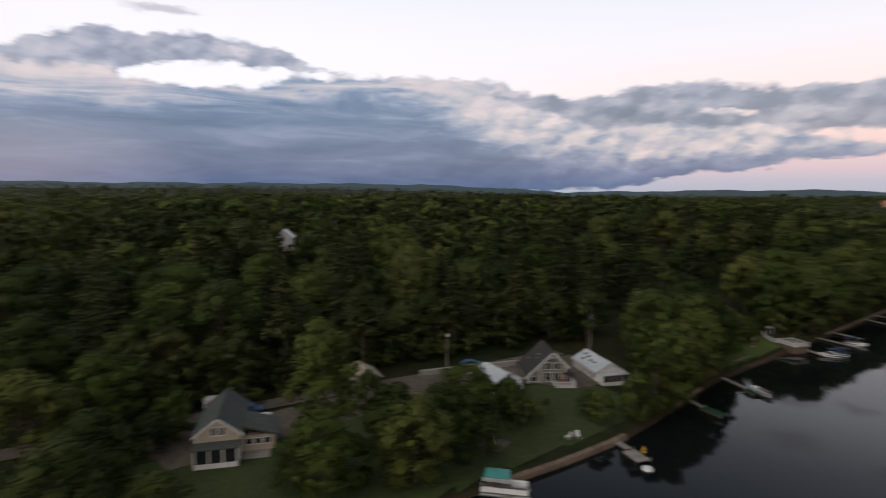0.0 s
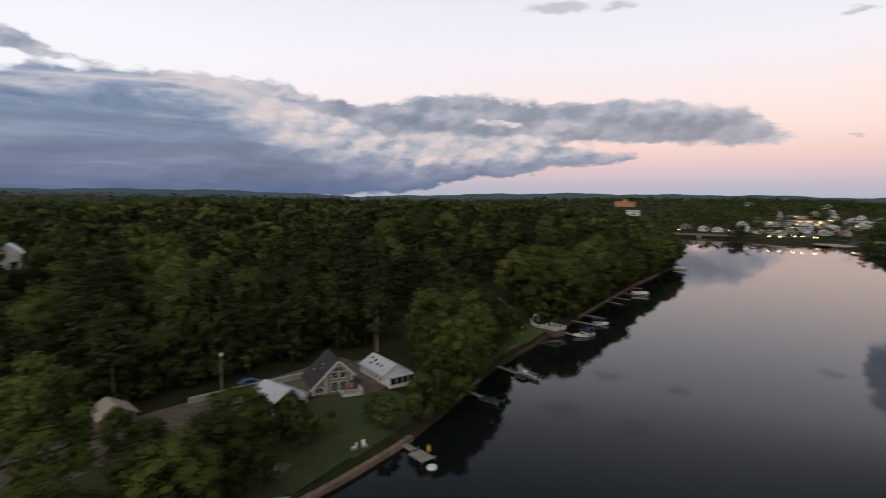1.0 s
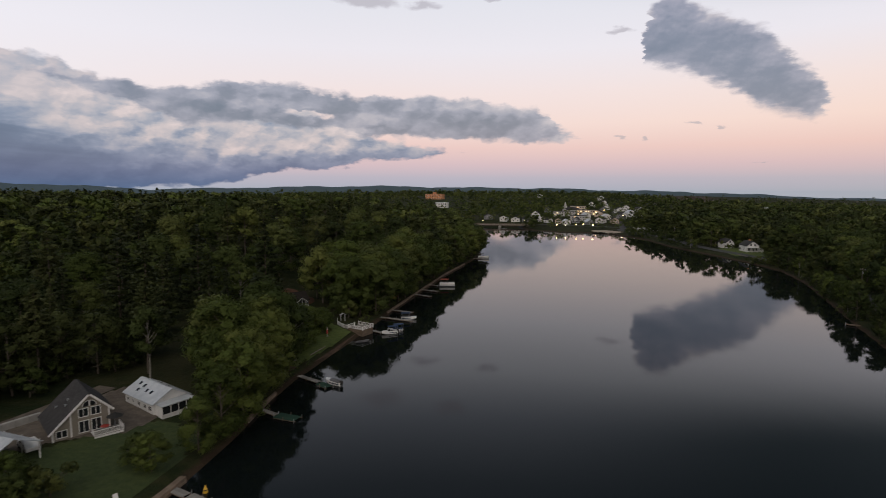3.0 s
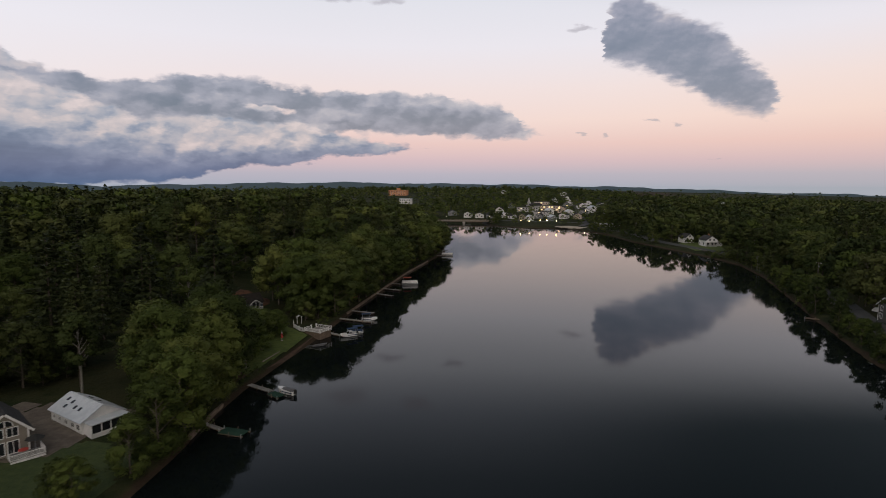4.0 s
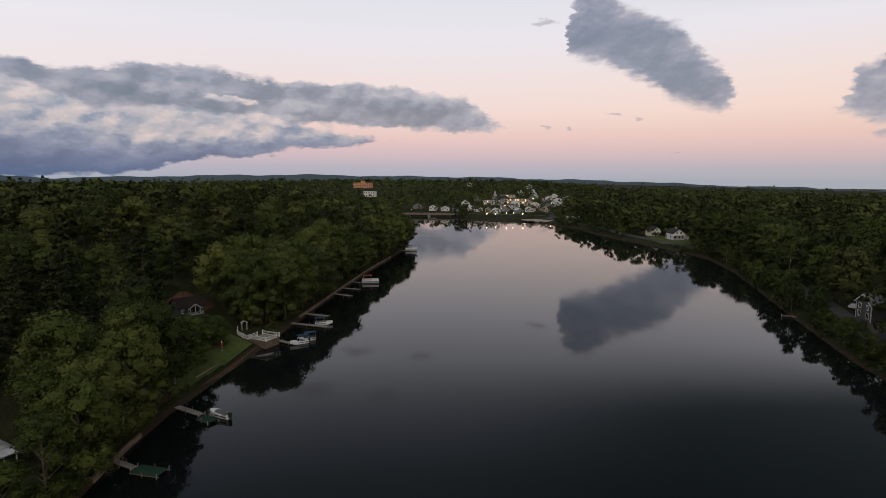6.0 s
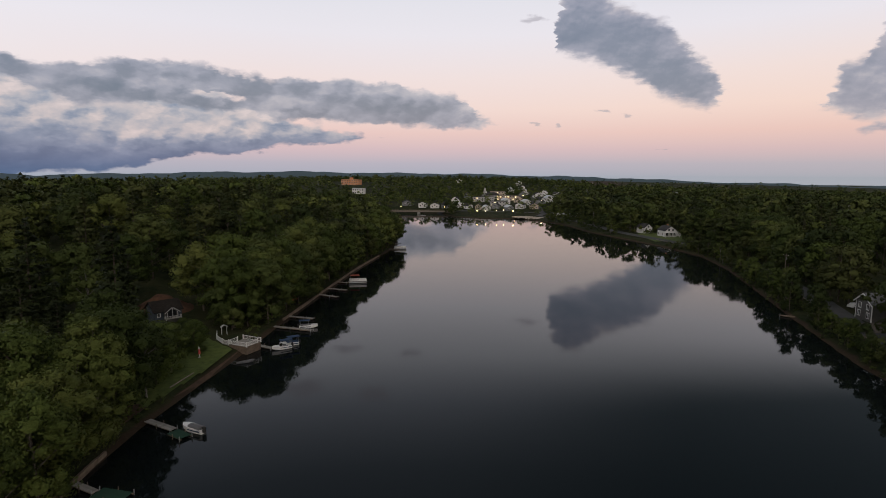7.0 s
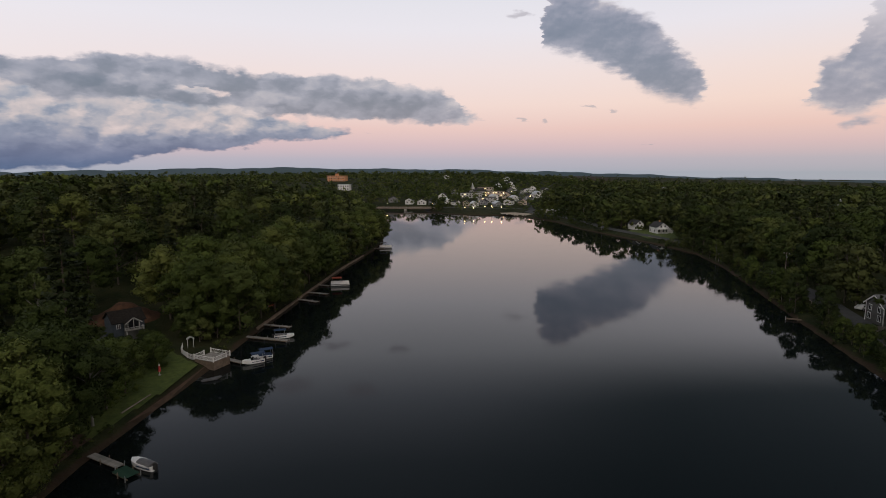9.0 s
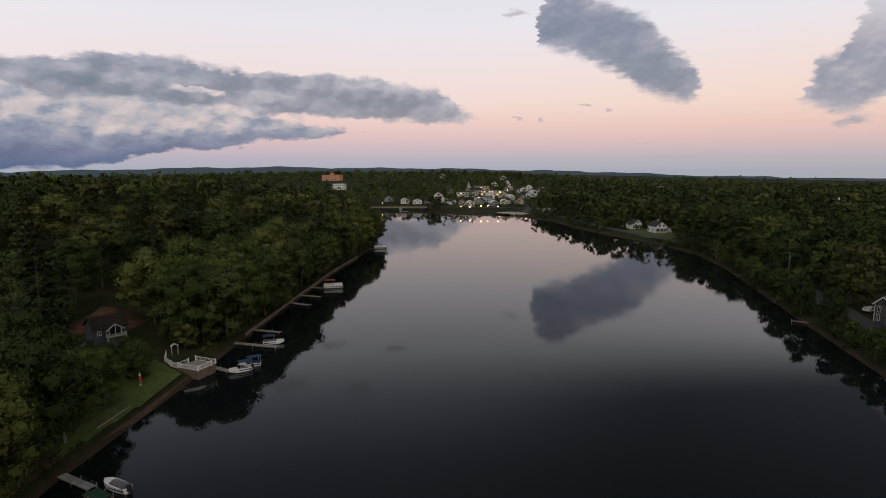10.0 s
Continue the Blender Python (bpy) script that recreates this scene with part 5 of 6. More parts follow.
patio_umbrella(on(chm, 3.9, -1.2, 0.28))
patio_table(on(chm, 2.2, -1.6, 0.28), M_RED, "round red-topped patio table on the chalet deck")
for cx, cy, ct in ((1.2, -1.7, 90), (3.1, -2.1, -100)):
    garden_chair(on(chm, cx, cy, 0.28) @ pose(0, 0, 0, 0, 0, ct), M_SEAT, "grey garden chair on the chalet deck")


def cottage(x, y, turn):
    h = gable_house("cottage", x, y, turn, 6.8, 10.5, 2.35, 4.3, M_WHITE, M_METAL, "white cottage with a pale metal roof and skylights", 0.35,
                    wins=[("left", -3.0, 0.9, 0.8, 0.7), ("left", -5.2, 0.9, 0.8, 0.7), ("left", -7.4, 1.0, 0.6, 0.6), ("left", -9.3, 1.0, 0.6, 0.6), ("left", -1.2, 0.8, 0.9, 0.9), ("right", 3.5, 0.9, 0.9, 0.8)])
    k = (4.3 - 2.35) / 3.4
    for px, py in ((-1.9, 3.4), (-1.9, 5.0), (-1.3, 7.0), (-2.3, 7.6), (-1.1, 8.8), (1.6, 4.0), (1.6, 7.0)):
        z = 4.33 - k * abs(px) + 0.12
        bm = box(-0.38, 0.38, -0.32, 0.32, 0, 0.14)
        bmesh.ops.rotate(bm, cent=(0, 0, 0), matrix=Matrix.Rotation(math.atan(k) * (1 if px > 0 else -1), 3, "Y"), verts=bm.verts)
        bmesh.ops.translate(bm, vec=(px, py, z), verts=bm.verts)
        part("skylight", bm, M_DARKGLASS, h, "dark glazed skylight")
    # porch under a flatter roof
    part("porch_roof", roof_slab(-3.2, 2.25, 3.2, 2.35, -2.6, 0.1, 0.12), M_METAL, h)
    part("porch_wall", box(-3.1, 3.1, -2.45, -2.35, -0.5, 0.75), M_WHITE, h)
    part("porch_screen", box(-3.0, 3.0, -2.42, -2.38, 0.75, 2.15), M_DARKGLASS, h, "dark porch screen")
    part("porch_side", box(-3.1, -3.0, -2.4, 0, -0.5, 2.2), M_WHITE, h)
    part("porch_side", box(3.0, 3.1, -2.4, 0, -0.5, 2.2), M_WHITE, h)
    for px in (-3.05, -1.5, 0, 1.5, 3.05):
        part("porch_post", box(px - 0.07, px + 0.07, -2.50, -2.36, -0.4, 2.25), M_WHITE, h)
    for i in range(-5, 6):
        for s in (-1, 1):
            part("roof_seam", roof_slab(s * 3.7, 2.35 - k * 0.3 + 0.2, 0, 4.53, 5.2 + i * 0.98, 5.2 + i * 0.98 + 0.05, 0.05), M_METAL, h)
    return h


cottage(-58.4, 37.2, 64).scale = (0.86, 0.88, 0.84)


def carport(x, y, turn):
    h = thing("carport", pose(x, y, land(x, y), 0, 0, turn), "open shed with a pale blue-white metal roof", "shed")
    for s in (-1, 1):
        part("roof_slope", roof_slab(s * 3.5, 2.3, 0, 4.0, -0.4, 7.2, 0.1), M_METAL, h)
    for px in (-3.3, 3.3):
        for py in (0, 3.4, 6.8):
            part("post", box(px - 0.08, px + 0.08, py - 0.08, py + 0.08, -0.3, 2.65), M_WHITE, h)
    part("back_wall", box(-3.3, 3.3, 6.85, 6.95, -0.3, 2.6), M_WHITE, h)
    part("side_wall", box(-3.4, -3.3, 2.0, 6.9, -0.3, 2.5), M_WHITE, h)
    part("gable_panel", prism([(-3.3, 2.4), (3.3, 2.4), (0, 3.9)], 6.85, 6.93), M_WHITE, h)
    for i in range(8):
        for s in (-1, 1):
            part("roof_seam", roof_slab(s * 3.5, 2.41, 0, 4.11, i, i + 0.05, 0.04), M_METAL, h)
    return h


carport(-65.4, 16.0, 80)


def lake_house(x, y, turn):
    h = gable_house("riverside_house", x, y, turn, 6.4, 12.5, 4.4, 6.8, M_BEIGE, M_SHINGLE_G, "beige two-storey house with green-grey roof and screened porch", 0.4, trim=M_WHITE,
                    wins=[("front", -0.55, 4.1, 0.8, 1.2), ("front", 0.55, 4.1, 0.8, 1.2), ("left", -4, 1.2, 1, 1.1), ("left", -8, 1.2, 1, 1.1)])
    part("porch_roof", roof_slab(-3.3, 2.95, 3.3, 3.0, -2.8, 0.1, 0.15), M_SHINGLE_G, h)
    part("porch_base", box(-3.1, 3.1, -2.6, 0, -0.6, 0.85), M_WHITE, h)
    part("porch_screen", box(-3.0, 3.0, -2.56, -0.1, 0.85, 2.85), M_DARKGLASS, h, "dark porch screens")
    for px in (-3.05, -1.0, 1.0, 3.05):
        part("porch_post", box(px - 0.12, px + 0.12, -2.66, -2.5, 0.5, 2.95), M_WHITE, h)
    part("wing_wall", box(3.2, 8.2, 2.2, 8.2, -0.6, 2.6), M_BEIGE, h)
    part("wing_roof", roof_slab(8.7, 2.5, 3.1, 4.3, 1.8, 8.6), M_SHINGLE_G, h)
    for i in range(3):
        window(h, 4.3 + i * 1.4, 1.2, 0.9, 0.9, 2.2, bars=0)
    part("wing_deck", box(3.4, 7.6, -0.6, 2.2, -0.4, 0.1), M_DOCK, h)
    return h


lake_house(-73.0, -31.6, 64).scale = (0.86, 0.86, 0.86)
gable_house("garage", -83, -2, 75, 5, 5.5, 2.2, 3.6, M_TAUPE, M_SAND, "small garage with a tan roof beside the gravel road", category="garage", wins=[("front", 0, 0.2, 2.6, 2.0)])


def hill_house(x, y, turn):
    """A wide dark-roofed house with a small white-trimmed balcony gable in front."""
    h = thing("hillside_house", pose(x, y, land(x, y) + 2.2, 0, 0, turn), "slate-blue house with wide dark roof and white balcony gable", "house")
    part("wall", box(-5.2, 4.0, 1.4, 9.4, -4.0, 2.7), M_SLATEBLUE, h)
    gab = prism([(1.4, 2.7), (9.4, 2.7), (5.4, 5.6)], -5.15, 3.95)
    bmesh.ops.rotate(gab, cent=(0, 0, 0), matrix=Matrix(((0, 1, 0), (1, 0, 0), (0, 0, 1))), verts=gab.verts)
    bmesh.ops.recalc_face_normals(gab, faces=gab.faces)
    part("side_gable", gab, M_SLATEBLUE, h)
    for y0, y1 in ((0.9, 5.4), (9.9, 5.4)):
        sl = roof_slab(y0, 2.4, y1, 5.66, -5.7, 4.5)
        bmesh.ops.rotate(sl, cent=(0, 0, 0), matrix=Matrix(((0, 1, 0), (1, 0, 0), (0, 0, 1))), verts=sl.verts)
        bmesh.ops.recalc_face_normals(sl, faces=sl.faces)
        part("roof_slope", sl, M_BLACKROOF, h)
    part("gable_wall", prism([(-2.1, -3.6), (2.1, -3.6), (2.1, 2.6), (0, 4.2), (-2.1, 2.6)], 0.2, 4.0), M_STONEWALL, h)
    for s in (-1, 1):
        part("gable_roof", roof_slab(s * 2.5, 2.35, 0, 4.26, -1.0, 4.6, 0.14), M_BLACKROOF, h)
        part("barge_board", roof_slab(s * 2.5, 2.12, 0, 4.02, -1.08, -1.0, 0.28), M_OLDWHITE, h)
    part("gable_glass", prism([(-1.6, 0.4), (1.6, 0.4), (1.6, 2.4), (0, 3.6), (-1.6, 2.4)], 0.14, 0.2), M_DARKGLASS, h)
    for px in (-1.7, 0.0, 1.7):
        part("gable_post", box(px - 0.09, px + 0.09, -1.0, -0.85, 0.1, 2.5 if px else 3.9), M_OLDWHITE, h)
    part("balcony_floor", box(-2.4, 3.0, -1.3, 0.2, 0.0, 0.16), M_DOCK, h)
    bm = bmesh.new()
    for a, b in (((-2.3, -1.2), (2.9, -1.2)), ((-2.3, -1.2), (-2.3, 0.1)), ((2.9, -1.2), (2.9, 0.1))):
        add_tube(bm, (*a, 1.05), (*b, 1.05), 0.06, n=4)
        n = max(2, int(math.hypot(b[0] - a[0], b[1] - a[1]) / 0.3))
        for i in range(n + 1):
            p = (a[0] + (b[0] - a[0]) * i / n, a[1] + (b[1] - a[1]) * i / n)
            add_tube(bm, (*p, 0.15), (*p, 1.05), 0.04, n=4)
    part("railing", bm, M_OLDWHITE, h)
    for px in (-2.2, 2.8):
        part("balcony_post", box(px - 0.1, px + 0.1, -1.25, -1.05, -1.2, 0.0), M_OLDWHITE, h)
    window(h, -3.7, 0.7, 0.9, 1.2, 1.4)
    h.scale = (0.66, 0.72, 0.64)
    return h


hill_house(-66.6, 105.6, 47)


# ---------------------------------------------------------------- vehicles
def car(m, paint, label, van=False):
    c = thing("van" if van else "car", m, label, "car", "parked vehicles")
    if van:
        prof = [(-2.4, 0.45), (2.4, 0.45), (2.45, 1.0), (1.75, 1.15), (1.2, 1.95), (-2.35, 1.98)]
    else:
        prof = [(-2.15, 0.4), (2.15, 0.4), (2.2, 0.8), (1.2, 0.95), (0.55, 1.42), (-1.0, 1.45), (-1.8, 1.0), (-2.2, 0.92)]
    bm = prism(prof, -0.86, 0.86)
    bmesh.ops.bevel(bm, geom=bm.edges[:], offset=0.06, segments=1, affect="EDGES")
    part("body", bm, paint, c)
    gl = [(0.45, 1.0), (1.1, 1.0), (0.5, 1.36), (-0.95, 1.38), (-1.6, 1.0)] if not van else [(0.2, 1.2), (1.55, 1.2), (1.15, 1.8), (0.2, 1.8)]
    part("side_glass", prism(gl, -0.875, 0.875), M_DARKGLASS, c)
    for px in (-1.35, 1.35):
        for py in (-0.8, 0.8):
            wh = part("wheel", tube((px, py - 0.11, 0.33), (px, py + 0.11, 0.33), 0.33, n=14), M_RUBBER, c)
            part("rim", tube((px, py - 0.12, 0.33), (px, py + 0.12, 0.33), 0.18, n=10), M_STEEL, wh)
    return c


def at_land(x, y, turn=0.0, up=0.0):
    return pose(x, y, land(x, y) + 0.1 + up, 0, 0, turn)


car(at_land(-90.5, -25.5, 60), M_WHITE, "white panel van parked in the gravel yard", True)
car(at_land(-86, -22.5, 60), M_BLUE, "dark blue car parked in the gravel yard")
car(at_land(-81.5, -23.5, 40), M_RED, "red car parked beside the beige house")
car(at_land(-68.4, 21.0, 150), M_WHITE, "white car parked beside the chalet")
def tarped_trailer(m):
    t = thing("trailer", m, "small trailer under a teal tarp with a white load", "trailer")
    part("bed", box(-1.6, 1.6, -0.9, 0.9, 0.45, 0.62, 0.03), M_STEEL, t)
    part("tarp", box(-1.55, 1.55, -0.88, 0.88, 0.62, 1.35, 0.12), M_TEAL, t)
    part("load", box(-1.3, 1.2, -0.75, 0.75, 1.35, 1.85, 0.15), M_WHITE, t)
    for py in (-0.95, 0.95):
        part("wheel", tube((0, py - 0.1, 0.32), (0, py + 0.1, 0.32), 0.32, n=12), M_RUBBER, t)
    part("drawbar", tube((1.6, 0, 0.5), (2.8, 0, 0.4), 0.05, n=6), M_STEEL, t)


tarped_trailer(at_land(-79.2, -22.6, 150))
car(at_land(-80.8, 21.6, 62), M_BLUE, "dark car parked by the stone wall")
car(at_land(-99.5, -44.5, 100), M_HULL, "white car parked under the trees")
car(at_land(107, 132.5, 20), M_HULL, "white car parked beside the grey house")


# ---------------------------------------------------------------- boats
def hull_mesh(ln, w, h, square=0.75):
    """A boat's hull from bow (+x) to stern, lofted from sections."""
    bm = bmesh.new()
    rings = []
    n = 9
    for i in range(n):
        t = i / (n - 1)
        x = -ln / 2 + ln * t
        half = w / 2 * (square + (1 - square) * math.sin(min(1, t * 2.2) * math.pi / 2)) if t < 0.5 else w / 2 * math.sqrt(max(0.0, 1 - ((t - 0.5) / 0.5) ** 2.4))
        half = max(half, 0.03)
        keel = -0.25 + 0.5 * max(0, t - 0.7) / 0.3 * 0.9
        sheer = h + 0.22 * t * t
        rings.append([bm.verts.new(p) for p in ((x, -half * 0.15, keel), (x, -half * 0.85, keel + 0.22), (x, -half, sheer), (x, -half + 0.12 if half > 0.2 else -half * 0.4, sheer + 0.02),
                                                (x, half - 0.12 if half > 0.2 else half * 0.4, sheer + 0.02), (x, half, sheer), (x, half * 0.85, keel + 0.22), (x, half * 0.15, keel))])
    for a, b in zip(rings[:-1], rings[1:]):
        for j in range(8):
            k = (j + 1) % 8
            if j == 3 and a[0].co.x < ln * 0.12:
                continue
            bm.faces.new((a[j], a[k], b[k], b[j]))
    bm.faces.new(rings[0])
    bmesh.ops.recalc_face_normals(bm, faces=bm.faces)
    return bm


def motor_boat(x, y, turn, label, ln=6.0, cover=None, bimini=None, tower=False):
    b = thing("motor_boat", pose(x, y, 0.12, 0, 0, turn), label, "boat", "moored boats")
    w = ln * 0.37
    part("hull", hull_mesh(ln, w, 0.62), M_HULL, b)
    part("stripe", box(-ln * 0.46, ln * 0.1, -w / 2 - 0.012, w / 2 + 0.012, 0.30, 0.42), M_CANVAS, b)
    part("cockpit_floor", box(-ln * 0.46, ln * 0.10, -w * 0.40, w * 0.40, 0.18, 0.24), M_SEAT, b)
    if cover:
        bm = prism([(-w * 0.44, 0.60), (w * 0.44, 0.60), (w * 0.30, 0.86), (0, 0.98), (-w * 0.30, 0.86)], -ln * 0.46, ln * 0.14)
        bmesh.ops.rotate(bm, cent=(0, 0, 0), matrix=Matrix.Rotation(-math.pi / 2, 3, "Z"), verts=bm.verts)
        part("cover", bm, cover, b, "fitted mooring cover")
    else:
        for sy in (-0.5, 0.5):
            part("seat", box(-0.9, -0.35, sy * w * 0.55 - 0.25, sy * w * 0.55 + 0.25, 0.24, 0.75, 0.05), M_SEAT, b)
        part("bench", box(-ln * 0.44, -ln * 0.34, -w * 0.38, w * 0.38, 0.24, 0.62, 0.05), M_WHITE, b)
        part("windscreen", prism([(0.35, 0.66), (0.42, 0.66), (0.02, 1.12), (-0.04, 1.12)], -w * 0.38, w * 0.38), M_DARKGLASS, b)
    part("engine", box(-ln * 0.5 - 0.45, -ln * 0.5 + 0.05, -0.22, 0.22, 0.1, 0.95, 0.08), M_RUBBER, b)
    if bimini:
        bm = prism([(-w * 0.46, 1.78), (w * 0.46, 1.78), (w * 0.40, 1.90), (0, 1.98), (-w * 0.40, 1.90)], -1.3, 1.3)
        bmesh.ops.rotate(bm, cent=(0, 0, 0), matrix=Matrix.Rotation(-math.pi / 2, 3, "Z"), verts=bm.verts)
        bmesh.ops.translate(bm, vec=(-0.9, 0, 0), verts=bm.verts)
        part("canopy", bm, bimini, b, "canvas sun canopy")
        for px in (-2.0, 0.2):
            for s in (-1, 1):
                part("canopy_pole", tube((px * 0.8 - 0.3, s * w * 0.44, 0.6), (px, s * w * 0.44, 1.8), 0.03, n=5), M_STEEL, b)
    if tower:
        bm = bmesh.new()
        for s in (-1, 1):
            add_tube(bm, (-0.6, s * w * 0.45, 0.6), (0.1, s * w * 0.3, 1.9), 0.045, n=5)
            add_tube(bm, (-1.2, s * w * 0.45, 0.6), (0.1, s * w * 0.3, 1.9), 0.045, n=5)
        add_tube(bm, (0.1, -w * 0.3, 1.9), (0.1, w * 0.3, 1.9), 0.05, n=5)
        part("tower", bm, M_STEEL, b)
    return b


def pontoon_boat(x, y, turn, label, canvas):
    b = thing("pontoon_boat", pose(x, y, 0.25, 0, 0, turn), label, "boat", "moored boats")
    for s in (-0.85, 0.85):
        bm = tube((-3.0, s, 0), (2.6, s, 0), 0.3, n=10)
        add_tube(bm, (2.6, s, 0), (3.2, s, 0.12), 0.3, 0.05, 10)
        part("float", bm, M_STEEL, b)
    part("deck", box(-3.0, 3.0, -1.2, 1.2, 0.32, 0.42), M_SEAT, b)
    for x0, x1, y0, y1 in ((-2.9, 2.9, -1.2, -1.14), (-2.9, 2.9, 1.14, 1.2), (2.84, 2.9, -1.1, 1.1), (-2.9, -2.84, -1.1, 1.1)):
        part("fence_panel", box(x0, x1, y0, y1, 0.45, 1.1), M_HULL, b)
    part("bench", box(0.8, 2.7, 0.5, 1.1, 0.42, 0.85, 0.05), M_WHITE, b)
    part("bench", box(-2.7, -1.2, -1.1, -0.5, 0.42, 0.85, 0.05), M_WHITE, b)
    part("helm", box(-0.2, 0.4, -1.1, -0.5, 0.42, 1.15, 0.04), M_SEAT, b)
    part("canopy", prism([(-2.6, 2.3), (0.6, 2.3), (0.4, 2.42), (-2.4, 2.42)], -1.2, 1.2), canvas, b, "canvas sun canopy")
    for px in (-2.4, 0.4):
        for s in (-1.15, 1.15):
            part("canopy_pole", tube((px, s, 1.0), (px, s, 2.32), 0.03, n=5), M_STEEL, b)
    part("engine", box(-3.5, -3.0, -0.2, 0.2, 0.1, 1.0, 0.06), M_RUBBER, b)
    return b


motor_boat(-38.7, 57.6, 156, "white motor boat under a grey cover beside the green dock", 4.0, M_SEAT)
motor_boat(-38.0, 95.9, 213, "white motor boat with a navy sun canopy at the deck's dock", 4.1, None, M_CANVAS)
motor_boat(-37.2, 98.4, 213, "second white motor boat with a navy canopy and cover", 4.1, M_CANVAS, M_CANVAS)
motor_boat(-36.8, 112.6, 15, "grey-white motor boat with a navy canopy by a long dock", 4.3, M_SEAT, M_CANVAS)
pontoon_boat(-35.2, 170.2, 12, "white pontoon boat with a rust-red canopy at its dock", M_REDCANVAS)
pontoon_boat(-30.0, 259.5, 8, "far white pontoon boat moored off the wooded point", M_SEAT)
pontoon_boat(-45.3, -5.8, 40, "white pontoon boat moored below the lawn", M_TEAL)


# ---------------------------------------------------------------- docks
PLANK = {}


def dock(x0, y0, x1, y1, width, label, z=0.42, mat=None, mat_end=None, end=0.0, rails=False, group="docks"):
    """A walkway from the shore to its end, plank by plank on posts."""
    ln, turn = math.hypot(x1 - x0, y1 - y0), math.degrees(math.atan2(y1 - y0, x1 - x0))
    d = thing("dock", pose(x0, y0, z, 0, 0, turn), label, "dock", group)
    mat = mat or M_DOCK
    step = 0.34
    for i in range(int(ln / step)):
        green = mat_end and i * step > ln - end
        key = (width, mat_end.name if green else mat.name)
        if key not in PLANK:
            bm = box(0, step - 0.03, -width / 2, width / 2, -0.06, 0, 0.012)
            me = bpy.data.meshes.new("plank")
            bm.to_mesh(me)
            bm.free()
            me.materials.append(mat_end if green else mat)
            PLANK[key] = me
        shared("plank", PLANK[key], d, pose(i * step, 0, 0))
    for s in (-1, 1):
        part("beam", box(0, ln, s * (width / 2 - 0.12) - 0.05, s * (width / 2 - 0.12) + 0.05, -0.22, -0.065), M_WALLCAP, d)
        for k in range(max(2, int(ln / 2.4))):
            px = ln * (k + 1) / max(2, int(ln / 2.4)) - 0.15
            part("post", tube((px, s * (width / 2 + 0.05), -2.0), (px, s * (width / 2 + 0.05), 0.35 if not rails else 0.9), 0.06, n=6), M_STEEL if k % 2 else M_WALLCAP, d)
    return d


dock(-46.8, 60.0, -41.3, 57.2, 1.1, "narrow weathered dock leading to a green platform")
dock(-41.2, 56.6, -38.4, 54.9, 1.8, "low dock platform covered with green matting", mat=M_TURF)
dock(-46.3, 43.0, -42.2, 41.2, 0.9, "short narrow plank dock from the wooded shore")
dock(-42.2, 41.2, -38.0, 40.4, 2.1, "floating platform covered with dark green matting", 0.34, mat=M_TURF)
dock(-46.2, 18.2, -41.5, 16.6, 1.2, "grey plank dock reaching out from the lawn")
dock(-41.5, 16.2, -38.3, 15.0, 2.3, "wide grey dock head with white floats", mat=M_DOCK)
dock(-47.0, -4.0, -42.5, -8.0, 1.3, "plank dock beside a moored pontoon boat")
dock(-45.2, 98.2, -39.6, 95.2, 1.1, "narrow white-grey dock from the railed deck to the boats")
dock(-45.6, 112.4, -35.0, 109.4, 1.2, "long pale dock beside a covered boat")
dock(-44.6, 122.2, -37.4, 120.0, 1.2, "pale dock at the timber wall")
dock(-43.6, 149.0, -36.8, 145.6, 1.3, "grey dock at the timber wall")
dock(-43.0, 158.3, -36.0, 155.8, 1.3, "pale grey dock at the timber wall")
dock(-42.6, 169.4, -38.2, 168.0, 1.2, "short dock leading to a pontoon boat")
dock(-35.5, 255.5, -30.2, 256.8, 1.2, "far dock off the wooded point")
dock(89.5, 127.0, 85.2, 129.5, 1.0, "small red-brown dock on the eastern bank", mat=M_WALLCAP)


def buoy(x, y):
    b = thing("buoy", pose(x, y, 0.0), "bright yellow marker buoy beside the dock", "buoy")
    bm = tube((0, 0, -0.1), (0, 0, 0.55), 0.42, 0.40, 12)
    add_tube(bm, (0, 0, 0.55), (0, 0, 1.0), 0.40, 0.16, 12)
    part("float", bm, M_YELLOW, b)
    part("band", tube((0, 0, 0.5), (0, 0, 0.62), 0.43, n=12), M_RUBBER, b)
    part("top", tube((0, 0, 1.0), (0, 0, 1.35), 0.14, 0.10, 8), M_YELLOW, b)
    b.scale = (0.72, 0.72, 0.72)


buoy(-40.2, 18.2)


def raft_float(x, y):
    r = thing("swim_float", pose(x, y, 0.0), "round white float tied to the dock head", "float")
    part("ring", tube((0, 0, -0.05), (0, 0, 0.28), 0.75, 0.68, 14), M_HULL, r)
    part("pad", tube((0, 0, 0.28), (0, 0, 0.34), 0.45, n=12), M_WHITE, r)


raft_float(-37.2, 13.9)


def kayak(m, mat, label):
    k = thing("kayak", m, label, "kayak")
    bm = hull_mesh(3.4, 0.75, 0.22, 0.2)
    part("hull", bm, mat, k)
    part("seat", box(-0.5, 0.1, -0.22, 0.22, 0.05, 0.2, 0.03), M_SEAT, k)


kayak(pose(-42.4, 87.0, 0.15, 0, 0, 30), M_SEAT, "low grey kayak floating near the shore")
kayak(at_land(-48.2, 134, 70, 0.05), M_TEAL, "teal kayak lying on the grass by the wall")
kayak(at_land(-47.5, 138, 75, 0.05), M_RED, "red kayak lying on the grass by the wall")


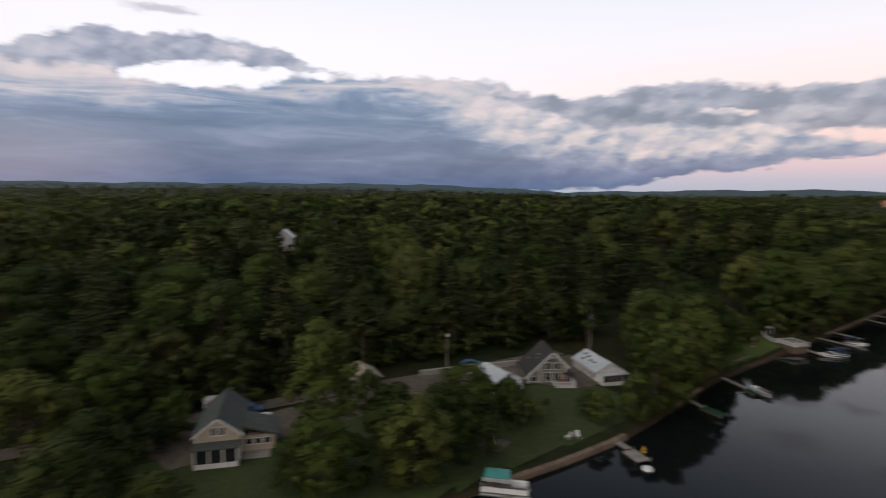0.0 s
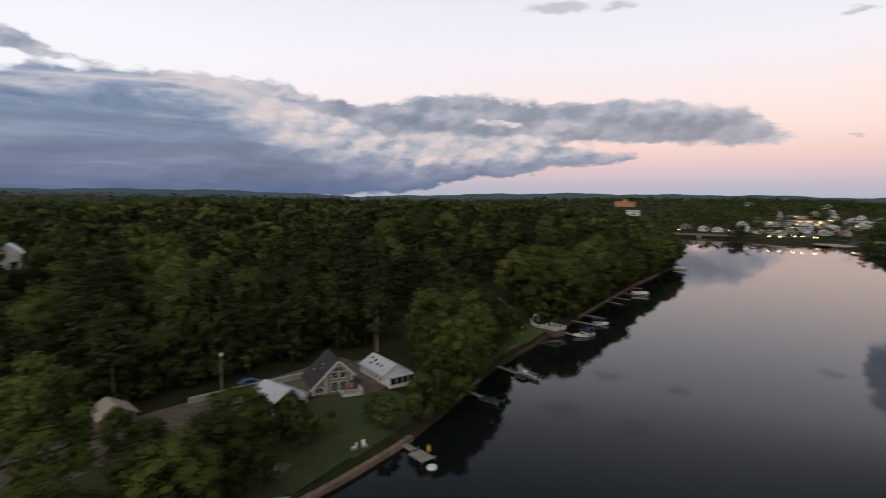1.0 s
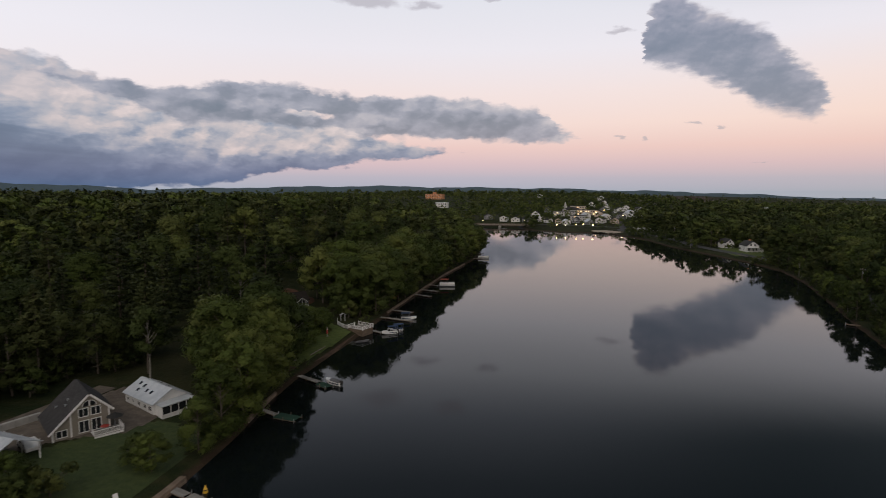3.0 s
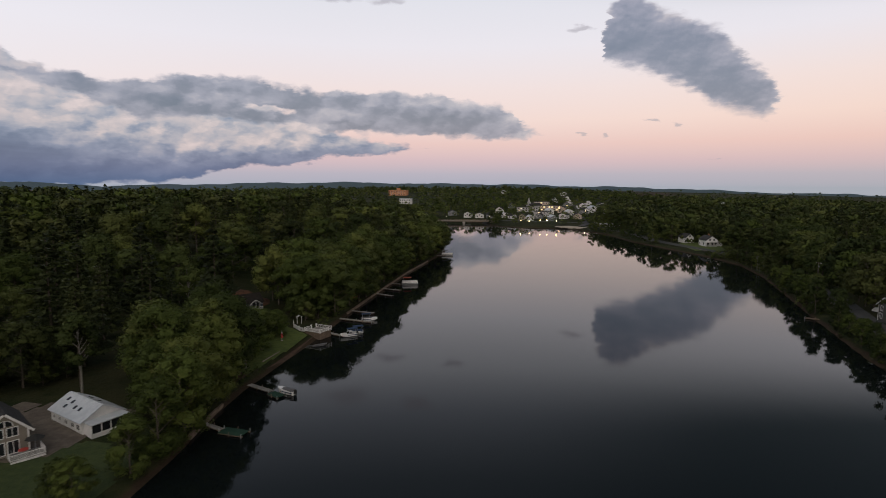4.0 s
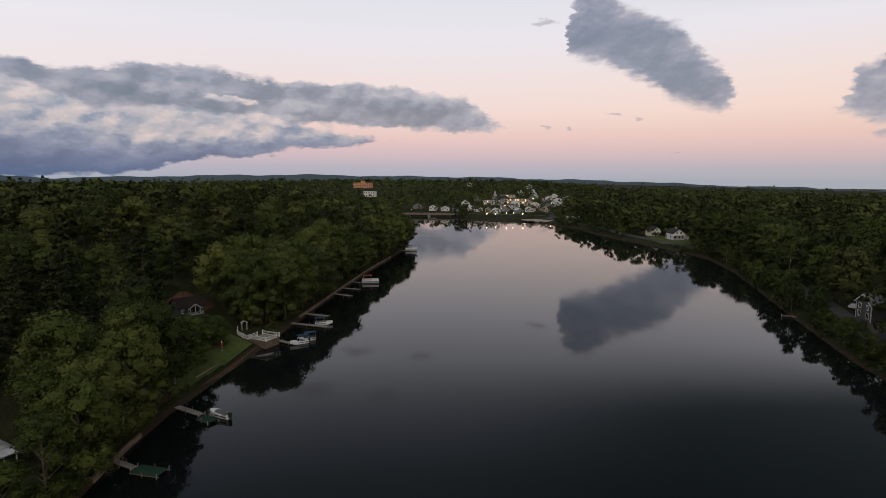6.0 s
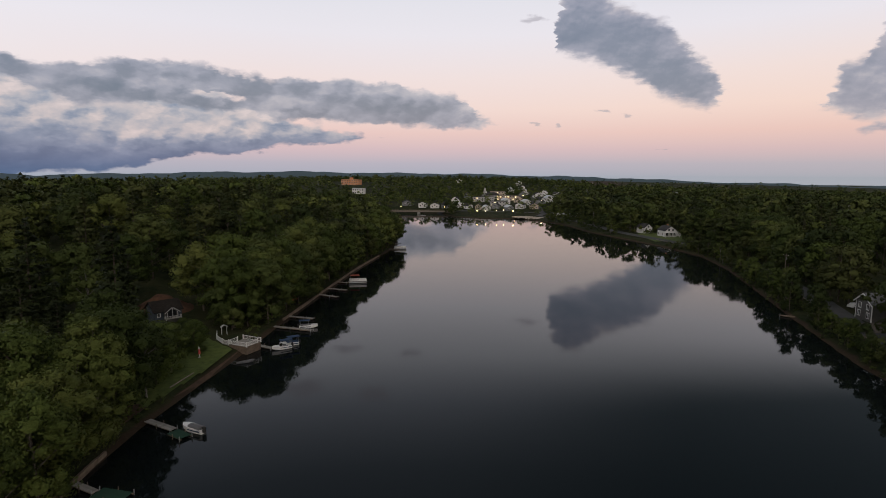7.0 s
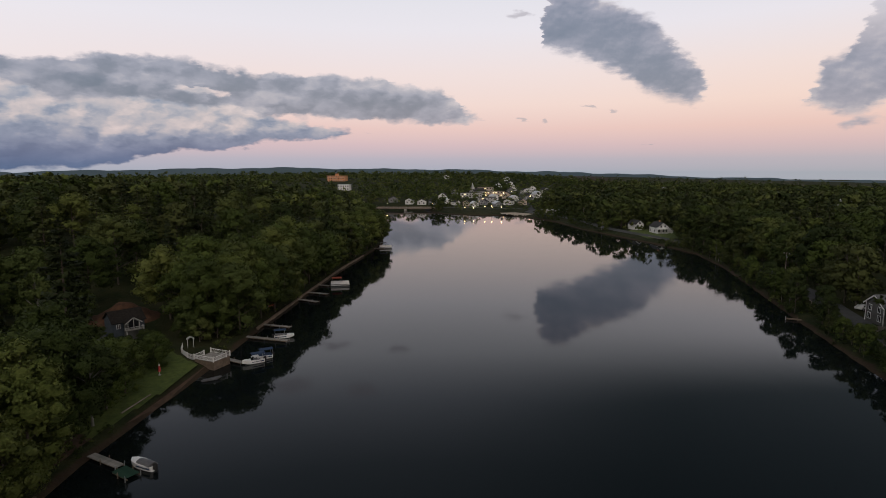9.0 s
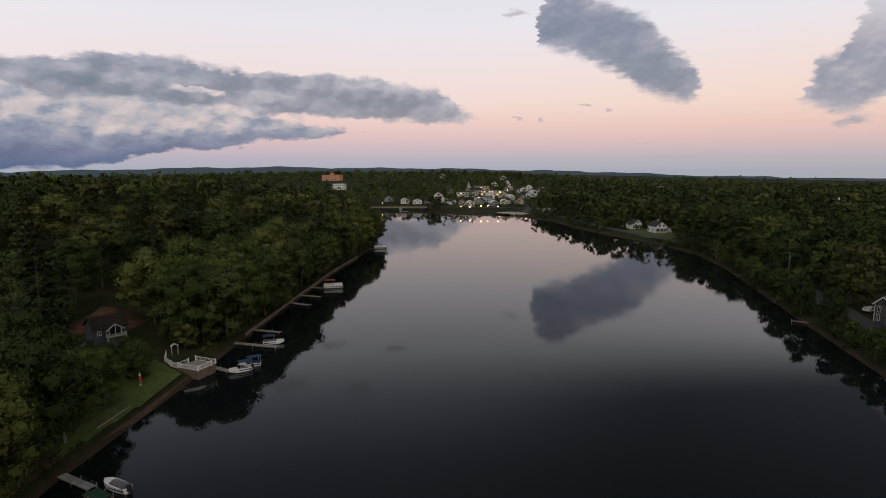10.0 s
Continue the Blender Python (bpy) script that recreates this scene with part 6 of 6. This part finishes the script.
# ---------------------------------------------------------------- the railed shore deck
def shore_deck(x, y, turn):
    d = thing("shore_deck", pose(x, y, 1.7, 0, 0, turn), "grey shore deck with white baluster railing on a timber base", "deck")
    for i in range(17):
        part("plank", box(-3.0, 3.0, -2.6 + i * 0.31, -2.6 + i * 0.31 + 0.29, -0.06, 0.0), M_DOCK, d)
    part("base_wall", box(-2.95, 2.95, -2.55, 2.6, -2.4, -0.07), M_WALLCAP, d, "brown timber base")
    bm = bmesh.new()
    rails = [((-3, -2.6), (3, -2.6)), ((3, -2.6), (3, 1.4)), ((-3, -2.6), (-3, 0.5)), ((-3, 2.6), (3, 2.6))]
    for a, b in rails:
        add_tube(bm, (*a, 0.95), (*b, 0.95), 0.06, n=4)
        add_tube(bm, (*a, 0.14), (*b, 0.14), 0.06, n=4)
        n = int(math.hypot(b[0] - a[0], b[1] - a[1]) / 0.25)
        for i in range(n + 1):
            p = (a[0] + (b[0] - a[0]) * i / n, a[1] + (b[1] - a[1]) * i / n)
            add_tube(bm, (*p, 0.1), (*p, 0.95), 0.03, n=4)
    part("railing", bm, M_WHITE, d)
    for px, py in ((-3, -2.6), (3, -2.6), (3, 1.4), (-3, 2.6), (3, 2.6), (-3, 0.5)):
        part("newel", box(px - 0.11, px + 0.11, py - 0.11, py + 0.11, -0.1, 1.15), M_WHITE, d)
    d.scale = (0.80, 0.80, 0.85)
    return d


shore_deck(-45.4, 94.6, -22)


def picket_fence(pts, label):
    x0, y0 = pts[0]
    f = thing("picket_fence", pose(0, 0, 0), label, "fence")
    for (ax, ay), (bx, by) in zip(pts[:-1], pts[1:]):
        za, zb = land(ax, ay), land(bx, by)
        n = max(2, int(math.hypot(bx - ax, by - ay) / 0.25))
        bm = bmesh.new()
        for i in range(n):
            t = i / n
            p = (ax + (bx - ax) * t, ay + (by - ay) * t, za + (zb - za) * t)
            add_tube(bm, (p[0], p[1], p[2] - 0.1), (p[0], p[1], p[2] + 1.0), 0.05, n=4)
        part("pickets", bm, M_WHITE, f)
        for h in (0.25, 0.95):
            part("rail", tube((ax, ay, za + h), (bx, by, zb + h), 0.06, n=4), M_WHITE, f)
        part("post", box(ax - 0.09, ax + 0.09, ay - 0.09, ay + 0.09, za - 0.2, za + 1.2), M_WHITE, f)


picket_fence([(-48.0, 94.0), (-50.6, 95.6), (-53.0, 98.2), (-54.4, 101.6)], "white picket fence curving up from the shore deck")


def arbour(x, y, turn):
    a = thing("arbour", pose(x, y, land(x, y), 0, 0, turn), "white garden arbour with boarded side panels", "arbour")
    for px in (-0.55, 0.55):
        for py in (0.0, 0.8):
            part("post", box(px - 0.05, px + 0.05, py - 0.05, py + 0.05, -0.2, 1.75), M_OLDWHITE, a)
        for i in range(5):
            part("board", box(px - 0.02, px + 0.02, 0.06 + i * 0.14, 0.18 + i * 0.14, 0.1, 1.65), M_OLDWHITE, a)
    for s in (-1, 1):
        part("roof_board", roof_slab(s * 0.75, 1.7, 0, 2.15, -0.15, 0.95, 0.06), M_OLDWHITE, a)


arbour(-52.8, 101.8, 30)


def folded_parasol(x, y):
    u = thing("parasol", at_land(x, y), "folded red and white parasol standing on the grass bank", "parasol")
    part("pole", tube((0, 0, 0), (0, 0, 2.3), 0.03, n=6), M_WHITE, u)
    part("cloth", tube((0, 0, 0.7), (0, 0, 1.7), 0.28, 0.16, 8), M_RED, u)
    part("cap", tube((0, 0, 1.7), (0, 0, 2.2), 0.15, 0.03, 8), M_WHITE, u)
    part("foot", tube((0, 0, 0), (0, 0, 0.1), 0.25, n=10), M_CONCRETE, u)


folded_parasol(-51.2, 86.2)
for x, y, t, mt in ((-48.4, 140.6, 30, M_RED), (-47.6, 142.2, -50, M_RED), (-49.4, 143.0, 80, M_WHITE)):
    garden_chair(at_land(x, y, t), mt, "%s garden chair on the grass by the timber wall" % ("red" if mt == M_RED else "white"))


# ---------------------------------------------------------------- retaining walls
def timber_wall(line, label, h=0.55, step=2.4, w=0.9):
    wl = thing("retaining_wall", pose(0, 0, 0), label, "wall")
    for (ax, ay), (bx, by) in zip(line[:-1], line[1:]):
        ln = math.hypot(bx - ax, by - ay)
        turn = math.degrees(math.atan2(by - ay, bx - ax))
        n = max(1, round(ln / step))
        for i in range(n):
            for k in range(2):
                m = pose(ax + (bx - ax) * i / n, ay + (by - ay) * i / n, 0.0, 0, 0, turn) @ pose(0, RNG.normal(0, 0.03), 0.30 * k + 0.12)
                ob = part("timber", box(0.01, ln / n - 0.01, -w / 2 + 0.05 * k, w / 2, -0.45 if k == 0 else 0, 0.29 + (h - 0.3 if k else 0) * 0.3, 0.02), M_WALLCAP, wl)
                ob.matrix_basis = m
    return wl


def offset_shore(y0, y1, d, step=6.0):
    ys = np.arange(y0, y1 + 0.1, step)
    return [(float(np.interp(v, RIVER[:16, 1], RIVER[:16, 0])) - d, float(v)) for v in ys]


timber_wall(offset_shore(118, 232, 0.3), "long brown timber retaining wall along the shore", w=0.35)
timber_wall(offset_shore(-8, 20, 0.3, 4.0), "weathered timber wall at the foot of the lawn", w=0.9)
timber_wall(offset_shore(38, 50, 0.2, 4.0), "low timber wall below the trees", w=0.4)

# fallen log on the grass bank
lg = thing("log", at_land(-48.4, 74, 82), "weathered grey log edging the grass bank", "log")
part("stem", tube((-3.5, 0, 0.1), (3.5, 0.3, 0.12), 0.13, 0.09, 8), M_POLE, lg)


# ---------------------------------------------------------------- poles and small things on the lawn
def utility_pole(x, y, turn, h=9.5, arms=True):
    p = thing("utility_pole", pose(x, y, land(x, y), 0, 0, turn), "weathered wooden utility pole with a crossarm" if arms else "short wooden yard pole with a white lamp head", "pole", "utility poles")
    part("shaft", tube((0, 0, -0.5), (0, 0, h), 0.17, 0.11, 8), M_POLE, p)
    if not arms:
        part("lamp_head", box(-0.16, 0.34, -0.14, 0.14, h - 0.75, h - 0.15, 0.05), M_WHITE, p)
        return
    arm = part("crossarm", box(-1.1, 1.1, -0.06, 0.06, h - 0.7, h - 0.55), M_POLE, p)
    for px in (-0.95, 0.0, 0.95):
        part("insulator", tube((px, 0, h - 0.55), (px, 0, h - 0.35), 0.06, n=6), M_WHITE, arm)
    part("transformer", tube((0.25, 0, h - 2.0), (0.25, 0, h - 1.1), 0.22, n=8), M_STEEL, p)


utility_pole(-82.6, 16.6, 60, 7.6, False)
for x, y, t in ((111.5, 173.6, -70), (125.0, 257, -80), (112, 340, -60), (117, 152, -70), (99, 395, -70)):
    utility_pole(x, y, t)

# paved patio and chairs on the lawn
pt = thing("patio", at_land(-54, 1.0, 20), "small square of grey paving on the lawn", "patio")
for i in range(4):
    for j in range(4):
        part("slab", box(-1.9 + i * 0.96, -1.9 + i * 0.96 + 0.93, -1.9 + j * 0.96, -1.9 + j * 0.96 + 0.93, -0.05, 0.06, 0.01), M_GRAVEL, pt)
for x, y, t in ((-54.6, 1.6, 40), (-53.2, 0.4, -120), (-47.6, 12.4, 60), (-48.4, 11.0, -30)):
    garden_chair(at_land(x, y, t, 0.08 if y < 5 else 0.0), M_WHITE, "white garden chair on the riverside lawn")
patio_table(at_land(-62.2, 8.6, 0), M_WHITE, "round white table outside the open shed")

# fence along the gravel road
fn = thing("road_fence", pose(0, 0, 0), "low pale stone wall along the gravel road", "fence")
fl = [(-83.0, 10), (-81.2, 15), (-79.4, 20), (-77.4, 25), (-75.6, 30)]
for (ax, ay), (bx, by) in zip(fl[:-1], fl[1:]):
    n = 3
    for i in range(n):
        x, y = ax + (bx - ax) * i / n, ay + (by - ay) * i / n
        ob = part("block", box(0.01, math.hypot(bx - ax, by - ay) / n - 0.02, -0.3, 0.3, -0.3, 1.15, 0.05), M_CONCRETE, fn)
        ob.matrix_basis = pose(x, y, land(x, y), 0, 0, math.degrees(math.atan2(by - ay, bx - ax)))

# ---------------------------------------------------------------- eastern bank
gable_house("grey_house", 100.5, 120.5, -96, 6.4, 8.5, 4.6, 6.8, M_STONEWALL, M_SLATE, "dark grey two-storey house with a grey slate roof", 0.4, trim=M_WHITE, chimney=True,
            wins=[("front", -1.6, 3.0, 0.9, 1.2), ("front", 1.6, 3.0, 0.9, 1.2), ("front", -1.8, 0.9, 1.0, 1.3), ("front", 1.8, 0.9, 1.0, 1.3), ("left", -2.2, 3.0, 0.9, 1.2), ("left", -4.6, 3.0, 0.9, 1.2), ("left", -2.5, 0.9, 1.0, 1.3),
                  ("left", -5.5, 0.9, 1.0, 1.3), ("left", -7.2, 0.9, 0.9, 1.2), ("left", -7.2, 3.0, 0.9, 1.2)])
patch("driveway", [(93, 108), (112, 104), (113, 116), (98, 119)], M_GRAVEL, "gravel drive before the grey house", "drive", 0.14)
gable_house("white_house", 117.5, 330, 20, 5.8, 7.5, 3.6, 5.8, M_WHITE, M_SHINGLE, "white two-storey house with a dark roof by the road", 0.4,
            wins=[("front", -2, 0.9, 1.1, 1.4), ("front", 2, 0.9, 1.1, 1.4), ("front", 0, 3.6, 1.1, 1.2), ("right", 3, 0.9, 1.1, 1.4), ("right", 7, 0.9, 1.1, 1.4)])
wh = gable_house("white_farmhouse", 123.5, 309, 8, 7, 9, 3.8, 6.3, M_WHITE, M_SHINGLE, "white farmhouse with dark roof, porch and side wing", 0.4, chimney=True,
                 wins=[("front", -2.4, 0.9, 1.1, 1.5), ("front", 0, 0.9, 1.1, 1.5), ("front", 2.4, 0.9, 1.1, 1.5), ("front", -1.2, 3.6, 1.0, 1.2), ("front", 1.2, 3.6, 1.0, 1.2), ("left", -3, 0.9, 1.1, 1.4), ("left", -8, 0.9, 1.1, 1.4)])
part("porch_roof", roof_slab(-4.6, 2.7, 4.6, 2.8, -2.2, 0.0, 0.15), M_WHITE, wh)
for px in (-4.3, -1.5, 1.5, 4.3):
    part("porch_post", box(px - 0.12, px + 0.12, -2.1, -1.85, -0.3, 2.7), M_WHITE, wh)
part("wing_wall", box(3.5, 8.0, 3, 8, -0.4, 2.6), M_WHITE, wh)
part("wing_roof", roof_slab(8.5, 2.4, 3.4, 4.0, 2.6, 8.4), M_SHINGLE, wh)
gable_house("barn", 258, 552, 30, 12, 15, 3.5, 6.0, M_WHITE, M_METAL, "long white barn with a pale metal roof among trees", category="barn", z=7)
gable_house("white_house", 250, 632, -10, 12, 14, 6, 10, M_WHITE, M_METAL, "white house standing above the eastern wood", z=9)
gable_house("white_house", 290, 395, -10, 7, 9, 6, 9, M_WHITE, M_WHITE, "pale house gable among the eastern trees", z=9)
gable_house("white_house", -184, 28, 60, 6, 8, 4, 6.5, M_OLDWHITE, M_METAL, "pale-roofed house deep in the western wood", z=16.5)

# guard rail beside the shore road
gr = thing("guard_rail", pose(0, 0, 0), "pale steel guard rail along the shore road", "guard rail")
gl_ = [(87.4, 92), (92.0, 117), (102.0, 149.5), (109.3, 182), (114.2, 217), (116.9, 240), (115.5, 269), (110.2, 295)]
for (ax, ay), (bx, by) in zip(gl_[:-1], gl_[1:]):
    n = max(1, int(math.hypot(bx - ax, by - ay) / 4.0))
    for i in range(n):
        x0, y0 = ax + (bx - ax) * i / n, ay + (by - ay) * i / n
        x1, y1 = ax + (bx - ax) * (i + 1) / n, ay + (by - ay) * (i + 1) / n
        z0, z1 = land(x0, y0), land(x1, y1)
        part("post", box(x0 - 0.08, x0 + 0.08, y0 - 0.08, y0 + 0.08, z0 - 0.3, z0 + 0.75), M_POLE, gr)
        part("rail", tube((x0, y0, z0 + 0.62), (x1, y1, z1 + 0.62), 0.13, n=4), M_POLE, gr)


# ---------------------------------------------------------------- the bridge
def bridge():
    b = thing("bridge", pose(-46, 517.3, 0), "low road bridge with a brown deck on piers", "bridge")
    part("deck", box(-34, 34, -5, 5, 2.1, 2.7), M_BRIDGE, b)
    for px in (-22, 7):
        part("pier", box(px - 1.2, px + 1.2, -4.5, 4.5, -2.5, 2.1, 0.2), M_CONCRETE, b)
    for py in (-4.9, 4.9):
        part("rail", box(-34, 34, py - 0.1, py + 0.1, 3.45, 3.6), M_BRIDGE, b)
        part("rail", box(-34, 34, py - 0.08, py + 0.08, 3.05, 3.15), M_BRIDGE, b)
        for i in range(24):
            px = -34 + 68 * i / 23
            part("rail_post", box(px - 0.12, px + 0.12, py - 0.12, py + 0.12, 2.7, 3.6), M_BRIDGE, b)
    for s in (-1, 1):
        part("abutment", box(s * 37 - 4, s * 37 + 4, -5.5, 5.5, -1.5, 2.7), M_BRIDGE, b)


bridge()


def street_lamp(x, y, h=5.5, size=0.42):
    p = thing("street_lamp", pose(x, y, max(0.4, land(x, y))), "street lamp with a lit warm globe", "street lamp", "street lamps")
    part("pole", tube((0, 0, -0.3), (0, 0, h), 0.10, 0.06, 6), M_RUBBER, p)
    bm = bmesh.new()
    bmesh.ops.create_icosphere(bm, subdivisions=2, radius=size)
    bmesh.ops.translate(bm, vec=(0, 0, h + size), verts=bm.verts)
    part("globe", bm, M_LAMP, p, "glowing warm globe")


for x, y, h, s in ((15.5, 472, 4.5, 0.45), (23.2, 471, 4.2, 0.4), (47, 469, 4.6, 0.5), (33, 474, 4.8, 0.42), (39, 474, 4.8, 0.42), (62, 600, 6, 0.45), (85, 560, 6, 0.4), (-14, 517, 5, 0.4), (-58, 532, 5, 0.35), (75, 640, 6, 0.4)):
    street_lamp(x, y, h, s)


# ---------------------------------------------------------------- the village
def church(x, y, turn):
    h = gable_house("church", x, y, turn, 10, 18, 4.6, 7.8, M_OLDWHITE, M_SHINGLE, "white clapboard church with a steeple", 0.4, category="church",
                    wins=[("left", -4, 1.5, 1.2, 2.4), ("left", -9, 1.5, 1.2, 2.6), ("left", -14, 1.5, 1.2, 2.6), ("front", -3, 1.5, 1.2, 2.4), ("front", 3, 1.5, 1.2, 2.4)])
    part("tower", box(-1.7, 1.7, -0.6, 2.8, -0.5, 9.2), M_OLDWHITE, h)
    part("belfry", box(-1.0, 1.0, 0.1, 2.1, 9.2, 11.2), M_OLDWHITE, h)
    bm = bmesh.new()
    bmesh.ops.create_cone(bm, segments=8, radius1=1.2, radius2=0.05, depth=3.4, cap_ends=True)
    bmesh.ops.translate(bm, vec=(0, 1.1, 12.9), verts=bm.verts)
    part("spire", bm, M_OLDWHITE, h)


church(30, 660, -60)


def block(name, x, y, turn, w, d, h, wall, label, lit=0, storeys=2, roof=None):
    """A flat-roofed block with rows of windows on its front."""
    z = land(x, y)
    b = thing(name, pose(x, y, z, 0, 0, turn), label, "building")
    part("wall", box(-w / 2, w / 2, 0, d, -1.5, h), wall, b)
    part("roof", box(-w / 2 - 0.3, w / 2 + 0.3, -0.3, d + 0.3, h, h + 0.4), roof or M_SHINGLE, b)
    n = max(2, int(w / 3.0))
    sh = h / storeys
    for s in range(storeys):
        for i in range(n):
            window(b, -w / 2 + w * (i + 0.5) / n, s * sh + sh * 0.28, 1.3, sh * 0.45, 0.0, glass=M_LITWIN if (lit and (i * 7 + s * 3) % 10 < lit) else M_DARKGLASS, bars=0)
    return b


block("long_white_building", 28, 622, 4, 24, 9, 5.5, M_OLDWHITE, "long white building in the village street", 1, 2)
block("brick_block", 48, 668, 3, 19, 10, 9, M_BEIGE, "tan three-storey block in the village", 1, 3)
block("inn", 56, 642, -3, 24, 9, 6.0, M_BEIGE, "inn with a row of brightly lit windows", 5, 2)
block("shop_row", 42, 570, 3, 18, 8, 5.2, M_OLDWHITE, "white row of shops above the river", 1, 2)
block("school", -191, 956, -8, 32, 16, 9, M_BRICK, "large orange brick building on the hill", 0, 3, M_BRICK)
part("tower", box(-3, 2, 6, 12, 9.4, 13), M_BRICK, bpy.data.objects["school"])
block("white_hall", -140, 748, -8, 16, 10, 7.5, M_WHITE, "white hall on the wooded slope", 0, 2, M_METAL)
HOUSES = [
    (66, 613, 9, 10, 5, 7.6, -10, "beige", "dark"), (72, 577, 8, 9, 4, 6.2, 15, "white", "metal"), (84, 575, 10, 9, 4, 6.2, -20, "grey", "dark"), (98, 677, 10, 9, 4.5, 7.2, 10, "white", "dark"),
    (111, 716, 10, 10, 5, 8, -15, "white", "green"), (104, 622, 9, 9, 5, 7.8, 20, "white", "metal"), (10, 650, 8, 9, 5, 8.4, 5, "grey", "dark"), (11, 540, 6, 8, 3, 4.8, 40, "white", "dark"),
    (18.5, 531, 6, 8, 3.8, 6.0, -10, "beige", "dark"), (27, 523, 7, 8, 3.6, 5.6, 12, "white", "metal"), (-25, 545, 9, 8, 3.4, 5.2, 0, "white", "dark"), (-55, 566, 9, 8, 3.6, 5.8, 10, "grey", "dark"),
    (-12, 540, 6, 7, 4.0, 6.5, 30, "grey", "dark"), (127, 526, 6, 8, 4, 6.4, -20, "grey", "green"), (0, 1055, 11, 10, 4.5, 6.6, 0, "white", "metal"),
    (107, 980, 9, 9, 5, 7.2, 10, "white", "metal"), (88, 732, 9, 9, 5.4, 8.4, -5, "white", "green"), (60, 545, 8, 9, 4, 6, -30, "white", "dark"), (50, 528, 7, 8, 3.6, 5.6, 20, "grey", "metal"),
    (75, 540, 8, 8, 3.8, 6, 0, "beige", "dark"), (92, 600, 8, 9, 4.4, 6.8, 30, "white", "dark"), (118, 640, 9, 9, 4.6, 7, -10, "beige", "green"), (125, 690, 9, 9, 4.6, 7, 25, "white", "dark"),
    (36, 545, 7, 8, 3.6, 5.8, -15, "grey", "dark"), (80, 690, 9, 9, 4.8, 7.4, 10, "grey", "dark"), (100, 560, 8, 9, 4, 6.2, -35, "white", "metal"),
    (132, 588, 8, 9, 4.2, 6.6, 15, "white", "metal"), (112, 598, 8, 8, 4.2, 6.4, -25, "beige", "dark"), (126, 662, 9, 9, 4.6, 7.0, 30, "white", "dark"), (104, 650, 8, 9, 4.6, 7.2, -8, "white", "metal"), (150, 612, 8, 9, 4.2, 6.6, -15, "white", "dark"), (2, 548, 7, 8, 3.6, 5.6, 12, "white", "metal"), (-38, 552, 8, 8, 3.6, 5.6, -8, "white", "dark"), (52, 592, 8, 8, 4.4, 6.6, 20, "white", "metal"), (140, 720, 9, 9, 4.6, 7.2, 5, "white", "dark"), (74, 780, 9, 9, 4.6, 7.4, 0, "white", "metal"), (96, 830, 9, 9, 5, 7.6, 10, "white", "dark"), (-5, 600, 9, 9, 5, 7.8, -10, "white", "dark"),
]
WALLS = {"white": M_WHITE, "beige": M_BEIGE, "grey": M_GREYWALL}
ROOFS = {"dark": M_SHINGLE, "metal": M_METAL, "green": M_SHINGLE_G}
WORDS = {"dark": "dark shingle", "metal": "pale metal", "green": "grey-green shingle"}
for x, y, w, d, e, r, t, wc, rc in HOUSES:
    h = gable_house("village_house", x, y, t, w, d, e, r, WALLS[wc], ROOFS[rc], "small %s village house with a %s roof" % (wc, WORDS[rc]), 0.4,
                    wins=[("front", -w / 4, 0.9, 1.1, 1.4), ("front", w / 4, 0.9, 1.1, 1.4), ("front", 0, e - 1.0, 1.1, 1.3), ("left", -d / 2, 0.9, 1.1, 1.4), ("right", d / 2, 0.9, 1.1, 1.4)])
    tagged(h, group="village houses")
for i, (x, y) in enumerate(((84, 468), (92, 466), (100, 463))):
    m = thing("mobile_home", pose(x, y, land(x, y), 0, 0, -20), "low white mobile home on the river bank", "mobile home", "mobile homes")
    part("body", box(-3.6, 3.6, 0, 3.2, 0.2, 2.9, 0.05), M_OLDWHITE, m)
    part("roof", box(-3.75, 3.75, -0.15, 3.35, 2.9, 3.15, 0.05), M_METAL, m)
    for px in (-2.4, 0.0, 2.4):
        window(m, px, 1.3, 0.9, 0.9, 0.0, bars=0)

# village streets
strip("village_street", [(-80, 525), (-15, 522), (20, 520), (60, 515), (80, 505), (70, 475)], 6, M_ASPHALT, "village street along the river", "road", 0.15, 4)
strip("hill_street", [(78, 510), (84, 600), (92, 680), (100, 780), (108, 900)], 6, M_ASPHALT, "village street climbing the hill", "road", 0.15, 5)
strip("shore_soil", offset_shore(46, 118, 0.5, 4.0), 0.7, M_SOIL, "narrow strip of brown soil at the waterline", "soil", 0.04, 1.5)
